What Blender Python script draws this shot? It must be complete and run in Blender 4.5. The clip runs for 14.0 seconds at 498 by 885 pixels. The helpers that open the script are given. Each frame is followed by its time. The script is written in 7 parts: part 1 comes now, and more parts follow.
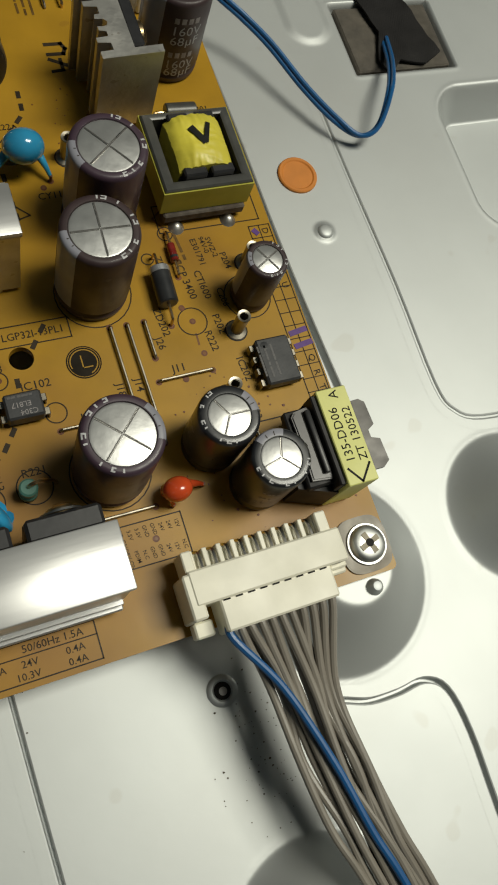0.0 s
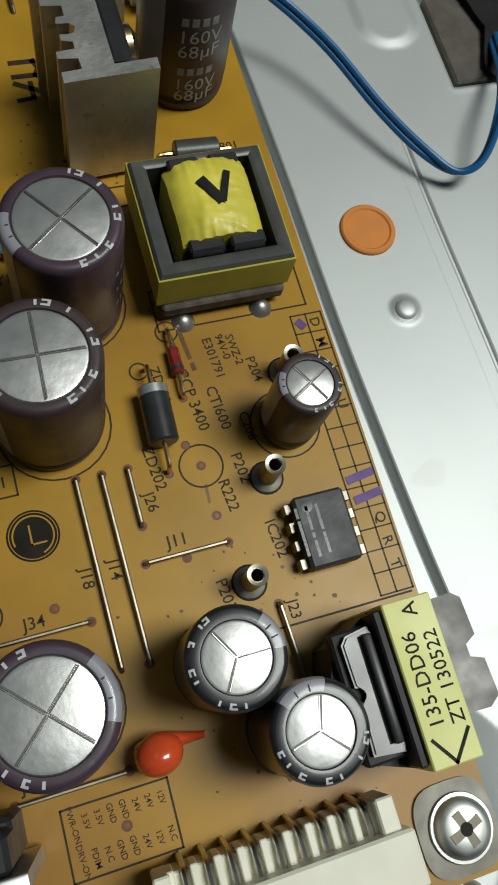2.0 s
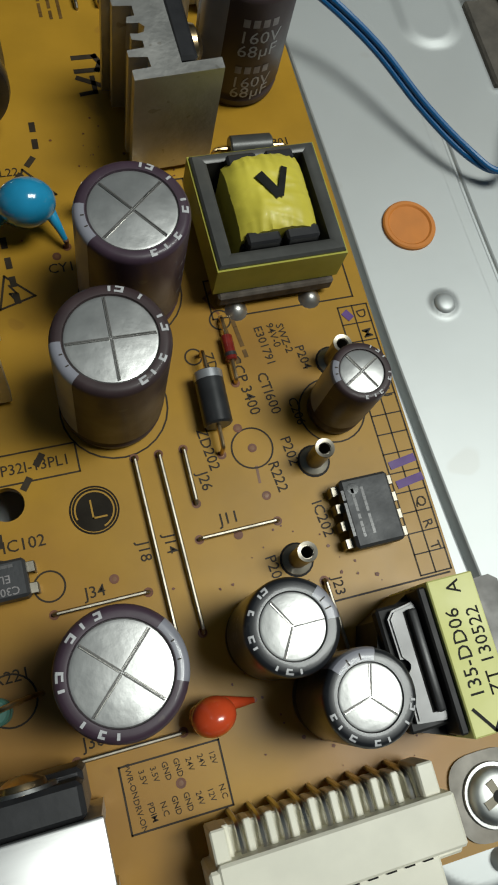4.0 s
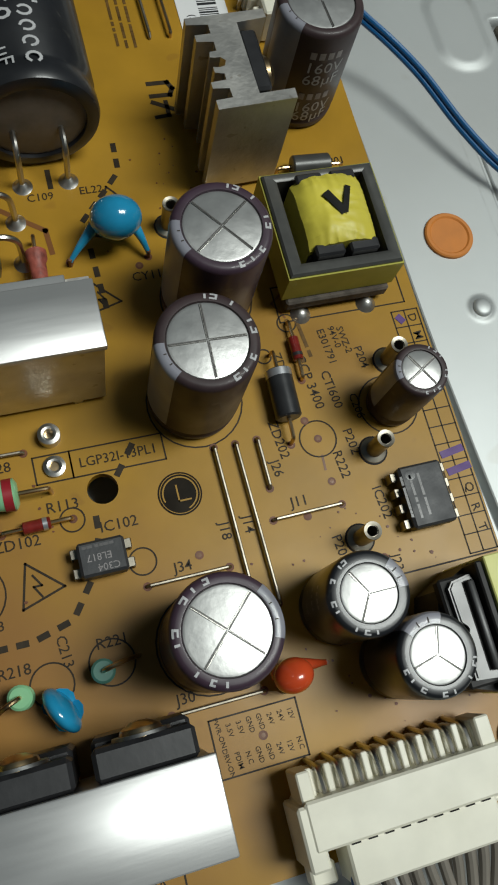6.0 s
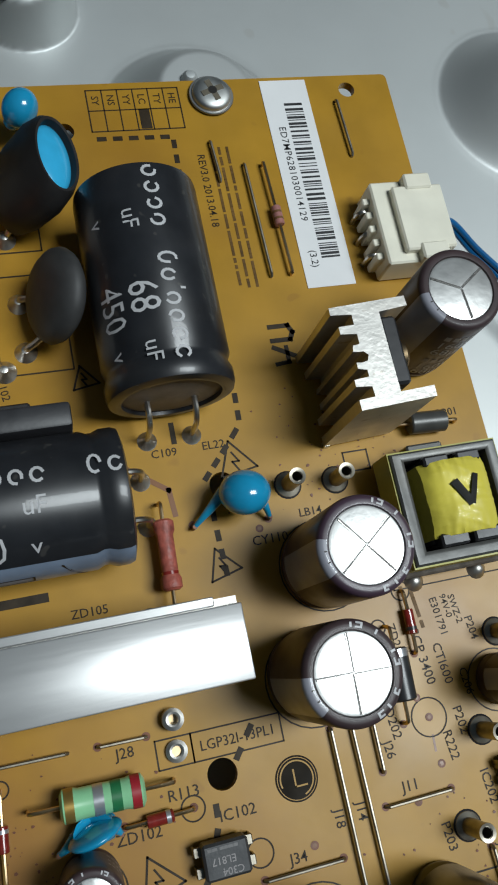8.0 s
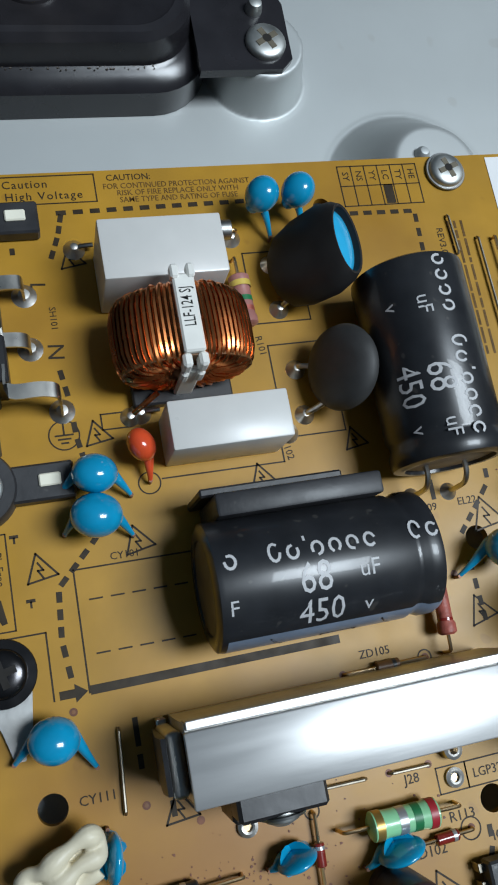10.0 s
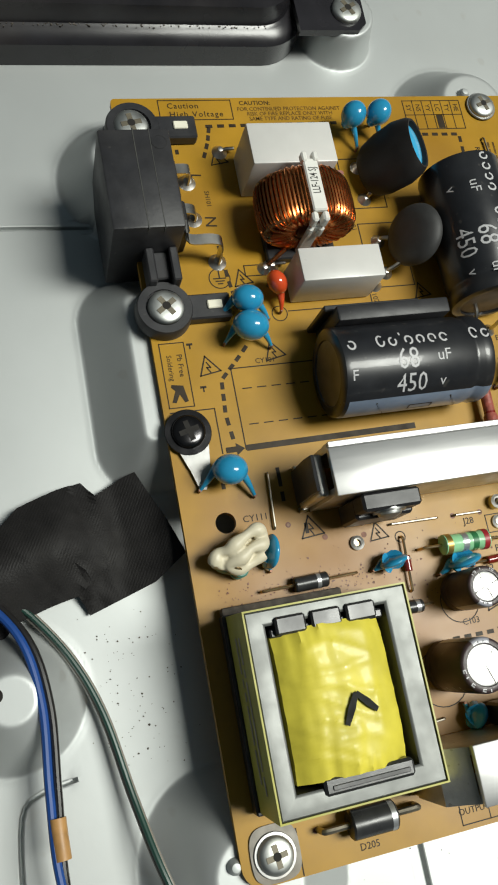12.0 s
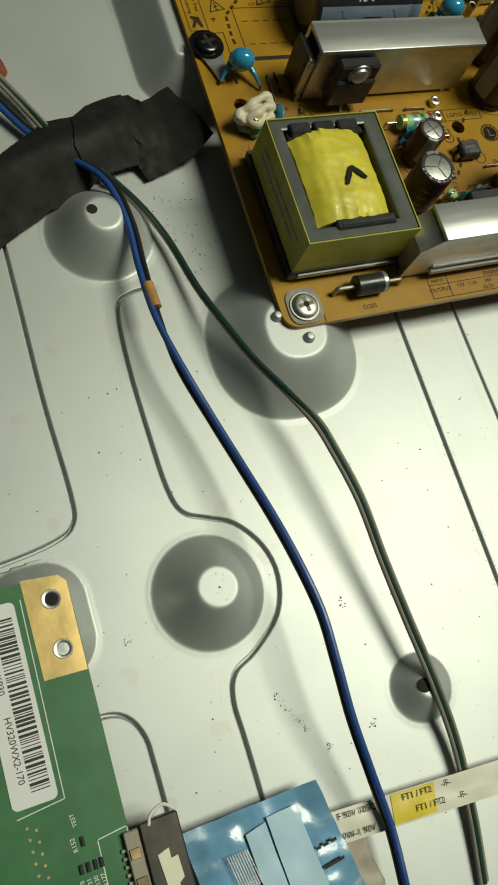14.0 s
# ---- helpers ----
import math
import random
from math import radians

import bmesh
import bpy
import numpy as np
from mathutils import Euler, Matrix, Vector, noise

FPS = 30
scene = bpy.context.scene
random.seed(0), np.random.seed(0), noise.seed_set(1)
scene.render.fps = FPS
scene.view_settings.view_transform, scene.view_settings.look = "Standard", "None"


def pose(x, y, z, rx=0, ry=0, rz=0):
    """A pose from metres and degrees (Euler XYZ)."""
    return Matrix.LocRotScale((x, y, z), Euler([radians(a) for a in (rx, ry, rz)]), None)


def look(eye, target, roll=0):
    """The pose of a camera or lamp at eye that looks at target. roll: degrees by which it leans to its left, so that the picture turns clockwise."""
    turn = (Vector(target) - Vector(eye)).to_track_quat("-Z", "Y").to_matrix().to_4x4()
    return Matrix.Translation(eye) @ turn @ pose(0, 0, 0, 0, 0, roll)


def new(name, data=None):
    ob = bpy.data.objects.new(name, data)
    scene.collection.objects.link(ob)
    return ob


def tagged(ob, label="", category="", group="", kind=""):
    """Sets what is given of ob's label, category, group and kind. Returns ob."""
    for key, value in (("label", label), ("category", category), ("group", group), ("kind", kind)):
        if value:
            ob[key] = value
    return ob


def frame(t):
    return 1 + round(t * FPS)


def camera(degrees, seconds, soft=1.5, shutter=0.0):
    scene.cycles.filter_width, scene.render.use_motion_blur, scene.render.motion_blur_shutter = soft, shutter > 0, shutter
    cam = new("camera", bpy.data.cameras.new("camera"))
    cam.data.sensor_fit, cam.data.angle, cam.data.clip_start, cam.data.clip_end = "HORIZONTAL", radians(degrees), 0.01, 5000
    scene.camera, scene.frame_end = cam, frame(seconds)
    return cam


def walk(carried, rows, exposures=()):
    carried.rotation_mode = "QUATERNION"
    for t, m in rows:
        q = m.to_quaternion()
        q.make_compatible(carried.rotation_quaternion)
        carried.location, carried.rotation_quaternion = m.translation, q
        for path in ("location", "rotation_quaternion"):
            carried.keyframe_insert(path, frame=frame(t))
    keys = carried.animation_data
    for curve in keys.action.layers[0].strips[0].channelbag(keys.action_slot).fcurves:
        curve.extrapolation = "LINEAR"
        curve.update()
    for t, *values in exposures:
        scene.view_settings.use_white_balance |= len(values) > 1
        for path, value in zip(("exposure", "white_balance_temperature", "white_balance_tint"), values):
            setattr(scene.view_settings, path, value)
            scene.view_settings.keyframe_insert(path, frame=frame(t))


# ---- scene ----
cam = camera(34.28, 14.0, soft=2.0)
PATH = [
    (0, (0.05930, -0.00178, 0.13090), (0.10926, 0.03155, -0.00655), 39.73),
    (0.5, (0.06795, -0.00088, 0.12218), (0.11371, 0.03502, -0.01608), 35.06),
    (1, (0.07190, 0.01307, 0.11311), (0.11258, 0.05026, -0.02640), 31.20),
    (1.5, (0.08271, 0.02872, 0.10439), (0.12018, 0.06727, -0.03564), 28.63),
    (2, (0.08710, 0.02992, 0.09499), (0.12211, 0.06871, -0.04562), 27.30),
    (2.5, (0.08799, 0.02587, 0.09539), (0.12157, 0.06380, -0.04579), 26.74),
    (3, (0.08340, 0.02819, 0.09860), (0.11684, 0.06591, -0.04268), 27.22),
    (3.5, (0.08106, 0.03285, 0.09776), (0.11458, 0.07036, -0.04355), 28.25),
    (3.7, (0.08091, 0.03162, 0.09785), (0.11422, 0.06918, -0.04350), 28.22),
    (5.8, (0.07069, 0.02385, 0.10707), (0.10442, 0.06112, -0.03425), 28.76),
    (6, (0.06851, 0.02764, 0.10744), (0.10219, 0.06508, -0.03385), 28.65),
    (6.5, (0.06658, 0.03968, 0.11207), (0.10182, 0.07671, -0.02895), 30.87),
    (7, (0.06304, 0.05274, 0.11428), (0.09868, 0.08874, -0.02691), 33.05),
    (7.2, (0.06190, 0.05558, 0.11488), (0.09781, 0.09206, -0.02612), 33.29),
    (9.3, (0.03321, 0.08885, 0.11844), (0.07016, 0.12030, -0.02350), 40.06),
    (9.5, (0.02745, 0.08879, 0.11919), (0.06453, 0.12026, -0.02270), 40.24),
    (10, (0.01259, 0.08721, 0.12294), (0.05022, 0.11867, -0.01881), 40.98),
    (10.5, (0.00154, 0.08705, 0.13099), (0.03910, 0.11805, -0.01088), 41.50),
    (11, (-0.01369, 0.07611, 0.13612), (0.02387, 0.10704, -0.00577), 41.88),
    (11.5, (-0.02532, 0.06291, 0.14513), (0.01206, 0.09567, 0.00360), 40.07),
    (12, (-0.02842, 0.04537, 0.15491), (0.01191, 0.07910, 0.01443), 40.92),
    (12.5, (-0.03007, 0.02641, 0.16046), (0.01425, 0.06108, 0.02142), 41.82),
    (13, (-0.03969, -0.00384, 0.16979), (0.00896, 0.03012, 0.03203), 43.14),
    (13.5, (-0.05787, -0.03798, 0.17272), (-0.00788, -0.00467, 0.03527), 41.93),
    (14, (-0.08227, -0.06653, 0.17167), (-0.03166, -0.03310, 0.03448), 41.31),
]
EXPOSURES = [(0, -0.58, 6650, 4), (1.5, -0.51, 6000, 4), (3, -0.52, 5950, 4), (6.5, -0.58, 5900, 4), (9.5, -0.15, 5250, 7),
             (11, -0.06, 5650, 6), (12.5, 0.14, 6500, 5), (13, 0.09, 6850, 5), (13.5, -0.39, 7100, 0), (14, -0.49, 6950, -6)]
walk(cam, [(t, look(eye, target, roll)) for t, eye, target, roll in PATH], EXPOSURES)

# ---- light: one broad lamp overhead and to the right, in a dim room ----
world = bpy.data.worlds.new("room")
world.use_nodes = True
scene.world = world
bg = world.node_tree.nodes["Background"]
bg.inputs[0].default_value = (0.72, 0.90, 1.0, 1)
way = world.node_tree.nodes.new("ShaderNodeTexCoord")      # dim walls, a pale ceiling overhead
axes = world.node_tree.nodes.new("ShaderNodeSeparateXYZ")
rise = world.node_tree.nodes.new("ShaderNodeMapRange")
rise.interpolation_type = "SMOOTHSTEP"
rise.inputs[1].default_value, rise.inputs[2].default_value = 0.25, 0.95
rise.inputs[3].default_value, rise.inputs[4].default_value = 0.012, 0.072
world.node_tree.links.new(way.outputs["Generated"], axes.inputs[0])
world.node_tree.links.new(axes.outputs[2], rise.inputs[0])
world.node_tree.links.new(rise.outputs[0], bg.inputs[1])
lamp = bpy.data.lights.new("ceiling_lamp", "AREA")
lamp.shape, lamp.size, lamp.size_y, lamp.energy, lamp.color = "RECTANGLE", 0.42, 0.66, 26.0, (1.0, 0.96, 0.86)
new("ceiling_lamp", lamp).matrix_world = look((0.69, -0.02, 1.36), (0.06, 0.02, 0.0))

# ---- materials ----
def shader(name, colour, rough=0.5, metal=0.0, vary=0.12, scale=300.0, bump=0.0, bump_scale=900.0, dirt=0.0,
           dirt_colour=(0.05, 0.04, 0.03), clear=0.0, stretch=(1, 1, 1), spec=0.5, speck=0.0, trans=0.0, rvary=1.0):
    """A plain surface with grain, blotches of dirt, specks and fine relief; sizes per metre."""
    m = bpy.data.materials.new(name)
    m.use_nodes = True
    nt = m.node_tree
    n, l = nt.nodes, nt.links
    b = n["Principled BSDF"]
    b.inputs["Metallic"].default_value = metal
    b.inputs["Specular IOR Level"].default_value = spec
    b.inputs["Coat Weight"].default_value = clear
    b.inputs["Transmission Weight"].default_value = trans
    tc = n.new("ShaderNodeTexCoord")
    mp = n.new("ShaderNodeMapping")
    mp.inputs["Scale"].default_value = stretch
    l.new(tc.outputs["Object"], mp.inputs["Vector"])

    def cloud(size, detail=4.0):
        t = n.new("ShaderNodeTexNoise")
        t.inputs["Scale"].default_value = size
        t.inputs["Detail"].default_value = detail
        l.new(mp.outputs[0], t.inputs["Vector"])
        return t.outputs[0]

    def ramp(src, lo, hi, a, z):
        r = n.new("ShaderNodeMapRange")
        r.inputs[1].default_value, r.inputs[2].default_value = lo, hi
        r.inputs[3].default_value, r.inputs[4].default_value = a, z
        l.new(src, r.inputs[0])
        return r.outputs[0]

    def mixed(fac, a, z):
        k = n.new("ShaderNodeMix")
        k.data_type = "RGBA"
        l.new(fac, k.inputs[0])
        for v, s in ((a, k.inputs[6]), (z, k.inputs[7])):
            if isinstance(v, tuple):
                s.default_value = (*v, 1)
            else:
                l.new(v, s)
        return k.outputs[2]

    lo = tuple(c * (1 - vary) for c in colour)
    hi = tuple(min(1.0, c * (1 + vary)) for c in colour)
    col = mixed(ramp(cloud(scale), 0.3, 0.7, 0, 1), lo, hi)
    if dirt:
        col = mixed(ramp(cloud(scale * 0.23, 6.0), 0.52, 0.72, 0, dirt), col, dirt_colour)
    if speck:
        col = mixed(ramp(cloud(scale * 2.2, 1.0), 0.72, 0.76, 0, speck), col, dirt_colour)
    l.new(col, b.inputs["Base Color"])
    l.new(ramp(cloud(scale * 0.6), 0.3, 0.7, max(0.03, rough * (1 - 0.15 * rvary)), min(1, rough * (1 + 0.2 * rvary))), b.inputs["Roughness"])
    if bump:
        k = n.new("ShaderNodeBump")
        k.inputs["Strength"].default_value = bump
        k.inputs["Distance"].default_value = 0.0002
        l.new(cloud(bump_scale), k.inputs["Height"])
        l.new(k.outputs[0], b.inputs["Normal"])
    return m


M = {
    "crumb": shader("dark_crumbs", (0.085, 0.068, 0.05), 0.8, 0, 0.4, 600),
    "steel": shader("galvanised_steel", (0.54, 0.56, 0.555), 0.52, 0.58, 0.025, 60, 0.05, 500, dirt=0.10, dirt_colour=(0.36, 0.32, 0.26), speck=0.16, rvary=0.12),
    "board": shader("phenolic_board", (0.40, 0.220, 0.016), 0.38, 0, 0.12, 90, 0.04, 700, dirt=0.55, dirt_colour=(0.235, 0.108, 0.018), spec=0.35, speck=0.3),
    "board_edge": shader("board_edge", (0.30, 0.16, 0.06), 0.7, 0, 0.2, 400),
    "ink": shader("black_print", (0.036, 0.026, 0.015), 0.5, 0, 0.3, 500, spec=0.2),
    "faded_ink": shader("faded_print", (0.13, 0.072, 0.019), 0.5, 0, 0.35, 400, spec=0.2),
    "seal_ink": shader("worn_seal_print", (0.020, 0.016, 0.011), 0.6, 0, 0.3, 300, spec=0.1),
    "dull_pad": shader("dusty_corner_pad", (0.22, 0.205, 0.18), 0.55, 0.6, 0.25, 300, 0.15, 600, dirt=0.4, dirt_colour=(0.16, 0.12, 0.07)),
    "trace": shader("trace_under_mask", (0.19, 0.075, 0.018), 0.4, 0, 0.15, 200),
    "hole": shader("dark_opening", (0.012, 0.010, 0.008), 0.8),
    "copper_hole": shader("hole_rim", (0.15, 0.046, 0.012), 0.5, 0, 0.3, 600),
    "tin": shader("tinned_wire", (0.56, 0.54, 0.50), 0.30, 1.0, 0.1, 400),
    "gold_lead": shader("plated_lead", (0.62, 0.46, 0.26), 0.3, 1.0, 0.15, 400),
    "aged_tin": shader("aged_tinned_wire", (0.36, 0.33, 0.27), 0.42, 1.0, 0.2, 400, 0.1, 900),
    "rust_lead": shader("darkened_lead", (0.20, 0.10, 0.06), 0.5, 0.5, 0.3, 500),
    "rust": shader("rust_red_tape", (0.21, 0.060, 0.028), 0.6, 0, 0.3, 300, 0.3, 900),
    "solder": shader("solder", (0.66, 0.64, 0.60), 0.38, 1.0, 0.1, 400, 0.2),
    "alu": shader("can_top_aluminium", (0.60, 0.60, 0.585), 0.35, 0.82, 0.16, 260, 0.16, 700, dirt=0.3, dirt_colour=(0.42, 0.40, 0.37)),
    "dull_end": shader("dull_can_end", (0.20, 0.19, 0.17), 0.42, 0.8, 0.15, 260, 0.1, 900),
    "clamp_grey": shader("grey_clamp_plastic", (0.13, 0.125, 0.125), 0.3, 0, 0.1, 300, 0.05, 900, dirt=0.2, dirt_colour=(0.2, 0.18, 0.16)),
    "score": shader("score_line", (0.13, 0.125, 0.12), 0.5, 0.6, 0.2, 400),
    "sink": shader("brushed_heatsink", (0.53, 0.53, 0.525), 0.33, 0.66, 0.04, 500, 0.04, 1500, stretch=(0.12, 1, 1)),
    "sink_dust": shader("dusty_heatsink", (0.60, 0.585, 0.55), 0.42, 0.9, 0.10, 300, 0.22, 1300, dirt=0.3, dirt_colour=(0.30, 0.26, 0.21), speck=0.5),
    "brown": shader("brown_sleeve", (0.048, 0.031, 0.033), 0.46, 0, 0.18, 250, 0.05, 500, dirt=0.30, dirt_colour=(0.11, 0.088, 0.075), clear=0.05, spec=0.35, speck=0.5),
    "purple": shader("plum_sleeve", (0.056, 0.033, 0.050), 0.42, 0, 0.15, 250, 0.04, 500, dirt=0.3, dirt_colour=(0.12, 0.09, 0.08), clear=0.12, speck=0.5),
    "black_sleeve": shader("black_sleeve", (0.018, 0.019, 0.022), 0.32, 0, 0.2, 250, 0.03, 500, dirt=0.2, dirt_colour=(0.085, 0.08, 0.072), clear=0.18, speck=0.4),
    "matt_rubber": shader("matt_black_rubber", (0.017, 0.016, 0.016), 0.52, 0, 0.2, 250, 0.06, 700, spec=0.3, dirt=0.15, dirt_colour=(0.05, 0.045, 0.04)),
    "worn_white": shader("worn_white_print", (0.36, 0.36, 0.37), 0.45, 0, 0.15, 500),
    "stripe": shader("grey_stripe", (0.27, 0.27, 0.31), 0.35, 0, 0.1, 300, clear=0.3),
    "blue_stripe": shader("bluish_stripe", (0.20, 0.25, 0.34), 0.35, 0, 0.12, 300, clear=0.3),
    "print": shader("pale_print", (0.52, 0.52, 0.53), 0.45, 0, 0.06, 500),
    "dim_print": shader("worn_print", (0.27, 0.25, 0.25), 0.5, 0, 0.3, 500),
    "rubber": shader("bung", (0.22, 0.19, 0.16), 0.6, 0, 0.2, 300, dirt=0.3),
    "black_plastic": shader("black_plastic", (0.022, 0.022, 0.024), 0.38, 0, 0.25, 300, 0.08, 900, dirt=0.25, dirt_colour=(0.08, 0.075, 0.065)),
    "socket": shader("socket_plastic", (0.025, 0.025, 0.028), 0.42, 0, 0.2, 300, 0.10, 1200, dirt=0.2, dirt_colour=(0.09, 0.085, 0.08), speck=0.35),
    "box_black": shader("speaker_plastic", (0.020, 0.019, 0.022), 0.24, 0, 0.2, 150, 0.04, 400, dirt=0.25, dirt_colour=(0.06, 0.05, 0.045)),
    "ferrite": shader("ferrite", (0.075, 0.075, 0.07), 0.34, 0.15, 0.15, 400, 0.08, 900, dirt=0.25, dirt_colour=(0.2, 0.18, 0.14)),
    "ferrite_light": shader("ground_ferrite", (0.105, 0.11, 0.104), 0.36, 0.3, 0.06, 300, 0.03, 900, dirt=0.06, dirt_colour=(0.2, 0.18, 0.13)),
    "yellow": shader("yellow_tape", (0.72, 0.625, 0.068), 0.5, 0, 0.14, 120, 0.35, 320, clear=0.1),
    # tape round the cores' sides: a darker, more olive yellow than the windings
    "olive": shader("olive_yellow_tape", (0.42, 0.40, 0.05), 0.42, 0, 0.12, 200, 0.15, 400, dirt=0.2, dirt_colour=(0.2, 0.18, 0.05)),
    "label_yellow": shader("yellow_label", (0.74, 0.74, 0.24), 0.5, 0, 0.05, 200, 0.04),
    "cream": shader("cream_nylon", (0.85, 0.82, 0.68), 0.42, 0, 0.06, 200, 0.04, 500, dirt=0.12, dirt_colour=(0.45, 0.36, 0.22)),
    "white_box": shader("capacitor_case", (0.63, 0.62, 0.595), 0.32, 0, 0.03, 200, 0.03, 600, dirt=0.06, dirt_colour=(0.4, 0.37, 0.3)),
    "white_plastic": shader("white_plastic", (0.78, 0.77, 0.72), 0.4, 0, 0.05, 300, dirt=0.1, dirt_colour=(0.4, 0.36, 0.3)),
    "copper": shader("enamelled_copper", (0.74, 0.27, 0.085), 0.26, 1.0, 0.22, 400),
    "blue_disc": shader("blue_epoxy", (0.034, 0.285, 0.51), 0.18, 0, 0.10, 300, 0.03, 400, clear=0.6),
    "blue_paint": shader("pale_blue_epoxy", (0.07, 0.42, 0.72), 0.2, 0, 0.08, 300, clear=0.5),
    "grey_disc": shader("dark_grey_epoxy", (0.040, 0.040, 0.040), 0.55, 0, 0.2, 300, 0.1, 900),
    "red_disc": shader("orange_red_epoxy", (0.62, 0.075, 0.02), 0.22, 0, 0.1, 300, clear=0.5),
    "maroon": shader("maroon_glass", (0.20, 0.02, 0.015), 0.2, 0, 0.25, 900, clear=0.5),
    "pink": shader("pink_resistor", (0.34, 0.15, 0.13), 0.45, 0, 0.2, 500, 0.1, 900, dirt=0.2),
    "redbrown": shader("mottled_red", (0.33, 0.085, 0.06), 0.5, 0, 0.45, 700, 0.7, 1100, dirt=0.35, dirt_colour=(0.12, 0.06, 0.05)),
    "green_body": shader("pale_green", (0.30, 0.62, 0.33), 0.32, 0, 0.06, 300, clear=0.3),
    "teal": shader("teal_body", (0.10, 0.25, 0.20), 0.4, 0, 0.15, 300, dirt=0.3),
    "b_green": shader("green_band", (0.03, 0.17, 0.06), 0.4), "b_red": shader("red_band", (0.35, 0.02, 0.03), 0.4),
    "b_brown": shader("brown_band", (0.16, 0.08, 0.03), 0.4), "b_grey": shader("silver_band", (0.55, 0.56, 0.58), 0.3, 0.7),
    "b_gold": shader("gold_band", (0.45, 0.30, 0.08), 0.35, 0.7), "b_yellow": shader("yellow_band", (0.6, 0.45, 0.08), 0.4),
    "diode": shader("diode_body", (0.030, 0.031, 0.033), 0.3, 0, 0.2, 400, 0.06, 900, dirt=0.2, dirt_colour=(0.1, 0.09, 0.08)),
    "ic": shader("ic_epoxy", (0.040, 0.041, 0.044), 0.5, 0, 0.15, 500, 0.12, 2500),
    "screw": shader("zinc_screw", (0.56, 0.57, 0.55), 0.46, 1.0, 0.08, 400, 0.05),
    "black_screw": shader("black_screw", (0.05, 0.048, 0.05), 0.2, 0.9, 0.2, 400),
    "recess": shader("screw_recess", (0.17, 0.15, 0.11), 0.5, 0.4),
    "plate": shader("tinned_pad", (0.42, 0.42, 0.41), 0.4, 1.0, 0.1, 300, 0.15, 600, dirt=0.3, dirt_colour=(0.35, 0.3, 0.25)),
    "putty": shader("cream_putty", (0.68, 0.62, 0.46), 0.45, 0, 0.06, 200, 0.1, 500),
    "paper": shader("white_paper", (0.80, 0.80, 0.80), 0.55, 0, 0.02, 200),
    "barcode": shader("black_ink", (0.02, 0.02, 0.022), 0.5),
    "tape": shader("black_cloth_tape", (0.013, 0.012, 0.012), 0.65, 0, 0.25, 250, 0.5, 2600, dirt=0.2, dirt_colour=(0.03, 0.028, 0.025), spec=0.25),
    "brown_tape": shader("grey_brown_sponge", (0.09, 0.078, 0.062), 0.7, 0, 0.25, 300, 0.4, 1500),
    "dusty_plastic": shader("dust_covered_plastic", (0.10, 0.084, 0.068), 0.8, 0, 0.45, 500, 0.8, 1200, dirt=0.5, dirt_colour=(0.07, 0.05, 0.035), speck=0.6),
    "wire_blue": shader("blue_wire", (0.010, 0.095, 0.28), 0.4, 0, 0.1, 200, clear=0.06),
    "wire_navy": shader("navy_wire", (0.016, 0.065, 0.27), 0.42, 0, 0.1, 200, clear=0.08),
    "wire_sky": shader("bright_blue_wire", (0.012, 0.105, 0.29), 0.3, 0, 0.1, 200, clear=0.3),
    "wire_green": shader("dark_green_wire", (0.02, 0.055, 0.042), 0.3, 0, 0.15, 200, clear=0.3),
    "wire_black": shader("black_wire", (0.016, 0.015, 0.015), 0.3, 0, 0.1, 200, clear=0.3),
    "wire_grey": shader("grey_wire", (0.25, 0.225, 0.19), 0.34, 0, 0.1, 200, clear=0.25),
    "sleeve_tan": shader("tan_sleeve", (0.42, 0.23, 0.08), 0.45, 0, 0.2, 400),
    "orange": shader("orange_plug", (0.62, 0.22, 0.035), 0.55, 0, 0.08, 250, 0.05, 600),
    "purple_pen": shader("violet_marker", (0.10, 0.035, 0.21), 0.5, 0, 0.25, 300),
    "pen": shader("black_marker", (0.016, 0.016, 0.014), 0.6, 0, 0.3, 500, spec=0.15),
    "green_pcb": shader("green_board", (0.062, 0.185, 0.080), 0.35, 0, 0.12, 200, 0.05, 600, clear=0.3),
    "gold_pad": shader("gold_pad", (0.80, 0.58, 0.25), 0.32, 0.9, 0.06, 200, 0.06),
    "film_blue": shader("blue_film", (0.17, 0.36, 0.56), 0.22, 0, 0.3, 120, 0.5, 220, clear=0.35),
    "film_pale": shader("pale_blue_film", (0.46, 0.66, 0.82), 0.35, 0, 0.1, 150, clear=0.6),
    "ribbon": shader("ribbon_cable", (0.72, 0.70, 0.60), 0.35, 0, 0.05, 200),
    "ribbon_yellow": shader("yellow_print", (0.72, 0.56, 0.03), 0.4, 0, 0.1, 200),
    "shield": shader("plug_shell", (0.075, 0.068, 0.060), 0.4, 0.6, 0.2, 300),
    "tan_film": shader("tan_film", (0.36, 0.31, 0.25), 0.45, 0, 0.1, 200),
}


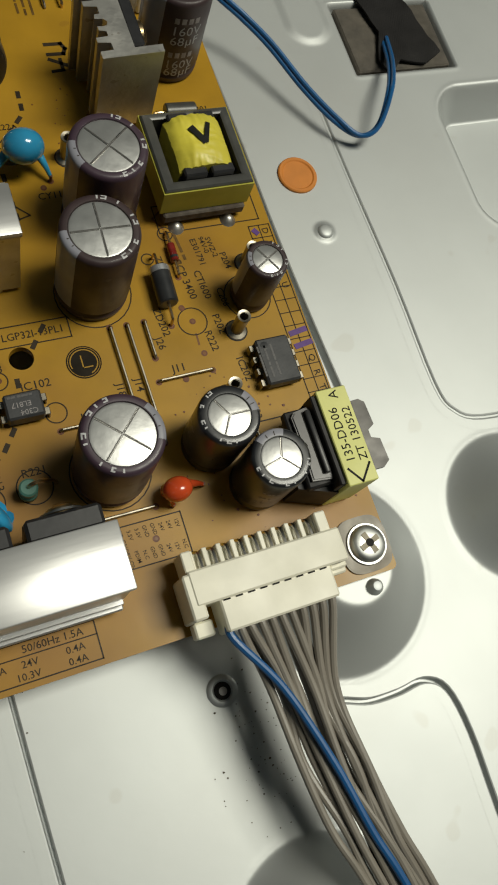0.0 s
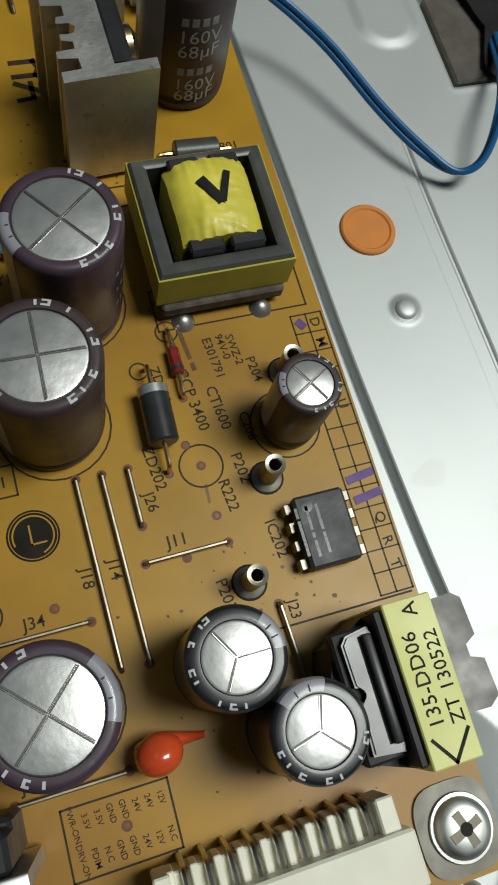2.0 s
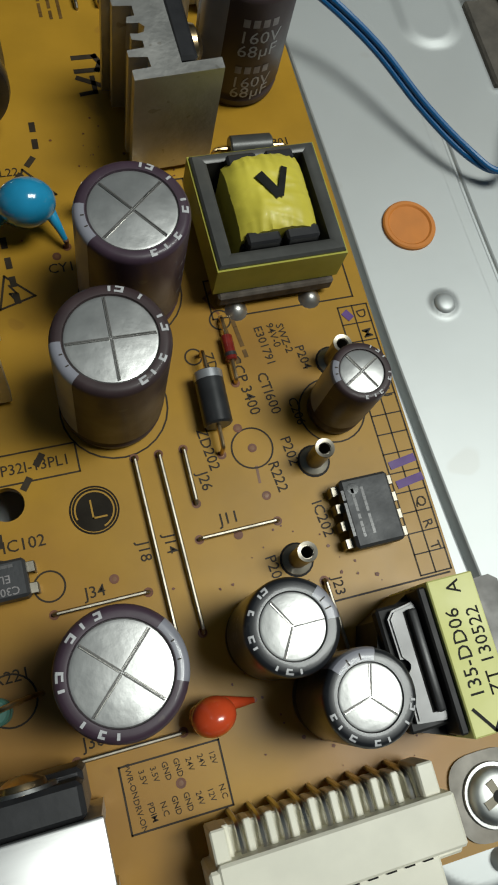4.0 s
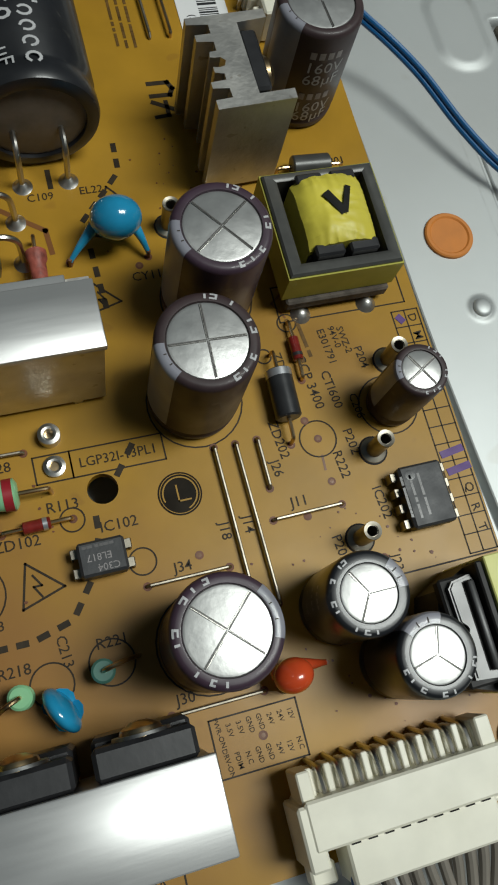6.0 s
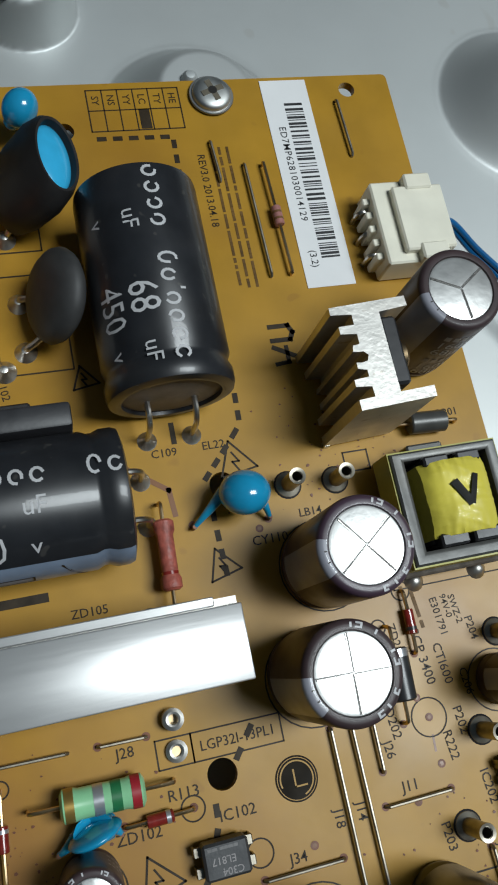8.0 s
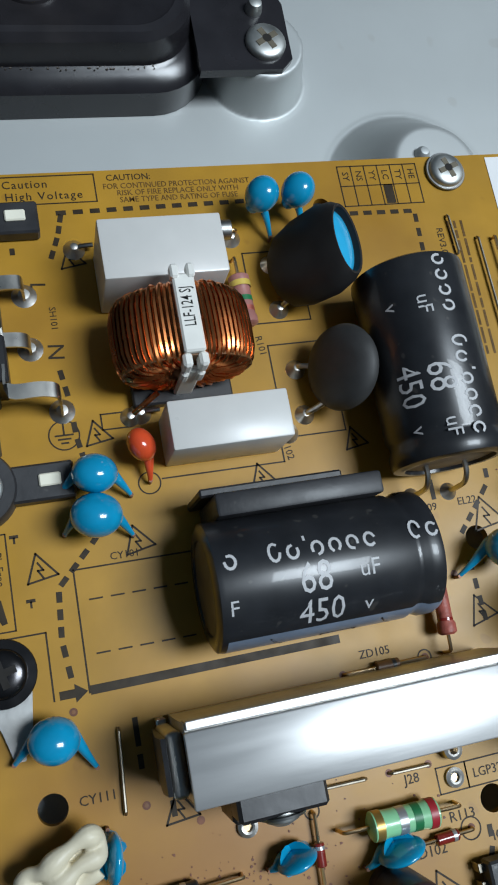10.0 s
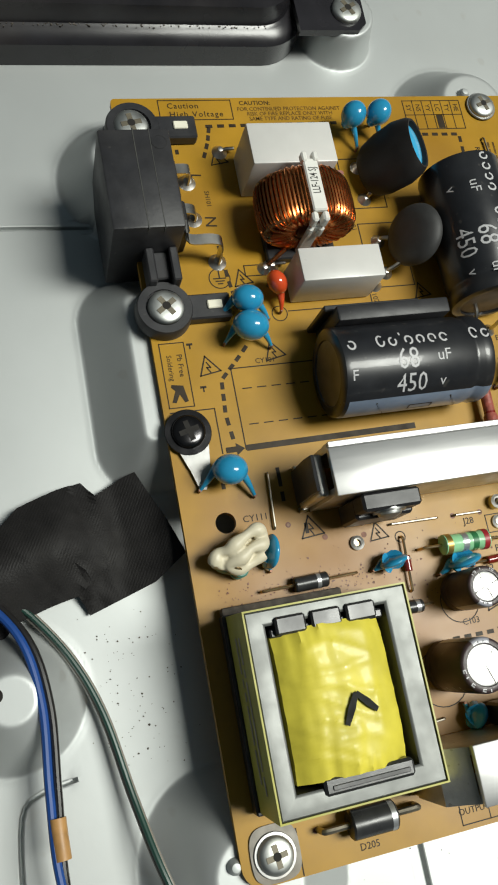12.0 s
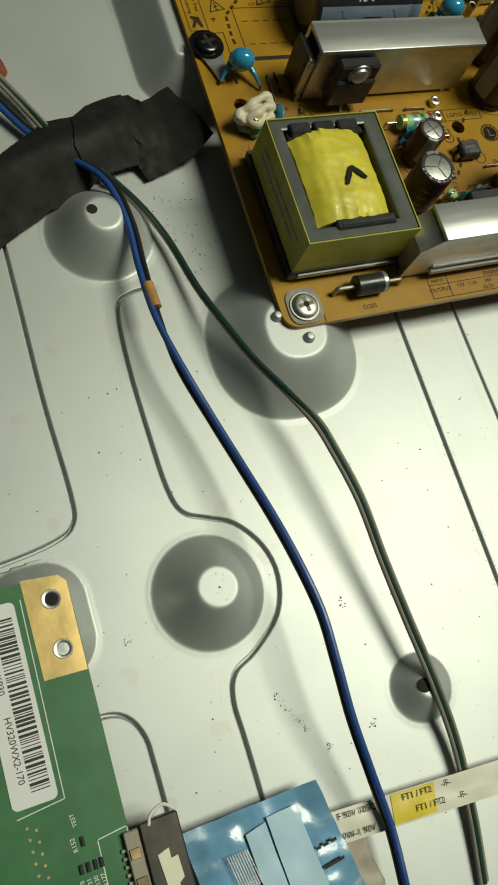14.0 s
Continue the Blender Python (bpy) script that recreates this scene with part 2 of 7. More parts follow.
def heat_mark(m, spots, colour):
    """Browns a material round the warm parts: (x, y, reach) in metres, with an uneven edge."""
    nt = m.node_tree
    n, l = nt.nodes, nt.links
    b = n["Principled BSDF"]
    geo = n.new("ShaderNodeTexCoord")
    cloud = n.new("ShaderNodeTexNoise")
    cloud.inputs["Scale"].default_value = 70
    cloud.inputs["Detail"].default_value = 5
    l.new(geo.outputs["Object"], cloud.inputs["Vector"])
    for x, y, reach, most in spots:
        gap = n.new("ShaderNodeVectorMath")
        gap.operation = "DISTANCE"
        gap.inputs[1].default_value = (x, y, 0)
        l.new(geo.outputs["Object"], gap.inputs[0])
        add = n.new("ShaderNodeMath")
        add.operation = "MULTIPLY_ADD"
        add.inputs[1].default_value = reach * 0.9
        l.new(cloud.outputs[0], add.inputs[0])
        l.new(gap.outputs["Value"], add.inputs[2])
        r = n.new("ShaderNodeMapRange")
        r.interpolation_type = "SMOOTHSTEP"
        r.inputs[1].default_value, r.inputs[2].default_value = reach * 0.7, reach * 1.7
        r.inputs[3].default_value, r.inputs[4].default_value = most, 0.0
        l.new(add.outputs[0], r.inputs[0])
        mix = n.new("ShaderNodeMix")
        mix.data_type = "RGBA"
        l.new(r.outputs[0], mix.inputs[0])
        l.new(b.inputs["Base Color"].links[0].from_socket, mix.inputs[6])
        mix.inputs[7].default_value = (*colour, 1)
        l.new(mix.outputs[2], b.inputs["Base Color"])


heat_mark(M["board"], ((0.030, 0.045, 0.036, 0.75), (0.062, 0.022, 0.030, 0.6), (0.112, 0.014, 0.016, 0.6)), (0.285, 0.135, 0.040))


def ribbed(m, scale, strength):
    """Adds fine woven ribs to a material."""
    n, l = m.node_tree.nodes, m.node_tree.links
    b = n["Principled BSDF"]
    at = n.new("ShaderNodeTexCoord")
    turn = n.new("ShaderNodeMapping")
    turn.inputs["Rotation"].default_value = (0, 0, radians(28))
    l.new(at.outputs["Object"], turn.inputs["Vector"])
    w = n.new("ShaderNodeTexWave")
    w.inputs["Scale"].default_value = scale
    w.inputs["Distortion"].default_value = 0.6
    l.new(turn.outputs[0], w.inputs["Vector"])
    k = n.new("ShaderNodeBump")
    k.inputs["Strength"].default_value = strength
    k.inputs["Distance"].default_value = 0.0002
    l.new(w.outputs["Fac"], k.inputs["Height"])
    l.new(b.inputs["Normal"].links[0].from_socket, k.inputs["Normal"])
    l.new(k.outputs[0], b.inputs["Normal"])


ribbed(M["tape"], 560, 0.16)

MM = 0.001


# ---- mesh helpers: everything below is given in millimetres ----
def part(name, bm, mat, parent=None, label="", smooth=True, flat=35, kind=""):
    me = bpy.data.meshes.new(name)
    bmesh.ops.recalc_face_normals(bm, faces=bm.faces)
    bm.transform(Matrix.Scale(MM, 4))
    bm.to_mesh(me)
    bm.free()
    if smooth:
        me.polygons.foreach_set("use_smooth", [True] * len(me.polygons))
        me.set_sharp_from_angle(angle=radians(flat))
    me.materials.append(M[mat])
    ob = new(name, me)
    ob.parent = parent
    return tagged(ob, label=label, kind=kind)


def thing(name, x, y, z=0.0, label="", category="", group="", turn=0.0, tilt=(0, 0), kind=""):
    ob = new(name)
    ob.empty_display_size = 0.003
    ob.matrix_world = pose(x * MM, y * MM, z * MM, tilt[0], tilt[1], turn)
    return tagged(ob, label, category, group, kind)


def box(bm, x0, y0, z0, x1, y1, z1, bevel=0.0, seg=1):
    r = bmesh.ops.create_cube(bm, size=1)
    vs = r["verts"]
    for v in vs:
        v.co = Vector((x0 if v.co.x < 0 else x1, y0 if v.co.y < 0 else y1, z0 if v.co.z < 0 else z1))
    if bevel:
        es = list({e for v in vs for e in v.link_edges})
        bmesh.ops.bevel(bm, geom=es, offset=bevel, segments=seg, affect="EDGES", profile=0.5)
    return bm


def lathe(bm, profile, seg=32, m=None, a0=0.0, a1=360.0):
    """Turns (radius, height) pairs round z."""
    m = m or Matrix()
    full = abs(a1 - a0) >= 360
    n = seg if full else seg + 1
    rings = []
    for r, z in profile:
        if r < 1e-6:
            rings.append([bm.verts.new(m @ Vector((0, 0, z)))])
        else:
            rings.append([bm.verts.new(m @ Vector((r * math.cos(radians(a0 + (a1 - a0) * k / seg)), r * math.sin(radians(a0 + (a1 - a0) * k / seg)), z))) for k in range(n)])
    for a, b in zip(rings, rings[1:]):
        for k in range(seg if full else seg):
            k2 = (k + 1) % n
            if len(a) == 1 and len(b) == 1:
                continue
            if len(a) == 1:
                bm.faces.new((a[0], b[k], b[k2]))
            elif len(b) == 1:
                bm.faces.new((a[k], b[0], a[k2]))
            else:
                bm.faces.new((a[k], b[k], b[k2], a[k2]))
    return bm


def spline(pts, n=6):
    """Points along a smooth line through pts."""
    p = [Vector(v) for v in pts]
    p = [2 * p[0] - p[1]] + p + [2 * p[-1] - p[-2]]
    out = []
    for a, b, c, d in zip(p, p[1:], p[2:], p[3:]):
        for k in range(n):
            t = k / n
            out.append(0.5 * (2 * b + (c - a) * t + (2 * a - 5 * b + 4 * c - d) * t * t + (3 * b - a - 3 * c + d) * t ** 3))
    return out + [p[-2]]


def tube(bm, pts, r, seg=8, caps=True):
    """A round rod along pts; r is one radius or one for each point."""
    pts = [Vector(p) for p in pts]
    rs = r if isinstance(r, (list, tuple)) else [r] * len(pts)
    up, rings = None, []
    for k, p in enumerate(pts):
        d = (pts[min(k + 1, len(pts) - 1)] - pts[max(k - 1, 0)]).normalized()
        if up is None:
            up = d.orthogonal().normalized()
        side = d.cross(up)
        side = side.normalized() if side.length > 1e-6 else d.orthogonal().normalized()
        up = side.cross(d).normalized()
        rings.append([bm.verts.new(p + rs[k] * (math.cos(2 * math.pi * j / seg) * side + math.sin(2 * math.pi * j / seg) * up)) for j in range(seg)])
    for a, b in zip(rings, rings[1:]):
        for j in range(seg):
            bm.faces.new((a[j], a[(j + 1) % seg], b[(j + 1) % seg], b[j]))
    if caps:
        bm.faces.new(rings[0])
        bm.faces.new(rings[-1])
    return bm


def prism(bm, outline, z0, z1):
    lo = [bm.verts.new((x, y, z0)) for x, y in outline]
    hi = [bm.verts.new((x, y, z1)) for x, y in outline]
    n = len(outline)
    bm.faces.new(lo[::-1])
    bm.faces.new(hi)
    for k in range(n):
        bm.faces.new((lo[k], lo[(k + 1) % n], hi[(k + 1) % n], hi[k]))
    return bm


def blob(bm, c, r, m=None, seg=16, lumps=0.0, freq=0.3):
    """An ellipsoid with radii r at c, with uneven lumps."""
    res = bmesh.ops.create_uvsphere(bm, u_segments=seg, v_segments=max(8, seg * 3 // 4), radius=1.0)
    for v in res["verts"]:
        p = v.co.copy()
        if lumps:
            p *= 1 + lumps * noise.noise(Vector((p.x * 2.1 + c[0] * freq, p.y * 2.1, p.z * 2.1 + c[1] * freq)))
        q = Vector((p.x * r[0], p.y * r[1], p.z * r[2]))
        v.co = (m @ q if m else q) + Vector(c)
    return bm


def strip(bm, pts, w, z=0.05, closed=False, t=0.03):
    """A printed line of width w through flat points."""
    pts = [Vector((p[0], p[1])) for p in pts]
    if closed:
        pts.append(pts[0])
    for a, b in zip(pts, pts[1:]):
        d = (b - a).normalized()
        s = Vector((-d.y, d.x)) * w / 2
        e = d * w / 2
        q = [a - e + s, a - e - s, b + e - s, b + e + s]
        bm.faces.new([bm.verts.new((v.x, v.y, z)) for v in q])
    return bm


def ring_print(bm, x, y, r, w, z=0.05, seg=28, a0=0, a1=360):
    pts = [(x + r * math.cos(radians(a0 + (a1 - a0) * k / seg)), y + r * math.sin(radians(a0 + (a1 - a0) * k / seg))) for k in range(seg + 1)]
    for (ax, ay), (bx, by) in zip(pts, pts[1:]):
        f = (r + w) / r
        q = [(ax, ay), (bx, by), (x + (bx - x) * f, y + (by - y) * f), (x + (ax - x) * f, y + (ay - y) * f)]
        bm.faces.new([bm.verts.new((*v, z)) for v in q])
    return bm


def letters(string, size, spacing=1.0, bold=0.0):
    """A bmesh of flat letters, centred, capitals about 0.7 of size high."""
    cu = bpy.data.curves.new("letters", "FONT")
    cu.body, cu.size, cu.align_x, cu.align_y, cu.space_character = string, size, "CENTER", "CENTER", spacing
    cu.resolution_u = 2
    cu.offset = size * bold
    ob = bpy.data.objects.new("letters", cu)
    scene.collection.objects.link(ob)
    me = bpy.data.meshes.new_from_object(ob.evaluated_get(bpy.context.evaluated_depsgraph_get()))
    bpy.data.objects.remove(ob)
    bpy.data.curves.remove(cu)
    bm = bmesh.new()
    bm.from_mesh(me)
    bpy.data.meshes.remove(me)
    return bm


def words(string, x, y, size, parent, mat="ink", rot=0.0, z=0.06, spacing=1.0, name="marking", m=None, wide=1.0):
    bm = letters(string, size, spacing, 0.004)
    bm.transform(m if m is not None else Matrix.Translation((x, y, z)) @ Matrix.Rotation(radians(rot), 4, "Z") @ Matrix.Diagonal((wide, 1, 1, 1)))
    return part(name, bm, mat, parent, smooth=False)


def bars(n, x, y, w, h, parent, mat="ink", rot=0.0, z=0.06, rows=1, gap=1.5, name="marking", seed=1):
    """Rows of short plain bars in place of writing."""
    rnd = random.Random(seed)
    bm = bmesh.new()
    for r in range(rows):
        u = -w / 2
        while u < w / 2 - h * 0.4:
            k = min(h * rnd.uniform(0.55, 0.95), w / 2 - u)
            strip(bm, [(u + h * .2, -r * gap), (u + k - h * .05, -r * gap)], h * 0.62, z=0)
            u += k + h * rnd.choice((0.3, 0.35, 0.4, 0.9))
    bm.transform(Matrix.Translation((x, y, z)) @ Matrix.Rotation(radians(rot), 4, "Z"))
    return part(name, bm, mat, parent, smooth=False)


def wrap(bm, r, out=0.04):
    """Bends flat letters (x round, y along) onto a rod along z, facing +x at x = 0."""
    for v in bm.verts:
        a = v.co.x / r
        v.co = Vector(((r + out) * math.cos(a), (r + out) * math.sin(a), v.co.y))
    return bm


# ---- the sheet-metal chassis, pressed with domes and grooves ----
BASE = -13.1


def chassis():
    xs = np.concatenate([np.linspace(-330, -112, 12), np.arange(-108, 212, 0.48), np.linspace(214, 420, 12)])
    ys = np.concatenate([np.linspace(-330, -142, 12), np.arange(-138, 222, 0.48), np.linspace(226, 420, 12)])
    X, Y = np.meshgrid(xs, ys)
    Z = np.zeros_like(X)
    troughs = []

    def ease(t):
        t = np.clip(t, 0, 1)
        return t * t * (3 - 2 * t)

    def dome(cx, cy, r_out, r_top, h, ry=None, power=2.0):
        nonlocal Z
        d = (np.abs((X - cx) / r_out) ** power + np.abs((Y - cy) / (ry or r_out)) ** power) ** (1 / power) * r_out
        k = np.clip((r_out - d) / (r_out - r_top), 0, 1)
        Z = np.where(k > 0, np.maximum(Z, h * (0.6 * k + 0.4 * ease(k))), Z)
        Z = np.where(k > 0, Z, Z + (0.07 if h > 3 else 0) * np.exp(-((d - r_out - 0.5) / 0.5) ** 2))

    def slab(x0, y0, x1, y1, r, slope, h):
        nonlocal Z
        qx = np.abs(X - (x0 + x1) / 2) - (x1 - x0) / 2 + r
        qy = np.abs(Y - (y0 + y1) / 2) - (y1 - y0) / 2 + r
        d = r - (np.hypot(np.maximum(qx, 0), np.maximum(qy, 0)) + np.minimum(np.maximum(qx, qy), 0))
        k = h * (0.85 * np.clip(d / slope, 0, 1) + 0.15 * ease(d / slope))
        Z = np.where(d > 0, np.maximum(Z, k) if h > 0 else np.minimum(Z, k), Z)
        Z = np.where(d > 0, Z, Z + (0.07 if abs(h) > 3 else 0) * np.exp(-((d + 0.5) / 0.5) ** 2))

    def groove(pts, w, h):
        nonlocal Z
        d = np.full_like(X, 1e9)
        pts = [(p.x, p.y) for p in spline([(*q, 0) for q in pts], 4)]
        for (ax, ay), (bx, by) in zip(pts, pts[1:]):
            t = np.clip(((X - ax) * (bx - ax) + (Y - ay) * (by - ay)) / ((bx - ax) ** 2 + (by - ay) ** 2 + 1e-9), 0, 1)
            d = np.minimum(d, np.hypot(X - ax - t * (bx - ax), Y - ay - t * (by - ay)))
        Z = np.where(d < 1.35, Z - 2.6, Z)
        troughs.append((pts, w / 2, h))

    dome(3, 2, 20.5, 8, 11.4, power=2.3)          # under the corner screws of the board
    dome(119, 4, 19, 7, 11.4)
    dome(92.2, 164, 18.2, 8, 11.4)
    dome(3, 151, 16.5, 9, 11.2)
    slab(-13.5, 77, 22, 127, 11, 9, 11.2)
    dome(163, 6, 16, 5, 9)
    dome(-34.8, -54.3, 13.4, 4.6, 9.2)
    dome(-36, 41.5, 14, 4.5, 9.8)
    dome(9, -90, 8.2, 2.6, 5)
    dome(97, -53, 17.5, 6, 10)
    dome(64, 192.5, 10, 7.5, 9.6)
    dome(162.5, 166, 18.5, 6, 11)
    slab(-84, -64, -62, -38, 9, 4.5, 6.2)
    slab(186, 68, 240, 109, 9, 5.5, -8)
    slab(154, 124, 166.5, 144.5, 6, 2, 0.5)
    slab(168, 114.5, 197, 136, 0.8, 0.9, -3.4)
    dome(144.3, 75.0, 2.6, 1.6, 0.5)
    groove([(-60.3, 60), (-60.3, 30), (-60.5, 0), (-59.8, -24), (-61, -31), (-66, -34), (-78, -36), (-100, -38)], 0.95, -1.9)
    groove([(-27, 24.6), (-33, 23.6), (-37, 20), (-38.3, 5), (-38.2, -14), (-37.6, -28), (-35.5, -34.5), (-30, -37.3), (-24, -40.2), (-18.9, -47),
            (-17.4, -55), (-20.3, -63.5), (-28, -70), (-34, -73.2), (-36.4, -79), (-36.3, -90), (-36.2, -125)], 0.95, -1.9)
    groove([(39, 20), (39.4, -30), (39.8, -72), (40, -135)], 1.0, -1.9)
    groove([(57.6, 20), (58.2, -14), (58.8, -45), (59.3, -135)], 0.8, -1.3)
    groove([(130.6, 145), (131.6, 120), (132.1, 100), (132.4, 75), (133.2, 55), (134.0, 40), (134.8, 29)], 1.5, -2.3)
    groove([(155, 108), (155.2, 90), (156, 60), (155.8, 36), (158, 29), (164, 26), (180, 25.4), (210, 25)], 0.8, -0.4)
    groove([(108, -16), (113.4, -18), (118, -19.6), (124, -19.9), (129.5, -19.6), (133.3, -22.5), (134.7, -31), (134.5, -45), (134.2, -80)], 0.95, -1.9)
    groove([(-100, 141.6), (-60, 141.6), (-30, 141.4), (-8, 140.4)], 0.9, -1.2)
    groove([(-68, -73.2), (-61.5, -74.2), (-57.8, -79), (-57, -88), (-57, -120)], 0.95, -1.9)
    Z += 0.05 * np.sin(X * 0.05 + 1) * np.cos(Y * 0.043)
    ny, nx = X.shape
    me = bpy.data.meshes.new("chassis")
    idx = np.arange(nx * ny).reshape(ny, nx)
    faces = np.stack([idx[:-1, :-1], idx[:-1, 1:], idx[1:, 1:], idx[1:, :-1]], -1).reshape(-1, 4)
    me.vertices.add(nx * ny)
    me.vertices.foreach_set("co", (np.stack([X, Y, Z + BASE], -1) * MM).ravel())
    me.loops.add(faces.size)
    me.loops.foreach_set("vertex_index", faces.ravel())
    me.polygons.add(len(faces))
    me.polygons.foreach_set("loop_start", np.arange(0, faces.size, 4))
    me.polygons.foreach_set("use_smooth", np.ones(len(faces), bool))
    me.update(calc_edges=True)
    me.validate()
    me.materials.append(M["steel"])
    ob = tagged(new("ground_panel", me), "pressed galvanised steel rear panel with domes and grooves", "panel", kind="structure")
    for pts, half, h in troughs:
        bm = bmesh.new()
        rows = []
        for far, (a, b) in ((0, pts[1::-1]), (-1, pts[-2:])):
            n = math.hypot(b[0] - a[0], b[1] - a[1])
            for reach in (1.0, 2.4):
                pts.insert(0 if far == 0 else len(pts), (b[0] + (b[0] - a[0]) / n * reach, b[1] + (b[1] - a[1]) / n * reach))
        for k, p in enumerate(pts):
            deep = 0.0 if min(k, len(pts) - 1 - k) < 2 else 1.0
            a, b = pts[max(k - 1, 0)], pts[min(k + 1, len(pts) - 1)]
            n = math.hypot(b[0] - a[0], b[1] - a[1])
            s = Vector((-(b[1] - a[1]) / n, (b[0] - a[0]) / n))
            row = []
            for o, z in ((-2.75, 0), (-half - 0.25, 0.0), (-half, -0.12), (-half * 0.45, h), (half * 0.45, h), (half, -0.12), (half + 0.25, 0.0), (2.75, 0)):
                x, y = p[0] + s.x * o, p[1] + s.y * o
                row.append(bm.verts.new((x, y, BASE + z * deep + 0.025 + 0.05 * math.sin(x * 0.05 + 1) * math.cos(y * 0.043))))
            rows.append(row)
        for a, b in zip(rows, rows[1:]):
            for k in range(7):
                bm.faces.new((a[k], a[k + 1], b[k + 1], b[k]))
        part("groove", bm, "steel", ob, flat=14)
    return ob


panel = chassis()
for hx, hy, hz, r in ((-38.6, 42.8, 9.8, 1.15), (7.6, -89.4, 5.0, 1.4), (92, -9, 0, 1.35)):
    part("hole", lathe(bmesh.new(), [(0, 0.08), (r, 0.08), (r + 0.15, 0.05), (r + 0.3, -0.1)], 24, Matrix.Translation((hx, hy, BASE + hz + 0.04))), "hole", panel, "dark round hole")
    if hx > 50:
        part("hole_bottom", lathe(bmesh.new(), [(0, 0.12), (0.75, 0.1)], 18, Matrix.Translation((hx + 0.1, hy - 0.1, BASE + hz + 0.04))), "plate", panel, "grey metal seen in the hole")
        part("hole_rim", lathe(bmesh.new(), [(r + 0.2, 0.05), (r + 0.5, 0.28), (r + 0.9, 0.28), (r + 1.4, 0.02), (r + 1.5, -0.05)], 28, Matrix.Translation((hx, hy, BASE + hz + 0.04))), "steel", panel)

# ---- the amber circuit board with its print ----
HOLES = [(72.9, 53.9, 2.1), (80.8, 93.4, 2.0), (8.2, 66.9, 2.1), (66.5, 155.5, 1.6), (117.5, 161.5, 1.5)]


def make_board():
    b = thing("circuit_board", 0, 0, 0, "amber power supply circuit board with black print, screwed down", "circuit board")
    bm = bmesh.new()
    x0, y0, x1, y1, c = -0.4, 1.3, 125.8, 164.5, 4.0
    out = []
    for cx, cy, a in ((x1 - 1, y0 + 1, -90), (x1 - 1, y1 - 1, 0), (x0 + 1, y1 - 1, 90), (x0 + c, y0 + c, 180)):
        r = c if a == 180 else 1
        out += [(cx + r * math.cos(radians(a + k * 15)), cy + r * math.sin(radians(a + k * 15))) for k in range(7)]
    loops = [out] + [[(hx + r * math.cos(k * math.pi / 12), hy + r * math.sin(k * math.pi / 12)) for k in range(24)] for hx, hy, r in HOLES]
    edges = []
    for lp in loops:
        vs = [bm.verts.new((*p, 0)) for p in lp]
        edges += [bm.edges.new((vs[k], vs[(k + 1) % len(vs)])) for k in range(len(vs))]
    bmesh.ops.triangle_fill(bm, use_beauty=True, use_dissolve=False, edges=edges)
    ext = bmesh.ops.extrude_face_region(bm, geom=list(bm.faces))
    for v in ext["geom"]:
        if isinstance(v, bmesh.types.BMVert):
            v.co.z = -1.6
    part("laminate", bm, "board", b, smooth=False)

    lines = bmesh.new()

    def rect(xa, ya, xb, yb, w=0.22):
        strip(lines, [(xa, ya), (xb, ya), (xb, yb), (xa, yb)], w, closed=True)

    def warn(x, y, s, rot):
        pts = [(x + s * math.cos(radians(rot + a)), y + s * math.sin(radians(rot + a))) for a in (90, 210, 330)]
        strip(lines, pts, 0.3, closed=True)
        z = [(x - s * .12, y + s * .45), (x + s * .15, y + s * .02), (x - s * .15, y + s * .02), (x + s * .1, y - s * .4)]
        strip(lines, z, 0.28)

    rect(79.6, 14.2, 91.2, 21.4)
    rect(69.5, 56.2, 82.2, 60.0)
    rect(64.6, 56.2, 69.5, 60.0)
    rect(71, 155.2, 86.6, 163.2)
    for k in range(1, 6):
        strip(lines, [(71 + 2.6 * k, 155.2), (71 + 2.6 * k, 163.2)], 0.2)
    strip(lines, [(71, 159.2), (86.6, 159.2)], 0.2)
    rect(121.1, 33.6, 125.4, 71.8, 0.2)
    strip(lines, [(123.2, 33.6), (123.2, 71.8)], 0.18)
    for k in range(1, 14):
        strip(lines, [(121.1, 33.6 + 2.73 * k), (125.4, 33.6 + 2.73 * k)], 0.18)
    rect(43.4, 2.3, 72.7, 8.4)
    strip(lines, [(49.5, 2.3), (49.5, 8.4)], 0.2)
    strip(lines, [(43.4, 6.2), (72.7, 6.2)], 0.2)
    rect(10.2, 158.8, 27.2, 163.9)
    rect(1.0, 91.6, 6.2, 105.6)
    strip(lines, [(1.0, 90.6), (10.2, 90.6), (10.2, 81)], 0.25)
    strip(lines, [(15.2, 98.8), (34, 98.8)], 0.25)
    strip(lines, [(15.2, 98.8), (15.2, 81.2)], 0.25)
    for y in (94.2, 86.4):
        for k in range(6):
            strip(lines, [(17 + 3.2 * k, y), (18.8 + 3.2 * k, y)], 0.25)
    rect(50.2, 134.5, 60, 147.5, 0.25)
    rect(51.5, 114.5, 62, 130.5, 0.25)
    strip(lines, [(30.5, 110.6), (50.5, 110.6), (50.5, 113)], 0.25)
    rect(103.5, 73.2, 123.8, 79, 0.22)
    rect(100.5, 92.3, 104.5, 95.4, 0.25)
    strip(lines, [(104.8, 33.2), (125, 33.2)], 0.25)
    rect(22.5, 119.5, 27, 122, 0.25)
    strip(lines, [(10.7, 1.6), (10.7, 9.5)], 0.25)
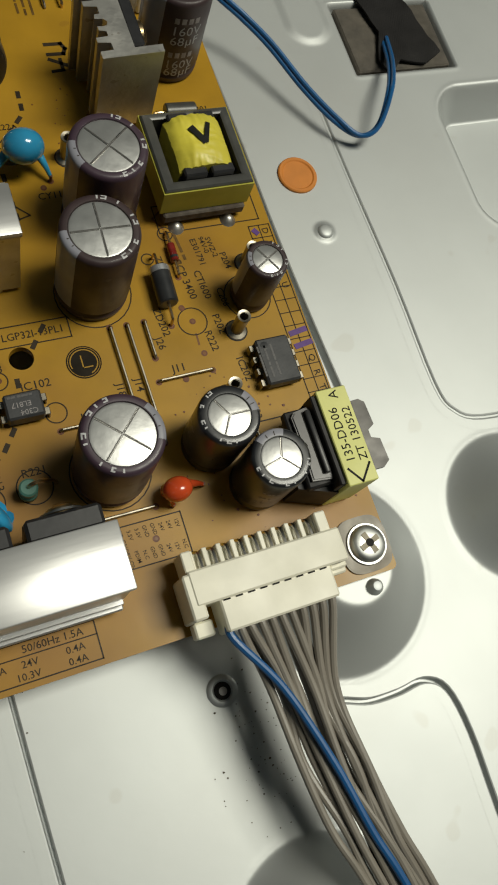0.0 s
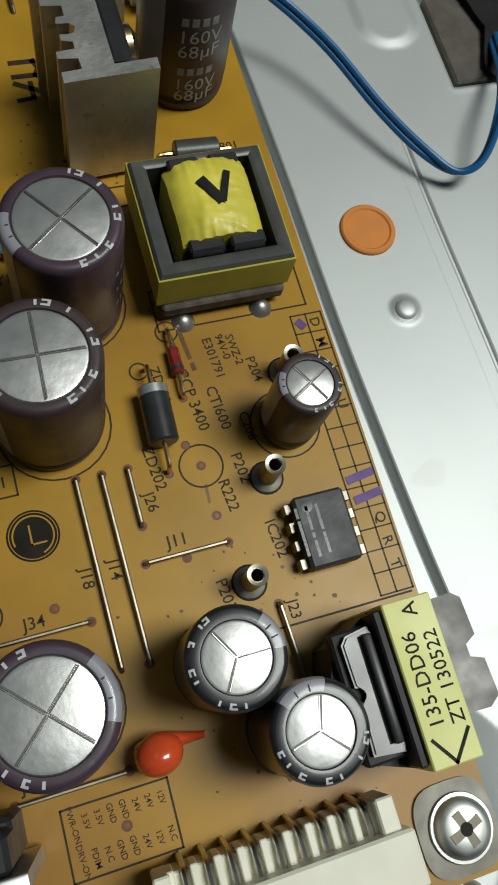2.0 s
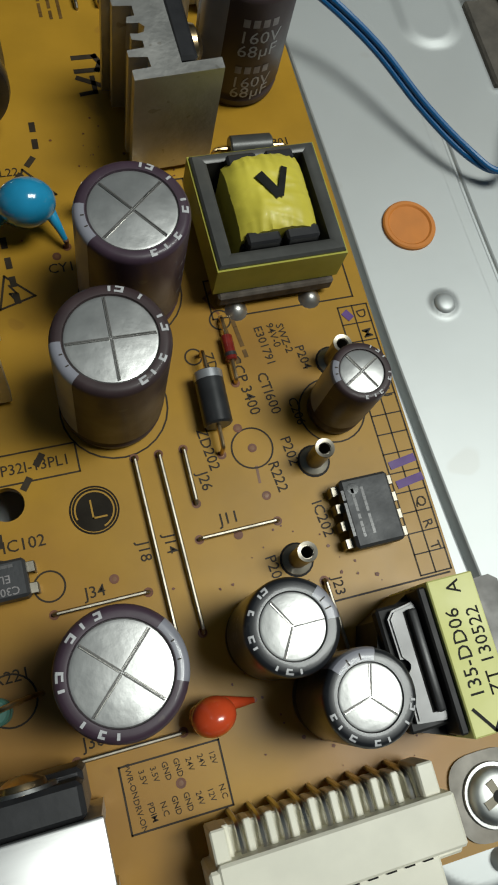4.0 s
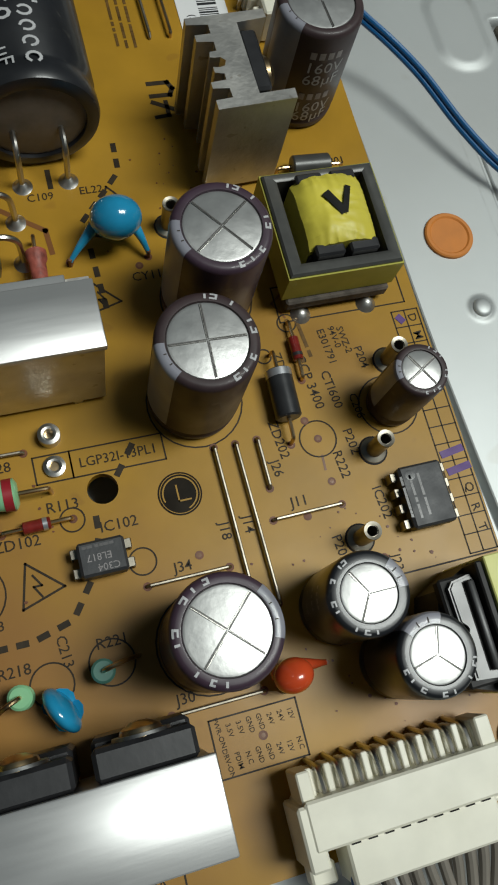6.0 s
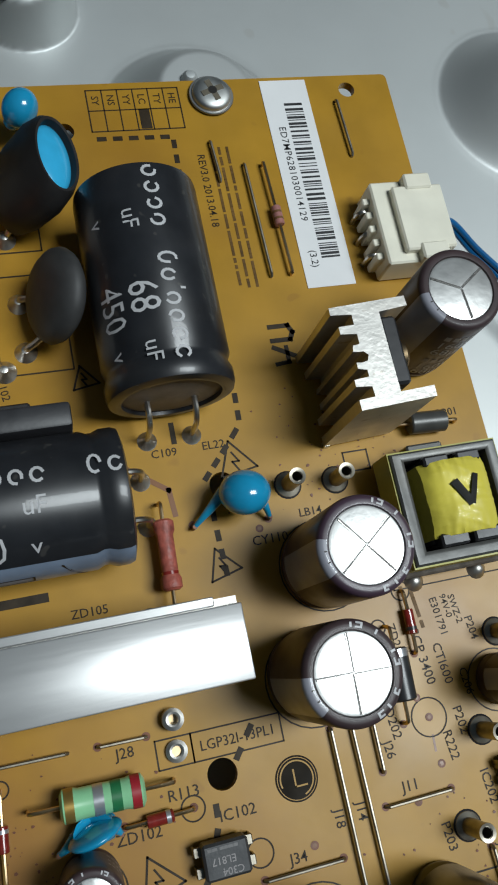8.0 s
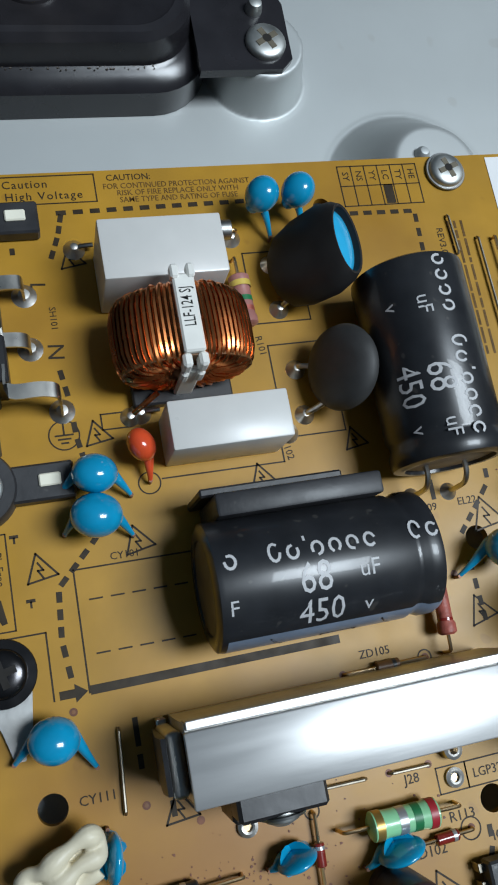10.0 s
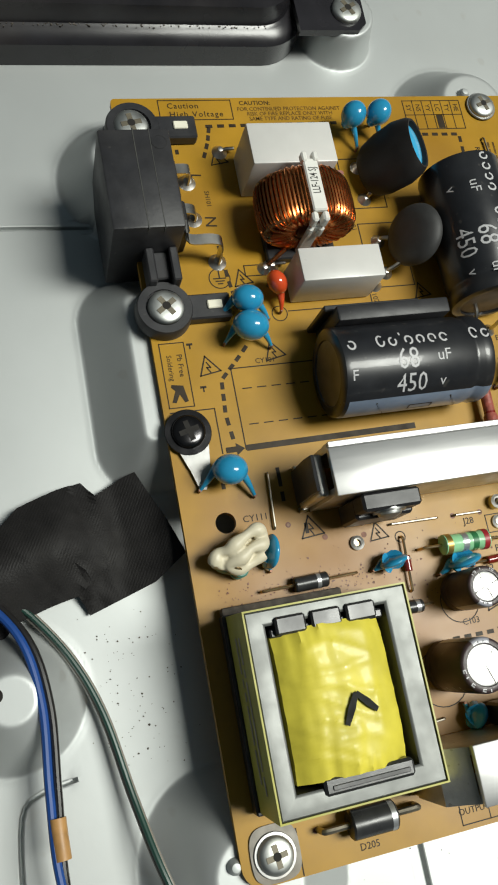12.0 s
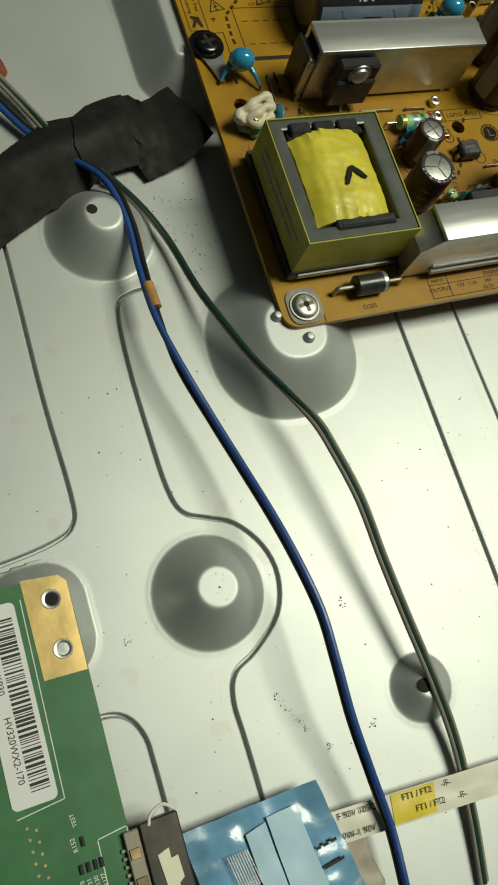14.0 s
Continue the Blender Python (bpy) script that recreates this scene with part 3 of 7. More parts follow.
    for x, y, r in ((104.1, 54.6, 2.6), (104.4, 73.0, 1.3), (99.6, 68.4, 1.0), (68.2, 50.6, 1.5), (66.9, 76.4, 1.0), (76.0, 43.1, 1.7), (61.8, 30.6, 2.6), (69.5, 31.5, 2.8),
                    (44.2, 58.5, 1.0), (28.4, 110.2, 1.6), (116, 57.5, 4.4), (54, 43.5, 4.2), (82, 31, 6.7), (88, 63.6, 6.7), (93.5, 79, 6.7), (46.2, 29.4, 5.4), (16.6, 119.4, 2.2)):
        ring_print(lines, x, y, r, 0.22)
    for x, y, s, rot in ((62.3, 43.0, 3.4, 18), (83.5, 96.6, 3.4, 10), (10.6, 99.5, 2.6, 10), (21.6, 118.8, 2.4, 10), (25.3, 101.5, 2.6, 12), (78.5, 81.5, 2.8, 15), (25.5, 63.0, 2.8, 5),
                          (39.5, 60.0, 2.4, 5), (46.3, 108.5, 2.4, 10), (21.6, 148.5, 2.3, 10), (44, 142.6, 2.2, 10), (63.2, 112.6, 2.3, 10)):
        warn(x, y, s, rot)
    part("outline_print", lines, "ink", b, smooth=False, kind="stuff")

    dash = bmesh.new()
    paths = [[(50, 36.3), (60.5, 36.3), (65.9, 37.8), (69.3, 42.6), (71.2, 48), (71.3, 51.2)], [(74.6, 54.6), (78.6, 60)], [(78.9, 79.5), (78.7, 84.5), (78.5, 90.6)], [(77.9, 94.1), (83.0, 99.7), (85.3, 102.4), (85.5, 108)],
             [(13, 83), (12.3, 89), (12.8, 96.5), (18, 101.8), (20, 104)], [(17.2, 130.5), (18.1, 125), (18.4, 119), (19.2, 114.5)], [(19.6, 157), (53, 157.4)], [(21, 157), (20, 153), (18.2, 148.5)],
             [(71, 153.8), (84.2, 153.6), (84, 145)], [(9, 73), (9.2, 76)]]
    for p in paths:
        for (ax, ay), (bx, by) in zip(p, p[1:]):
            n = max(1, round(math.hypot(bx - ax, by - ay) / 2.7))
            for k in range(n):
                t0, t1 = (k + 0.36) / n, (k + 0.64) / n
                strip(dash, [(ax + (bx - ax) * t0, ay + (by - ay) * t0), (ax + (bx - ax) * t1, ay + (by - ay) * t1)], 0.85, z=0.045)
    strip(dash, [(16, 81.5), (53, 81.7)], 1.3)
    prism(dash, [(11.0, 80.9), (13.2, 80.9), (13.2, 80.2), (15.0, 81.5), (13.2, 82.8), (13.2, 82.1), (11.0, 82.1)], 0.04, 0.06)
    for x, y, h in ((20.9, 74.6, 3.2), (20.9, 70.5, 1.2), (24.5, 63.4, 1.4), (74.8, 102.4, 2.6), (12.5, 150.6, 0.4)):
        strip(dash, [(x, y - h / 2), (x, y + h / 2)], 0.8)
    strip(dash, [(80.2, 156.3), (80.2, 158.4)], 1.8)
    part("dash_print", dash, "ink", b, smooth=False, kind="stuff")

    seal = bmesh.new()
    lathe(seal, [(0, 0.05), (3.05, 0.05)], 36, Matrix.Translation((82.9, 51.0, 0)))
    part("printed_seal", seal, "seal_ink", b, smooth=False)
    mark = bmesh.new()
    ring_print(mark, 82.9, 51.0, 2.25, 0.2, z=0.075, a0=-70, a1=200)
    strip(mark, [(82.6, 52.2), (82.6, 50), (84.2, 50)], 0.22, z=0.075)
    ring_print(mark, 82.9, 51.0, 2.72, 0.1, z=0.075)
    part("seal_outline", mark, "board", b, smooth=False)

    tr = bmesh.new()
    for p in ([(66.8, 98.2), (72.7, 93.9), (73.0, 90.2)], [(104.4, 74), (103, 76.5), (105, 78)], [(86, 60), (86, 64)], [(104, 52), (103.9, 50)]):
        strip(tr, p, 0.8 if p[0][0] < 70 else 0.35, z=0.03)
    part("trace", tr, "trace", b, smooth=False, kind="stuff")

    pads = bmesh.new()
    for x, y in ((104.8, 44.6), (94.6, 44.5), (89, 56.4), (95.3, 56.3), (95.3, 49.0), (92.1, 56.3), (92.3, 33.5), (104.3, 48.1), (102.9, 57.6), (104.1, 54.6), (87.1, 39.7), (75.9, 39.7), (99.5, 44.0),
                 (83.5, 42.2), (100, 54.5), (104.2, 63.7), (75.3, 23.2), (87.5, 23.2), (108.6, 36.0), (53.0, 76.3), (67, 76.4), (57.1, 61), (63.6, 60.9), (59, 50.5), (68.3, 50.7), (28, 61),
                 (36.4, 60.2), (14.4, 1.0 + 7.3), (20.8, 64.6), (86, 18), (12.6, 79.0), (75.2, 88.2), (86.6, 87.2), (85, 86)):
        lathe(pads, [(0, 0.05), (0.6, 0.055)], 12, Matrix.Translation((x, y, 0)))
    part("lead_hole", pads, "copper_hole", b, smooth=False, kind="stuff")
    tips = bmesh.new()
    for x, y in ((104.1, 54.6), (102.9, 57.6), (104.3, 48.1), (83.5, 42.2), (100, 54.5), (86, 18), (12.6, 79.0), (85, 86), (20.8, 64.6), (108.6, 36.0)):
        lathe(tips, [(0, 0.075), (0.3, 0.07)], 10, Matrix.Translation((x, y, 0)))
    part("lead_tip", tips, "trace", b, smooth=False, kind="stuff")
    words("J11", 98.9, 46.3, 2.1, b)
    words("J26", 97.0, 51.6, 2.0, b, rot=-84)
    words("J14", 91.0, 44.8, 2.0, b, rot=-90)
    words("J18", 87.7, 44.6, 2.0, b, rot=-90)
    words("J34", 81.0, 41.2, 2.0, b)
    words("J28", 60.5, 59.4, 2.0, b)
    words("J30", 77.5, 24.8, 2.0, b)
    words("J23", 110.2, 34.9, 1.9, b, rot=-90)
    words("IC102", 74.0, 48.7, 2.1, b)
    words("ZD102", 60.7, 48.9, 2.1, b)
    words("R113", 67.3, 52.7, 2.1, b)
    words("ZD202", 98.4, 55.6, 2.0, b, rot=-84)
    words("ZD201", 101.8, 66.0, 1.8, b, rot=-84)
    words("R222", 106.4, 50.2, 2.0, b, rot=-84)
    words("P202", 108.8, 53.2, 2.0, b, rot=-84)
    words("P203", 102.8, 38.6, 2.0, b, rot=-84)
    words("P204", 114.2, 65.6, 1.8, b, rot=-84)
    words("IC202", 110.6, 43.6, 2.0, b, rot=-84)
    words("C206", 111.2, 58.3, 1.8, b, rot=-84)
    words("C213", 64.0, 34.2, 1.9, b, rot=-84)
    words("R221", 70.0, 34.0, 2.0, b)
    words("R218", 57.6, 33.2, 2.0, b)
    words("C103", 55.5, 36.9 + 2.2, 1.8, b)
    words("ZD105", 58.8, 78.6, 1.8, b)
    words("CY110", 86.3, 84.2, 2.0, b)
    words("CY111", 14.4, 67.0, 1.9, b)
    words("CY101", 23.0, 99.9, 1.6, b)
    words("C109", 73.0, 99.5, 1.8, b)
    words("EL22", 80.6, 99.7, 1.8, b)
    words("D205", 24.2, 3.4, 1.8, b)
    words("R101", 50.3, 130.6, 1.7, b, rot=-84)
    words("X102", 51.4, 112.6, 1.7, b, rot=-80)
    words("LB14", 93.3, 87.2, 1.8, b)
    words("BB01", 119.8, 99.4, 1.8, b)
    words("LGP32I-13PL1", 75.9, 58.0, 1.95, b, wide=0.95)
    words("CCP 3400", 105.3, 63.3, 2.1, b, rot=-84)
    words("CTI600", 108.2, 61.5, 2.0, b, rot=-84)
    words("E301791", 109.4, 68.2, 1.7, b, rot=-84)
    words("94V-0", 111.0, 69.5, 1.5, b, rot=-84)
    words("SWZ-2", 112.4, 68.8, 1.5, b, rot=-84)
    words("Caution", 15.8, 162.4, 2.0, b, spacing=1.15)
    words("High Voltage", 18.7, 160.2, 2.0, b, spacing=1.2)
    words("CAUTION:", 33, 163.0, 1.6, b)
    for k, w in enumerate(("FOR CONTINUED PROTECTION AGAINST", "RISK OF FIRE REPLACE ONLY WITH", "SAME TYPE AND RATING OF FUSE")):
        words(w, 41.3, 161.4 - 1.3 * k, 1.45, b, "faded_ink", wide=0.93)
    words("Pb Free", 4.8, 100.6, 1.6, b, rot=-90)
    words("Soldering", 2.6, 100.2, 1.5, b, rot=-90)
    words("OUTPUT", 46.4, 4.6, 1.7, b)
    words("INPUT", 46.4, 7.2, 1.4, b)
    words("50/60Hz 1.5A", 66, 7.2, 1.7, b)
    words("24V", 62, 5.0, 1.6, b)
    words("0.4A", 69, 5.0, 1.6, b)
    words("10.3V", 61.4, 3.2, 1.6, b)
    words("0.4A", 69, 3.2, 1.6, b)
    words("12V", 53, 5.0, 1.5, b)
    words("1.2A", 57, 5.0, 1.5, b)
    words("L", 15.6, 144.2, 3.4, b, rot=-94)
    words("N", 17.0, 133.0, 3.6, b, rot=-94)
    tee = bmesh.new()
    for tx, ty in ((7.4, 104.6), (8.7, 95.0)):
        strip(tee, [(tx - 0.4, ty + 0.4), (tx + 0.4, ty + 0.4)], 0.5)
        strip(tee, [(tx, ty + 0.2), (tx, ty - 0.5)], 0.3)
    prism(tee, [(2.2, 96.6), (4.6, 96.2), (5.2, 92.8), (4.4, 92.6), (3.6, 94.4), (2.6, 92.6), (1.8, 92.8), (2.8, 95.2), (2.0, 96.0)], 0.04, 0.06)
    part("symbol", tee, "ink", b, smooth=False, kind="stuff")
    words("SH101", 17.4, 138.6, 1.5, b, rot=-90)
    words("REV3.0 2013.04.18", 88.2, 143.0, 1.8, b, rot=-90)
    for k, w in enumerate(("PWR-ON", "3.5V", "3.5V", "GND", "GND", "24V", "24V", "12V")):
        words(w, 80.6 + 1.36 * k, 19.7, 0.94, b, rot=-84)
    for k, w in enumerate(("DRV-ON", "PDIM", "N.C", "GND", "GND", "24V", "12V", "N.C")):
        words(w, 80.9 + 1.36 * k, 15.9, 0.94, b, rot=-84)
    for k, w in enumerate("DM?AU?SQRT"):
        if w != "?":
            words(w, 124.2, 70.4 - 3.0 * k - (6.5 if k > 5 else 0), 1.9, b, rot=-84)
    bars(1, 93.0, 138, 26, 0.75, b, "faded_ink", rot=-90, rows=3, gap=1.4, seed=9)
    bars(1, 106.3, 70.2, 7, 0.9, b, "faded_ink", rot=-84, rows=2, gap=1.4, seed=5)
    for k, w in enumerate(("SY", "NS", "YY", "LC", "TY", "HE")):
        words(w, 72.3 + 2.6 * k, 161.2, 1.7, b, rot=-90)
    bm = bmesh.new()
    strip(bm, [(93.4, 117.6), (96.4, 117.6), (97.0, 116.4), (96.4, 115.2), (93.4, 115.2)], 0.8)
    strip(bm, [(93.4, 114.0), (96.8, 112.2)], 0.8)
    strip(bm, [(95.4, 113.9), (95.4, 111.4), (93.4, 111.2)], 0.7)
    part("marking", bm, "ink", b, smooth=False)
    bm = bmesh.new()
    strip(bm, [(122.0, 48.4), (124.7, 48.8)], 1.1, z=0.09)
    strip(bm, [(122.2, 45.7), (125.0, 46.1)], 1.1, z=0.09)
    strip(bm, [(122.1, 70.6), (122.3, 70.3)], 1.1, z=0.09)
    part("marker_stroke", bm, "purple_pen", b, smooth=False, kind="stuff")
    g = bmesh.new()
    strip(g, [(16.6, 119.6), (16.6, 121.2)], 0.28)
    for k in range(3):
        strip(g, [(15.3 + 0.42 * k, 119.4 - 0.62 * k), (17.9 - 0.42 * k, 119.4 - 0.62 * k)], 0.28)
    part("marking", g, "ink", b, smooth=False)
    return b


make_board()


# ---- parts on the board ----
def electrolytic(x, y, d, h, sleeve, score, score_turn, stripe_at, label, tilt=(0, 0), marks=1, stripe_w=46, vent=0.79, stripe="stripe"):
    e = thing("electrolytic_capacitor", x, y, 0, label, "capacitor", "upright electrolytic capacitors", tilt=tilt)
    r = d / 2
    prof = [(0, 0.1), (r * 0.9, 0.1), (r * 0.97, 0.5), (r * 0.99, 1.6), (r * 0.93, 2.2), (r * 0.93, 2.5), (r, 3.2), (r, h - 0.9), (r * 0.985, h - 0.45), (r * 0.94, h - 0.12), (r * 0.88, h), (r * vent, h - 0.05), (r * vent * 0.985, h - 0.35)]
    part("sleeve", lathe(bmesh.new(), prof, 48), sleeve, e)
    v = r * vent
    top = part("vent_disc", lathe(bmesh.new(), [(v, h - 0.5), (v * 0.96, h - 0.22), (v * 0.9, h - 0.16), (0, h - 0.12)], 40), "alu", e, "bare aluminium top with pressed score")
    bm = bmesh.new()
    angles = (0, 90, 180, 270) if score == "X" else (0, 120, 240)
    for a in angles:
        m = Matrix.Rotation(radians(a + score_turn), 4, "Z")
        b2 = bmesh.new()
        box(b2, 0.05, -0.16, h - 0.2, v * 0.94, 0.0, h - 0.085)
        b2.transform(m)
        me = bpy.data.meshes.new("tmp")
        b2.to_mesh(me)
        b2.free()
        bm.from_mesh(me)
        bpy.data.meshes.remove(me)
    part("score_line", bm, "score", top)
    for a in angles:
        b2 = box(bmesh.new(), 0.2, 0.03, h - 0.2, v * 0.93, 0.2, h - 0.05, 0.05)
        b2.transform(Matrix.Rotation(radians(a + score_turn), 4, "Z"))
        part("score_ridge", b2, "tin", top)
    o = 0.035
    sp = [(r + o, 3.3), (r + o, h - 0.9), (r * 0.985 + o, h - 0.43), (r * 0.94 + o, h - 0.09), (r * 0.88, h + o), (r * vent + 0.1, h + o - 0.04)]
    part("polarity_stripe", lathe(bmesh.new(), sp, 10, None, stripe_at - stripe_w / 2, stripe_at + stripe_w / 2), stripe, e, "grey polarity stripe")
    bm = bmesh.new()
    for k in (-0.16, 0.16):
        a = radians(stripe_at + k * stripe_w)
        m = Matrix.Rotation(a, 4, "Z")
        b2 = [m @ Vector(p) for p in ((r * vent + 0.2, -0.07, h + 0.06), (r * 0.88, -0.07, h + 0.075), (r * 0.88, 0.07, h + 0.075), (r * vent + 0.2, 0.07, h + 0.06))]
        bm.faces.new([bm.verts.new(p) for p in b2])
    rnd = random.Random(int(x * 10))
    part("stripe_mark", bm, "ink", e)
    if marks:
        bm = bmesh.new()
        for k in range(10):
            a0 = stripe_at + 90 + k * 17 + rnd.uniform(-3, 3)
            if k in (3, 6):
                continue
            if k % 2:
                lathe(bm, [(r * 0.93, h + 0.0), (r * 0.88, h + 0.05), (r * 0.83, h + 0.03)], 3, None, a0, a0 + 3.0)
            else:
                lathe(bm, [(r * 0.945, h - 0.06), (r * 0.905, h + 0.04)], 4, None, a0, a0 + rnd.uniform(6, 10))
                lathe(bm, [(r * 0.86, h + 0.045), (r * 0.825, h + 0.04)], 4, None, a0, a0 + rnd.uniform(6, 10))
                lathe(bm, [(r * 0.93, h + 0.0), (r * 0.88, h + 0.05), (r * 0.825, h + 0.04)], 2, None, a0, a0 + 3.0)
        part("rim_print", bm, "print", e)
        bm = bmesh.new()
        for k in range(4):
            a0 = stripe_at + 130 + k * 9
            for zz in range(3):
                lathe(bm, [(r + 0.03, h * (0.35 + 0.17 * zz)), (r + 0.03, h * (0.35 + 0.17 * zz) + 0.5)], 3, None, a0, a0 + rnd.uniform(4, 7))
        part("side_print", bm, "dim_print", e)
    return e


electrolytic(93.3, 79.0, 13.2, 20, "purple", "X", 38, 187, "plum-sleeved electrolytic capacitor with a cross-scored silver top beside the finned heatsink")
electrolytic(87.8, 64.2, 13.0, 20, "brown", "X", 88, 197, "brown electrolytic capacitor with a cross-scored silver top, dusty lower sleeve")
electrolytic(81.8, 31.0, 12.8, 20, "purple", "X", 45, 8, "plum-sleeved electrolytic capacitor with grey stripe near the pin table", stripe_w=60)
electrolytic(99.6, 31.2, 10.3, 16, "black_sleeve", "Y", 0, 20, "black electrolytic capacitor with a three-way scored silver top", vent=0.70)
electrolytic(105.5, 22.5, 10.0, 16, "black_sleeve", "Y", 74, 100, "black electrolytic capacitor with bright three-way scored top beside the white connector", stripe_w=64, vent=0.70)
electrolytic(116.2, 57.6, 7.6, 13.6, "brown", "X", 30, 170, "small brown electrolytic capacitor near the board edge", vent=0.74)
capn = electrolytic(116.3, 112.2, 12.8, 20, "brown", "Y", 35, 205, "tall brown electrolytic capacitor beside the finned heatsink", marks=0)
electrolytic(53.8, 45.4, 8.0, 12.4, "brown", "X", 20, 250, "small brown electrolytic capacitor beside the large transformer", vent=0.74)
electrolytic(47.6, 31.6, 10.2, 16, "brown", "Y", 50, 90, "brown electrolytic capacitor beside the large transformer", vent=0.76)

for row, (txt, zz) in enumerate((("160V", 13.6), ("68\u00b5F", 11.2), ("160V", 5.4), ("68\u00b5F", 3.4))):
    bm = wrap(letters(txt, 2.9), 6.4)
    bm.transform(Matrix.Rotation(radians(-88), 4, "Z") @ Matrix.Translation((0, 0, zz)))
    part("marking", bm, "worn_white", capn, smooth=False)
for zz in (16.0, 7.8):
    bm = bmesh.new()
    for k in range(4):
        lathe(bm, [(6.44, zz - 0.6), (6.44, zz + 0.7)], 3, None, -112 + 12 * k, -104 + 12 * k)
    part("marking", bm, "dim_print", capn, smooth=False)


def jumper(x0, y0, x1, y1, h=0.8):
    j = thing("jumper_wire", x0, y0, 0, "bare tinned jumper wire soldered flat across the board", "wire", "jumper wires on the board")
    dx, dy = x1 - x0, y1 - y0
    n = math.hypot(dx, dy)
    u = Vector((dx / n, dy / n, 0))
    p = [Vector((0, 0, -0.3)), Vector((0, 0, h * 0.55)), u * 0.35 + Vector((0, 0, h)), Vector((dx, dy, 0)) - u * 0.35 + Vector((0, 0, h)), Vector((dx, dy, h * 0.55)), Vector((dx, dy, -0.3))]
    part("wire", tube(bmesh.new(), p, 0.26, 8), "aged_tin", j)


for q in ((94.6, 44.5, 104.8, 44.6), (95.3, 56.3, 95.3, 49.0), (92.1, 56.3, 92.4, 33.5), (89.0, 56.4, 89.2, 33.5), (75.9, 39.7, 87.1, 39.7), (57.1, 61, 63.6, 60.9), (42.2, 61.3, 53.2, 61.1),
          (75.3, 23.2, 87.5, 23.2), (108.6, 36.0, 109.0, 27.0), (18.4, 75.6, 17.8, 64.2), (90.2, 152.0, 90.6, 144.4), (95.2, 147.3, 95.6, 126.3), (114.7, 159.0, 115.1, 147.7),
          (36.5, 21.5, 44.5, 22.0)):
    jumper(*q)


def axial(name, x0, y0, x1, y1, length, r, mat, label, category, bands=(), z=None, dog=0.0, lead="gold_lead", lead_r=0.3, group=""):
    """A rod-shaped part lying between two holes."""
    L = math.hypot(x1 - x0, y1 - y0)
    a = math.degrees(math.atan2(y1 - y0, x1 - x0))
    e = thing(name, (x0 + x1) / 2, (y0 + y1) / 2, 0, label, category, group, turn=a)
    z = r + 0.3 if z is None else z
    m = Matrix.Translation((0, 0, z)) @ Matrix.Rotation(radians(90), 4, "Y")
    h = length / 2
    if dog:
        prof = [(0, -h), (r * 0.7, -h), (r, -h * 0.93), (r, -h * 0.68), (r * (1 - dog), -h * 0.55), (r * (1 - dog), h * 0.55), (r, h * 0.68), (r, h * 0.93), (r * 0.7, h), (0, h)]
    else:
        prof = [(0, -h), (r * 0.86, -h), (r, -h * 0.93), (r, h * 0.93), (r * 0.86, h), (0, h)]
    body = part("body", lathe(bmesh.new(), prof, 20, m), mat, e)
    for at, w, bmat in bands:
        rr = r * (1 - dog) if dog and abs(at) < 0.6 else r
        part("colour_band", lathe(bmesh.new(), [(rr * 0.98, at * h - w / 2), (rr + 0.04, at * h - w / 2), (rr + 0.04, at * h + w / 2), (rr * 0.98, at * h + w / 2)], 20, m), bmat, body)
    for s in (-1, 1):
        p = [(s * (h - 0.2), 0, z), (s * (L / 2 - 0.8), 0, z), (s * (L / 2 - 0.2), 0, z * 0.75), (s * L / 2, 0, -0.3)]
        part("lead", tube(bmesh.new(), spline(p, 4), lead_r, 8), lead, e)
    return e


axial("diode", 100.5, 68.4, 100.0, 54.6, 7.4, 1.9, "diode", "black glass zener diode with a grey band", "diode", [(-0.8, 1.1, "b_grey")], z=2.2)
axial("small_diode", 104.4, 73.0, 104.2, 63.7, 3.6, 0.8, "maroon", "small red glass diode", "diode", [(0.55, 0.5, "diode")])
axial("power_diode", 14.9, 8.3, 34.2, 8.3, 9.0, 2.7, "diode", "large black power diode on thick leads at the board edge", "diode", [(0.78, 1.0, "b_grey")], z=3.0, lead="aged_tin", lead_r=0.62)
axial("resistor", 47.3, 55.2, 66.3, 54.8, 10.8, 2.1, "green_body", "pale green resistor with brown, grey, green and red bands", "resistor",
      [(-0.78, 1.2, "b_gold"), (-0.1, 1.3, "b_grey"), (0.32, 1.3, "b_green"), (0.78, 1.2, "b_red")], z=2.9, dog=0.08)
axial("small_diode", 59.0, 50.5, 68.3, 50.7, 3.6, 0.85, "maroon", "small red glass diode", "diode", [(0.6, 0.6, "b_grey")])
axial("small_diode", 44.2, 58.5, 43.7, 47.2, 3.2, 0.8, "maroon", "small red glass diode", "diode", [(-0.6, 0.5, "b_grey")])
axial("small_diode", 53.1, 76.3, 66.9, 76.4, 3.8, 0.95, "b_brown", "small brown axial diode", "diode", [(0.5, 0.6, "diode")])
axial("resistor", 48.1, 146.2, 48.4, 130.0, 9.0, 1.75, "pink", "dusty pink resistor with pale bands", "resistor", [(-0.6, 1.0, "b_yellow"), (0.0, 0.9, "b_green"), (0.4, 0.9, "redbrown")], z=2.0, dog=0.12)
axial("resistor", 70.7, 92.0, 70.2, 76.4, 10.0, 1.5, "redbrown", "mottled red-brown resistor beside the lying capacitor", "resistor", [(0.55, 0.7, "maroon")], z=3.0, dog=0.2)
axial("diode", 12.5, 52.4, 32.5, 52.8, 7.0, 1.5, "diode", "dusty dark axial diode beside the transformer", "diode", [(0.4, 0.8, "b_grey")])
axial("diode", 37.5, 44.2, 47.3, 44.1, 4.8, 1.3, "diode", "black axial diode with a grey band", "diode", [(0.5, 0.9, "b_grey")])
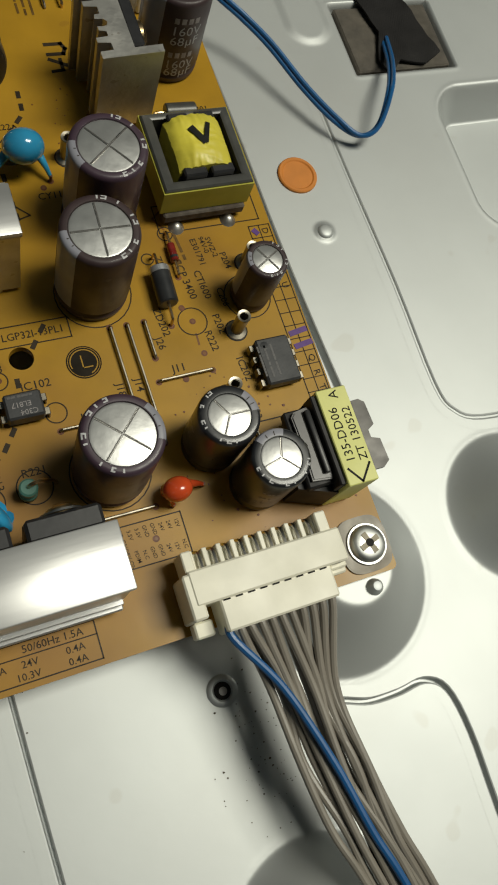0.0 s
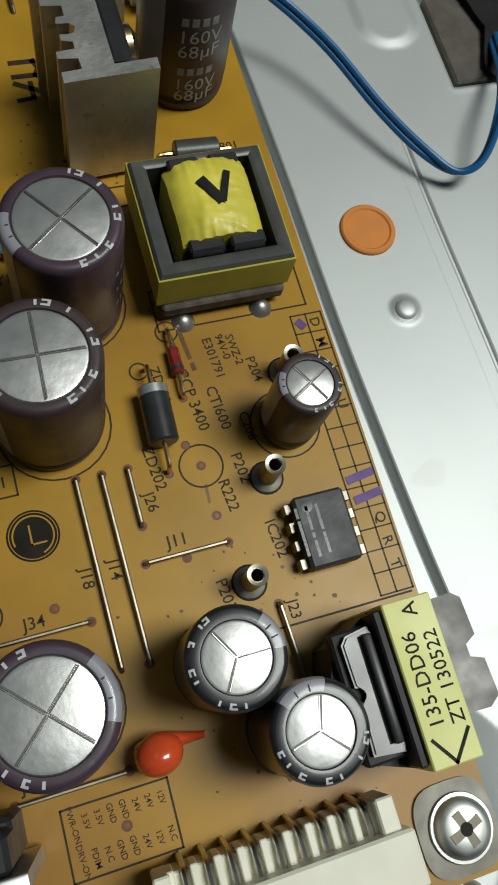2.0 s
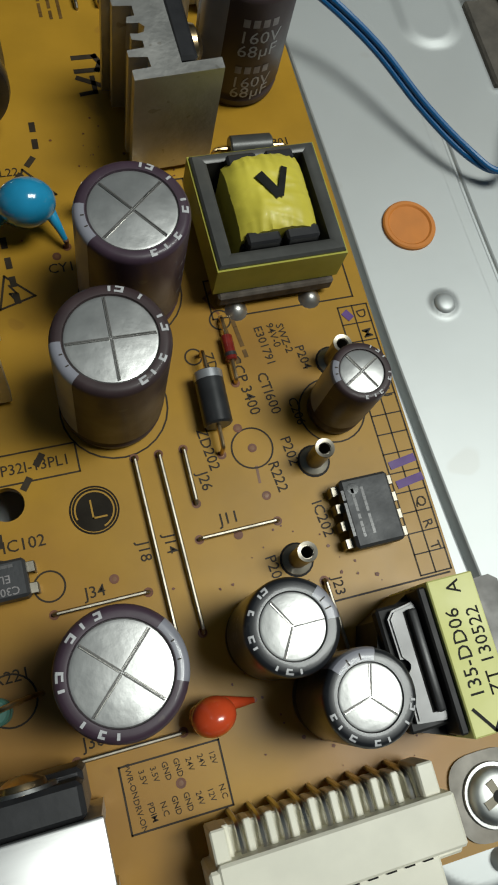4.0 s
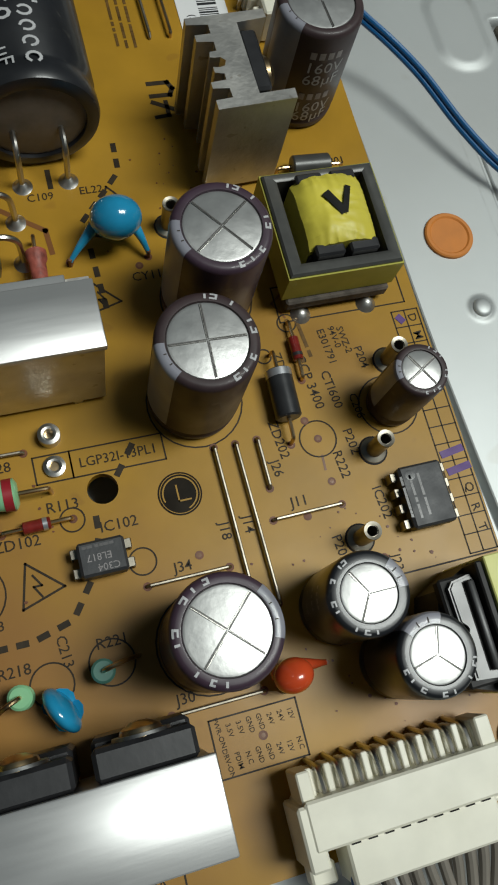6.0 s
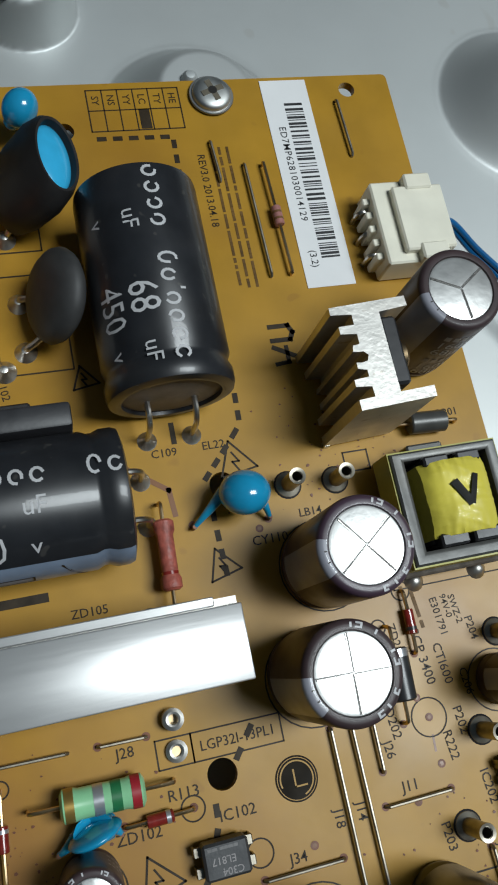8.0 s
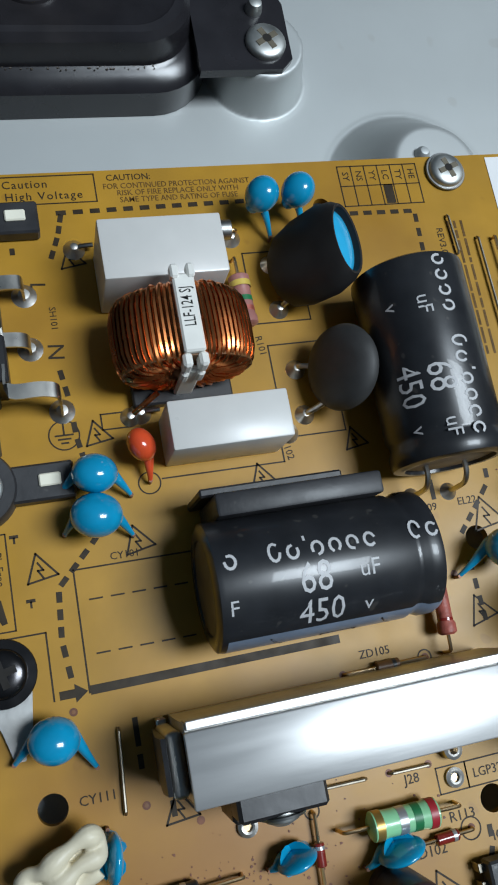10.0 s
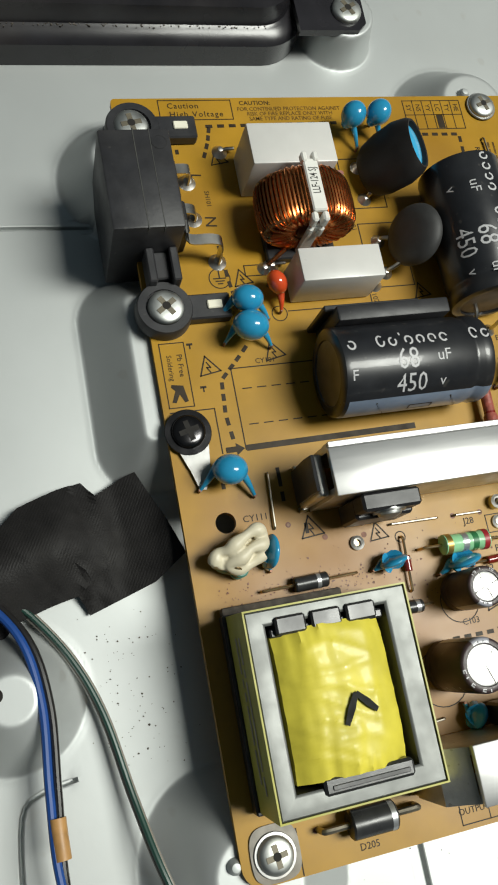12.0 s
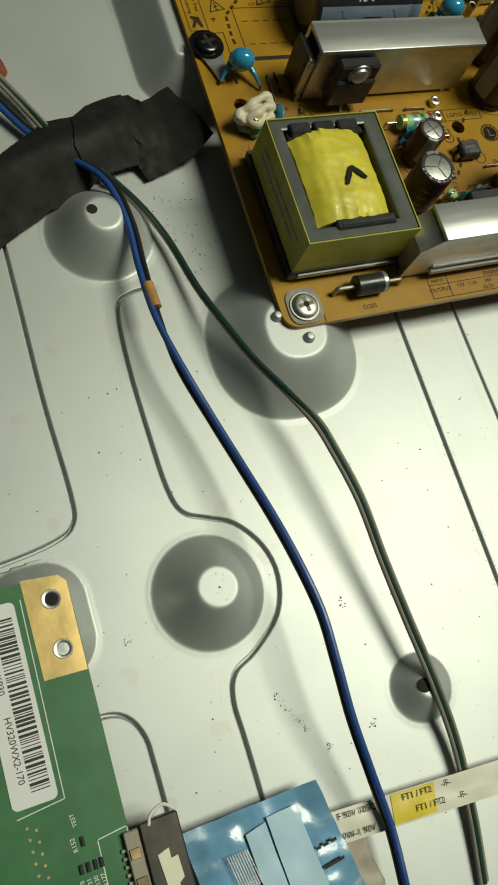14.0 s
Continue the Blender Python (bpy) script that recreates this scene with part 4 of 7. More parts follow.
axial("resistor", 98.4, 147.0, 99.0, 126.3, 3.4, 0.85, "pink", "tiny pink resistor on long leads", "resistor", [(-0.3, 0.4, "b_brown"), (0.4, 0.4, "b_brown")])
axial("ferrite_bead", 109.4, 98.1, 120.4, 97.6, 6.2, 1.75, "ferrite", "dark grey ferrite bead on a wire", "bead", z=1.9)


def upright_resistor(x, y, x2, y2, mat, label, h=6.0):
    e = thing("upright_resistor", x, y, 0, label, "resistor", "upright resistors", turn=math.degrees(math.atan2(y2 - y, x2 - x)), tilt=(0, 0))
    part("body", lathe(bmesh.new(), [(0, 0.5), (1.2, 0.5), (1.5, 0.8), (1.5, 1.7), (1.25, 2.0), (1.25, h - 1.5), (1.5, h - 1.2), (1.5, h - 0.3), (1.2, h), (0, h)], 18), mat, e)
    part("colour_band", lathe(bmesh.new(), [(1.28, 2.6), (1.3, 2.6), (1.3, 3.2), (1.28, 3.2)], 18), "b_brown", e)
    L = math.hypot(x2 - x, y2 - y)
    part("lead", tube(bmesh.new(), spline([(0, 0, h - 0.2), (0.3, 0, h + 0.8), (L * 0.4, 0, h + 0.9), (L * 0.85, 0, h * 0.5), (L, 0, -0.2)], 5), 0.3), "gold_lead", e)


upright_resistor(58.2, 30.0, 53.6, 28.0, "green_body", "pale green resistor standing on end with a copper lead", 5)
upright_resistor(68.2, 30.6, 73.0, 31.5, "teal", "teal resistor standing on end with a copper lead", 4.5)
upright_resistor(8.4, 57.0, 4.5, 58.5, "teal", "teal resistor standing under cream putty", 5)


def disc(name, c, r, thick, yaw, lean, legs, mat, label, category="capacitor", group="", leg_r=0.55):
    """A dipped disc with two flared legs; lean tips its face from upright."""
    e = thing(name, legs[0][0], legs[0][1], 0, label, category, group)
    o = Vector((legs[0][0], legs[0][1], 0))
    m = Matrix.Rotation(radians(yaw), 4, "Z") @ Matrix.Rotation(radians(lean), 4, "X")
    bm = bmesh.new()
    c = Vector(c)
    blob(bm, c - o, (r, thick, r), m, 24)
    body = part("body", bm, mat, e)
    for k, lg in enumerate(legs):
        side = m @ Vector((r * 0.55 * (-1 if k == 0 else 1), 0, -r * 0.62))
        a = c - o + side
        z = Vector((lg[0], lg[1], 0)) - o
        mid = (a * 0.4 + z * 0.6) + Vector((0, 0, 1.3))
        tip = z + Vector((0, 0, 1.3))
        p = spline([c - o + side * 0.55, a, mid, tip], 6)
        n = len(p)
        rs = [leg_r * 3.1 * (1 - k2 / n) ** 1.9 + 0.36 for k2 in range(n)]
        coat = part("leg", tube(bmesh.new(), p, rs, 12), mat, e)
        part("lead", tube(bmesh.new(), [tip + Vector((0, 0, 0.5)), z + Vector((0, 0, 0.3)), z - Vector((0, 0, 0.3))], 0.3, 8), "rust_lead", coat)
    return e


G = "blue disc capacitors"
disc("disc_capacitor", (82.4, 90.6, 6.3), 3.75, 3.2, 0, 30, [(75.2, 87.6), (86.6, 87.2)], "blue_disc", "glossy blue ceramic disc capacitor with flared legs", group=G)
disc("disc_capacitor", (9.6, 76.3, 6.0), 3.5, 3.0, -5, 30, [(3.9, 73.8), (14.8, 71.2)], "blue_disc", "glossy blue ceramic disc capacitor beside the ground clip", group=G)
disc("disc_capacitor", (19.9, 111.6, 6.2), 3.4, 2.9, -8, 28, [(14.5, 110.0), (25.2, 108.5)], "blue_disc", "glossy blue ceramic disc capacitor, one of a touching pair", group=G)
disc("disc_capacitor", (19.3, 105.4, 6.8), 3.8, 3.2, -8, 28, [(14.6, 104.0), (24.6, 102.4)], "blue_disc", "glossy blue ceramic disc capacitor, front one of a pair", group=G)
disc("disc_capacitor", (53.4, 154.4, 7.2), 3.1, 2.7, 65, 25, [(54.6, 155.6), (55.4, 149.5)], "blue_disc", "blue ceramic disc capacitor behind the black varistor", group=G)
disc("disc_capacitor", (59.8, 154.8, 7.2), 3.1, 2.7, 65, 25, [(60.6, 156.2), (61.4, 150.5)], "blue_disc", "blue ceramic disc capacitor touching the black varistor", group=G)
disc("disc_capacitor", (62.6, 27.4, 4.0), 3.2, 1.4, -62, 10, [(61.2, 30.0), (64.4, 26.2)], "blue_disc", "thin blue ceramic disc capacitor near the lower heatsink", group=G)
disc("disc_capacitor", (39.9, 53.6, 3.6), 3.0, 0.95, 14, 10, [(36.2, 52.6), (42.0, 52.6)], "blue_disc", "thin leaning blue ceramic capacitor", group=G)
disc("disc_capacitor", (55.2, 51.2, 3.8), 3.6, 1.0, 14, 10, [(50.4, 49.4), (58.5, 50.0)], "blue_disc", "thin leaning blue ceramic capacitor under the green resistor", group=G)
disc("disc_capacitor", (15.2, 59.6, 3.6), 3.4, 1.1, 80, 10, [(15.0, 63), (15.0, 56)], "blue_disc", "thin blue ceramic capacitor beside the cream putty", group=G)
disc("disc_capacitor", (50.2, 21.5, 3.4), 2.6, 1.2, 60, 10, [(49, 24), (51, 19.6)], "blue_disc", "thin blue ceramic capacitor behind the lower heatsink", group=G)
disc("film_capacitor", (90.8, 24.2, 4.6), 2.6, 2.1, 10, 25, [(90.2, 22.4), (96.2, 24.6)], "red_disc", "glossy orange-red dipped capacitor lying over", leg_r=0.48)
disc("film_capacitor", (27.4, 115.2, 5.2), 2.7, 2.1, -70, 15, [(27.0, 117), (28.4, 110.2)], "red_disc", "orange-red dipped capacitor beside the white film capacitor", leg_r=0.48)


def eyelet(x, y, h=6.0, lean=(0, 0)):
    e = thing("test_pin", x, y, 0, "hollow tinned test pin standing on the board", "pin", "hollow test pins", tilt=lean)
    part("tube", lathe(bmesh.new(), [(0.75, 0.2), (0.75, h - 0.3), (0.82, h - 0.3), (0.82, h - 0.1), (1.25, h), (1.3, h - 0.25), (1.22, h - 0.5), (1.18, 0.6), (1.9, 0.25), (2.0, 0)], 20), "aged_tin", e)
    part("bore", lathe(bmesh.new(), [(0.76, 0.3), (0, 0.3)], 16), "hole", e)
    part("collar", lathe(bmesh.new(), [(1.9, 0.15), (2.15, 0.06), (2.2, 0)], 20), "black_plastic", e)


for p in ((111.6, 51.2), (105.9, 39.3), (117.9, 64.3), (90.7, 91.8), (98.3, 91.4)):
    eyelet(*p)
for p in ((67.4, 62.4, 2.0), (67.3, 58.2, 0.7), (44.0 - 9.6, 58.7, 0.8)):
    e = thing("rivet", p[0], p[1], 0, "small round tinned rivet eyelet", "rivet", "rivet eyelets")
    part("rim", lathe(bmesh.new(), [(0.7, 0.1), (0.7, p[2] - 0.1), (1.0, p[2]), (1.5, p[2] - 0.2), (1.5, 0)], 20), "solder", e)
    part("bore", lathe(bmesh.new(), [(0.71, 0.12), (0, 0.12)], 14), "gold_lead", e)


# ---- chips ----
def dip(x0, y0, x1, y1, label, side_pins, h=3.5, z0=0.9, notch=True):
    e = thing("chip", (x0 + x1) / 2, (y0 + y1) / 2, 0, label, "chip")
    w, d = (x1 - x0) / 2, (y1 - y0) / 2
    bm = bmesh.new()
    box(bm, -w, -d, z0, w, d, h, 0.35)
    part("body", bm, "ic", e)
    if notch:
        part("index_dot", lathe(bmesh.new(), [(0.75, h + 0.02), (0.6, h + 0.03), (0, h + 0.03)], 18, Matrix.Translation((-w + 1.5, d - 1.4, 0))), "diode", e)
    for sx, sy, ax in side_pins:
        bm = bmesh.new()
        s = 1 if sx > 0 else -1
        box(bm, min(s * (w - 0.1), s * (w + 0.9)), sy - 0.65, 1.9, max(s * (w - 0.1), s * (w + 0.9)), sy + 0.65, 2.2, 0.08)
        box(bm, min(s * (w + 0.65), s * (w + 0.95)), sy - 0.6, -0.1, max(s * (w + 0.65), s * (w + 0.95)), sy + 0.6, 2.15, 0.08)
        part("pin", bm, "aged_tin", e)
    return e


driver = dip(112.9, 38.4, 119.4, 47.3, "black eight-pin chip with tinned legs", [(s, 3.4 - 2.27 * k, 0) for s in (-1, 1) for k in range(4)])
bars(1, -0.6, 0, 6.0, 0.6, driver, "clamp_grey", rot=-90, z=3.53, rows=3, gap=1.3, seed=14)
opto = dip(67.9, 42.1, 74.0, 46.6, "small black four-pin optocoupler with faint print", [(s, k, 0) for s in (-1, 1) for k in (1.25, -1.25)], h=4.0, notch=False)
words("EL817", -0.4, 0.1, 1.3, opto, "dim_print", rot=180, z=4.03)
words("C304", 0.6, -1.3, 1.3, opto, "dim_print", rot=180, z=4.03)
bars(1, -0.3, 1.5, 4, 0.6, opto, "clamp_grey", z=4.03, seed=4)


# ---- lying high-voltage capacitors ----
def big_can(x, y, turn, length, label, stripe_at, off, again, swing=0):
    """Lies with its vent end at -x and its leads at +x before turning."""
    e = thing("lying_capacitor", x, y, 0, label, "capacitor", "lying high-voltage capacitors", turn=turn)
    r, h = 9.2, length / 2
    m = Matrix.Translation((0, 0, r + 0.1)) @ Matrix.Rotation(radians(90), 4, "Y")
    prof = [(r * 0.72, -h + 0.3), (r * 0.74, -h), (r * 0.9, -h + 0.05), (r * 0.985, -h + 0.5), (r, -h + 1.3), (r, h - 5.2), (r * 0.955, h - 4.3), (r * 0.955, h - 3.6), (r, h - 2.6), (r, h - 1.0), (r * 0.97, h - 0.3), (r * 0.86, h), (r * 0.78, h - 0.05), (r * 0.77, h - 0.8)]
    part("sleeve", lathe(bmesh.new(), prof, 64, m), "black_sleeve", e)
    part("end_disc", lathe(bmesh.new(), [(0, -h + 0.25), (r * 0.73, -h + 0.3)], 40, m), "dull_end", e, "bare aluminium vent end")
    part("bung", lathe(bmesh.new(), [(r * 0.775, h - 0.7), (r * 0.7, h - 0.5), (0, h - 0.45)], 40, m), "rubber", e)
    part("polarity_stripe", lathe(bmesh.new(), [(r + 0.03, -h + 1.3), (r + 0.03, h - 5.2), (r * 0.955 + 0.03, h - 4.3), (r * 0.955 + 0.03, h - 3.6), (r + 0.03, h - 2.6), (r + 0.03, h - 1.0), (r * 0.97 + 0.03, h - 0.3)], 12, m, stripe_at - 24, stripe_at + 24), "blue_stripe", e, "bluish grey polarity stripe")

    def curved(bm, round_deg, along, mat="print"):
        # letters run along the can; x along, y round
        for v in bm.verts:
            a = radians(round_deg + swing) - v.co.y / r
            v.co = Vector((along + v.co.x, -(r + 0.05) * math.sin(a), r + 0.1 + (r + 0.05) * math.cos(a)))
        part("marking", bm, mat, e, smooth=False)

    curved(narrow(letters("68", 6.0), 0.8), 10, off - 1.4)
    curved(letters("uF", 3.2), 9, off + 6.4)
    curved(narrow(letters("450", 5.6), 0.8), 41, off - 0.8)
    curved(letters("v", 3.2), 41, off + 6.0)
    for u0, tall in ((off - 7.4, (1.35, 1, 0, 1, 1, 1, 1)),) + (((-h + 1.0, (1, 1, 1, 1)),) if again else ((h - 5.0, (1.35, 1)), (-h + 1.6, (1,)))):
        bm = bmesh.new()
        for k in tall:
            if k:
                turn0 = (u0 * 2.7) % 6.28
                strip(bm, [(u0 + 0.9 + 0.74 * math.cos(turn0 + q * math.pi / 7), (k - 1) * 0.9 + 0.9 * k * math.sin(turn0 + q * math.pi / 7)) for q in range(12)], 0.38, z=0)
            else:
                strip(bm, [(u0 + 0.3, 1.5), (u0 + 0.3, 1.9)], 0.36, z=0)
            u0 += 2.55 if k else 0.95
        bmesh.ops.remove_doubles(bm, verts=list(bm.verts), dist=0.02)
        curved(bm, -15, 0, "print")
    if again:
        curved(letters("uF", 3.2), 9, off - 13.0)
        curved(letters("v", 3.2), 41, off - 13.6)
    else:
        curved(letters("F", 3.0), 24, -h + 2.2)
    bm = bmesh.new()
    for u in (-h + 9, h - 8):
        strip(bm, [(u - 1.6, -2.6), (u + 1.4, 2.6)], 0.3, z=0)
    strip(bm, [(-1.5, -0.8), (3.5, -0.8), (3.5, 0.8), (-1.5, 0.8)], 0.25, z=0, closed=True)
    bmesh.ops.subdivide_edges(bm, edges=list(bm.edges), cuts=2)
    for v in bm.verts:
        a = radians(stripe_at - 180) + v.co.y / r
        v.co = Vector((v.co.x, -(r + 0.09) * math.sin(a), r + 0.1 + (r + 0.09) * math.cos(a)))
    part("stripe_print", bm, "ink", e, smooth=False)
    for s in (-3.4, 3.4):
        p = [(h - 0.6, s, r - 1.5), (h + 1.2, s, r - 1.6), (h + 2.6, s, r - 2.8), (h + 3.0, s, r - 5), (h + 3.1, s, -0.2)]
        part("lead", tube(bmesh.new(), spline(p, 5), 0.45), "tin", e)
        part("solder_joint", lathe(bmesh.new(), [(0, 1.2), (0.5, 1.0), (0.9, 0.4), (1.5, 0)], 16, Matrix.Translation((h + 3.1, s, 0))), "solder", e)
    return e


def narrow(bm, f):
    bm.transform(Matrix.Diagonal((f, 1, 1, 1)))
    return bm


big_can(49.0, 92.4, 0, 33.4, "dusty black high-voltage capacitor lying behind the long heatsink", 262, -1.5, False)
big_can(74.2, 121.0, -90, 32.4, "black high-voltage capacitor lying beside the bar-code label", 12, 5.6, True, 8)


# ---- heatsinks with power transistors ----
def transistor(x, y, z, turn, parent_label, w=10.2, h=15.0, z0=3.0, screw="screw"):
    e = thing("power_transistor", x, y, z, parent_label, "transistor", "power transistors", turn=turn)
    bm = bmesh.new()
    box(bm, -w / 2, -4.4, z0, w / 2, -0.1, z0 + h * 0.66, 0.5)
    box(bm, -w / 2, -3.6, z0 + h * 0.6, w / 2, -0.1, z0 + h, 0.5)
    part("body", bm, "black_plastic", e)
    part("screw_head", lathe(bmesh.new(), [(0, 1.6), (1.0, 1.5), (2.2, 0.9), (2.5, 0.2), (2.5, -0.4)], 22, Matrix.Translation((0, -3.6, z0 + h * 0.8)) @ Matrix.Rotation(radians(90), 4, "X")), "gold_lead" if screw == "gold" else "screw", e)
    part("washer", lathe(bmesh.new(), [(1.2, 0.35), (3.2, 0.35), (3.3, 0)], 24, Matrix.Translation((0, -3.62, z0 + h * 0.8)) @ Matrix.Rotation(radians(90), 4, "X")), "plate", e)
    for s in (-2.54, 0, 2.54):
        part("lead", tube(bmesh.new(), spline([(s, -2.4, z0 + 0.5), (s, -2.5, z0 - 1), (s, -3.6 if s == 0 else -2.4, 1.0), (s, -3.8 if s == 0 else -2.4, -0.3)], 4), 0.42, 6), "tin", e)


def channel_sink(x0, x1, y0, y1, top, label, lip=False, end=4.5, seam=False):
    e = thing("heatsink", x0, y0, 0, label, "heatsink", "long aluminium heatsinks")
    L, W = x1 - x0, y1 - y0
    bm = bmesh.new()
    box(bm, 0, 0, top - 1.3, L, W - (1.3 if seam else 0), top, 0.22, 2)
    plate = part("top_plate", bm, "sink", e, "bright brushed aluminium top")
    if seam:
        part("rear_strip", box(bmesh.new(), 0.4, W - 1.15, top - 4, L - 3.2, W, top - 0.6, 0.12), "sink", e)
    bm = bmesh.new()
    prof = [(-end * 0.9, 1.2), (-end, 2.2), (-end, top - 5.5), (-end * 0.45, top - 3.6), (-0.1, top - 1.5), (L - 0.3, top - 1.4), (L - 0.3, 1.2)]
    if seam:
        prof = [(0.3, 1.2), (0.3, top - 1.4), (L - 0.3, top - 1.4), (L - 0.3, 1.2)]
    for ya, yb in ((0.4, 1.9), (W - 1.7, W - 0.3)):
        a = [bm.verts.new((px, ya, pz)) for px, pz in prof]
        b = [bm.verts.new((px, yb, pz)) for px, pz in prof]
        bm.faces.new(a)
        bm.faces.new(b[::-1])
        for k in range(len(prof)):
            bm.faces.new((a[k], b[k], b[(k + 1) % len(prof)], a[(k + 1) % len(prof)]))
    part("side_wall", bm, "sink_dust", e)
    bm = bmesh.new()
    roof = [(-end, 3.0), (-end, top - 5.5), (-end * 0.45, top - 3.6), (-0.1, top - 1.5), (-0.1, top - 2.6), (-end * 0.45, top - 4.7), (-end + 0.9, top - 6.2), (-end + 0.9, 3.0)]
    if seam:
        roof = [(-2.4, 2.2), (-3.0, top - 6.0), (-2.7, top - 2.8), (-2.1, top - 2.6), (-1.95, top - 3.4), (-1.95, 2.2)]
        part("end_block", box(bmesh.new(), -1.9, 0.9, 2.0, 0.25, W - 1.2, top - 4.2, 0.7, 3), "sink_dust", e)
    a = [bm.verts.new((px, 1.85, pz)) for px, pz in roof]
    b = [bm.verts.new((px, W - 1.65, pz)) for px, pz in roof]
    bm.faces.new(a)
    bm.faces.new(b[::-1])
    for k in range(len(roof)):
        bm.faces.new((a[k], b[k], b[(k + 1) % len(roof)], a[(k + 1) % len(roof)]))
    part("end_web", bm, "black_plastic" if seam else "sink_dust", e)
    if lip:
        bm = bmesh.new()
        box(bm, 3, -1.0, 2.6, L - 0.5, 0.5, 3.9, 0.2)
        box(bm, 3, -0.4, 5.2, L - 0.5, 0.5, 5.8, 0.1)
        part("lip", bm, "sink", e)
    for px in (-end + 0.8, L - 4):
        for py in (1.1, W - 1.0):
            bm = bmesh.new()
            box(bm, px - 0.7, py - 0.55, -0.3, px + 0.7, py + 0.55, 2.6, 0.2)
            part("foot", bm, "tin", e)


channel_sink(25.2, 76.2, 66.0, 76.4, 19, "long aluminium channel heatsink with a bright flat top across the board", end=1.7, seam=True)
transistor(36.6, 66.2, 0, 0, "black power transistor screwed to the front of the long heatsink", w=12.0, h=13.6, z0=3.2)
channel_sink(39.6, 77.7, 9.2, 19.4, 19, "aluminium heatsink with a bright flat top along the board edge", lip=True, end=4.8)
transistor(70.8, 19.2, 0, 180, "black power transistor screwed to the rear of the edge heatsink", w=11.0, h=14.6, screw="gold")
transistor(57.8, 19.2, 0, 180, "black power transistor screwed to the rear of the edge heatsink", w=11.0, h=14.6, screw="gold")


def fin_sink():
    e = thing("finned_heatsink", 96, 96, 0, "dusty extruded aluminium heatsink with fins and a clamped transistor", "heatsink")
    ox, oy = 96, 96
    outline = [(97.4, 96.6), (108.7, 97.2), (108.7, 98.8), (103.6, 98.5), (103.4, 110.4), (107.8, 110.9), (107.7, 112.4), (96.2, 111.7), (96.2, 110.6), (99.3, 110.4), (99.3, 108.9), (97.0, 108.8), (97.0, 107.7), (99.4, 107.5),
               (99.4, 106.0), (98.4, 105.9), (98.2, 105.0), (98.9, 104.9), (99.7, 104.9), (100.3, 104.3), (100.0, 103.5), (99.2, 103.3), (98.3, 103.4), (98.3, 102.5), (99.6, 102.2), (99.6, 101.2), (97.4, 101.0), (97.4, 100.0), (99.7, 99.8), (99.8, 98.3), (97.4, 98.1)]
    part("extrusion", prism(bmesh.new(), [(x - ox, y - oy) for x, y in outline], 1.0, 19.0), "sink_dust", e, smooth=False)
    for x, y in ((98, 97), (107.5, 98), (98, 111.4)):
        bm = bmesh.new()
        box(bm, x - ox - 0.5, y - oy - 0.5, -0.3, x - ox + 0.5, y - oy + 0.5, 1.2, 0.1)
        part("foot", bm, "tin", e)
    t = thing("power_transistor", 103.5, 105.0, 0, "black power transistor clamped to the finned heatsink", "transistor", "power transistors")
    bm = bmesh.new()
    box(bm, 0.1, -5.2, 4, 2.6, 5.0, 18.2, 0.4)
    part("body", bm, "black_plastic", t)
    part("screw_head", lathe(bmesh.new(), [(0, 2.0), (1.4, 1.8), (2.6, 1.0), (2.8, 0)], 22, Matrix.Translation((2.6, 0, 14.4)) @ Matrix.Rotation(radians(90), 4, "Y")), "gold_lead", t)
    for s in (-2.54, 0, 2.54):
        part("lead", tube(bmesh.new(), [(1.6, s, 4.4), (1.6, s, -0.3)], 0.4, 6), "tin", t)


fin_sink()


# ---- transformers ----
def ring_core(bm, x0, y0, x1, y1, wx0, wy0, wx1, wy1, z0, z1):
    """One closed frame of ferrite with softened rims."""
    c = 0.3
    loops = []
    for xa, ya, xb, yb, z in ((x0, y0, x1, y1, z0), (x0, y0, x1, y1, z1 - c), (x0 + c, y0 + c, x1 - c, y1 - c, z1), (wx0 - c * 2, wy0 - c * 2, wx1 + c * 2, wy1 + c * 2, z1), (wx0, wy0, wx1, wy1, z1 - c), (wx0, wy0, wx1, wy1, z0)):
        loops.append([bm.verts.new((x, y, z)) for x, y in ((xa, ya), (xb, ya), (xb, yb), (xa, yb))])
    for a, b in zip(loops, loops[1:] + loops[:1]):
        for k in range(4):
            bm.faces.new((a[k], a[(k + 1) % 4], b[(k + 1) % 4], b[k]))
    return bm


def band(bm, w, d, o, z0, z1):
    """A closed rectangular band of thickness o round a w x d block."""
    loops = []
    for e, z in ((0.01, z0), (o, z0), (o, z1), (0.01, z1)):
        loops.append([bm.verts.new((x, y, z)) for x, y in ((-e, -e), (w + e, -e), (w + e, d + e), (-e, d + e))])
    for a, b in zip(loops, loops[1:] + loops[:1]):
        for k in range(4):
            bm.faces.new((a[k], a[(k + 1) % 4], b[(k + 1) % 4], b[k]))


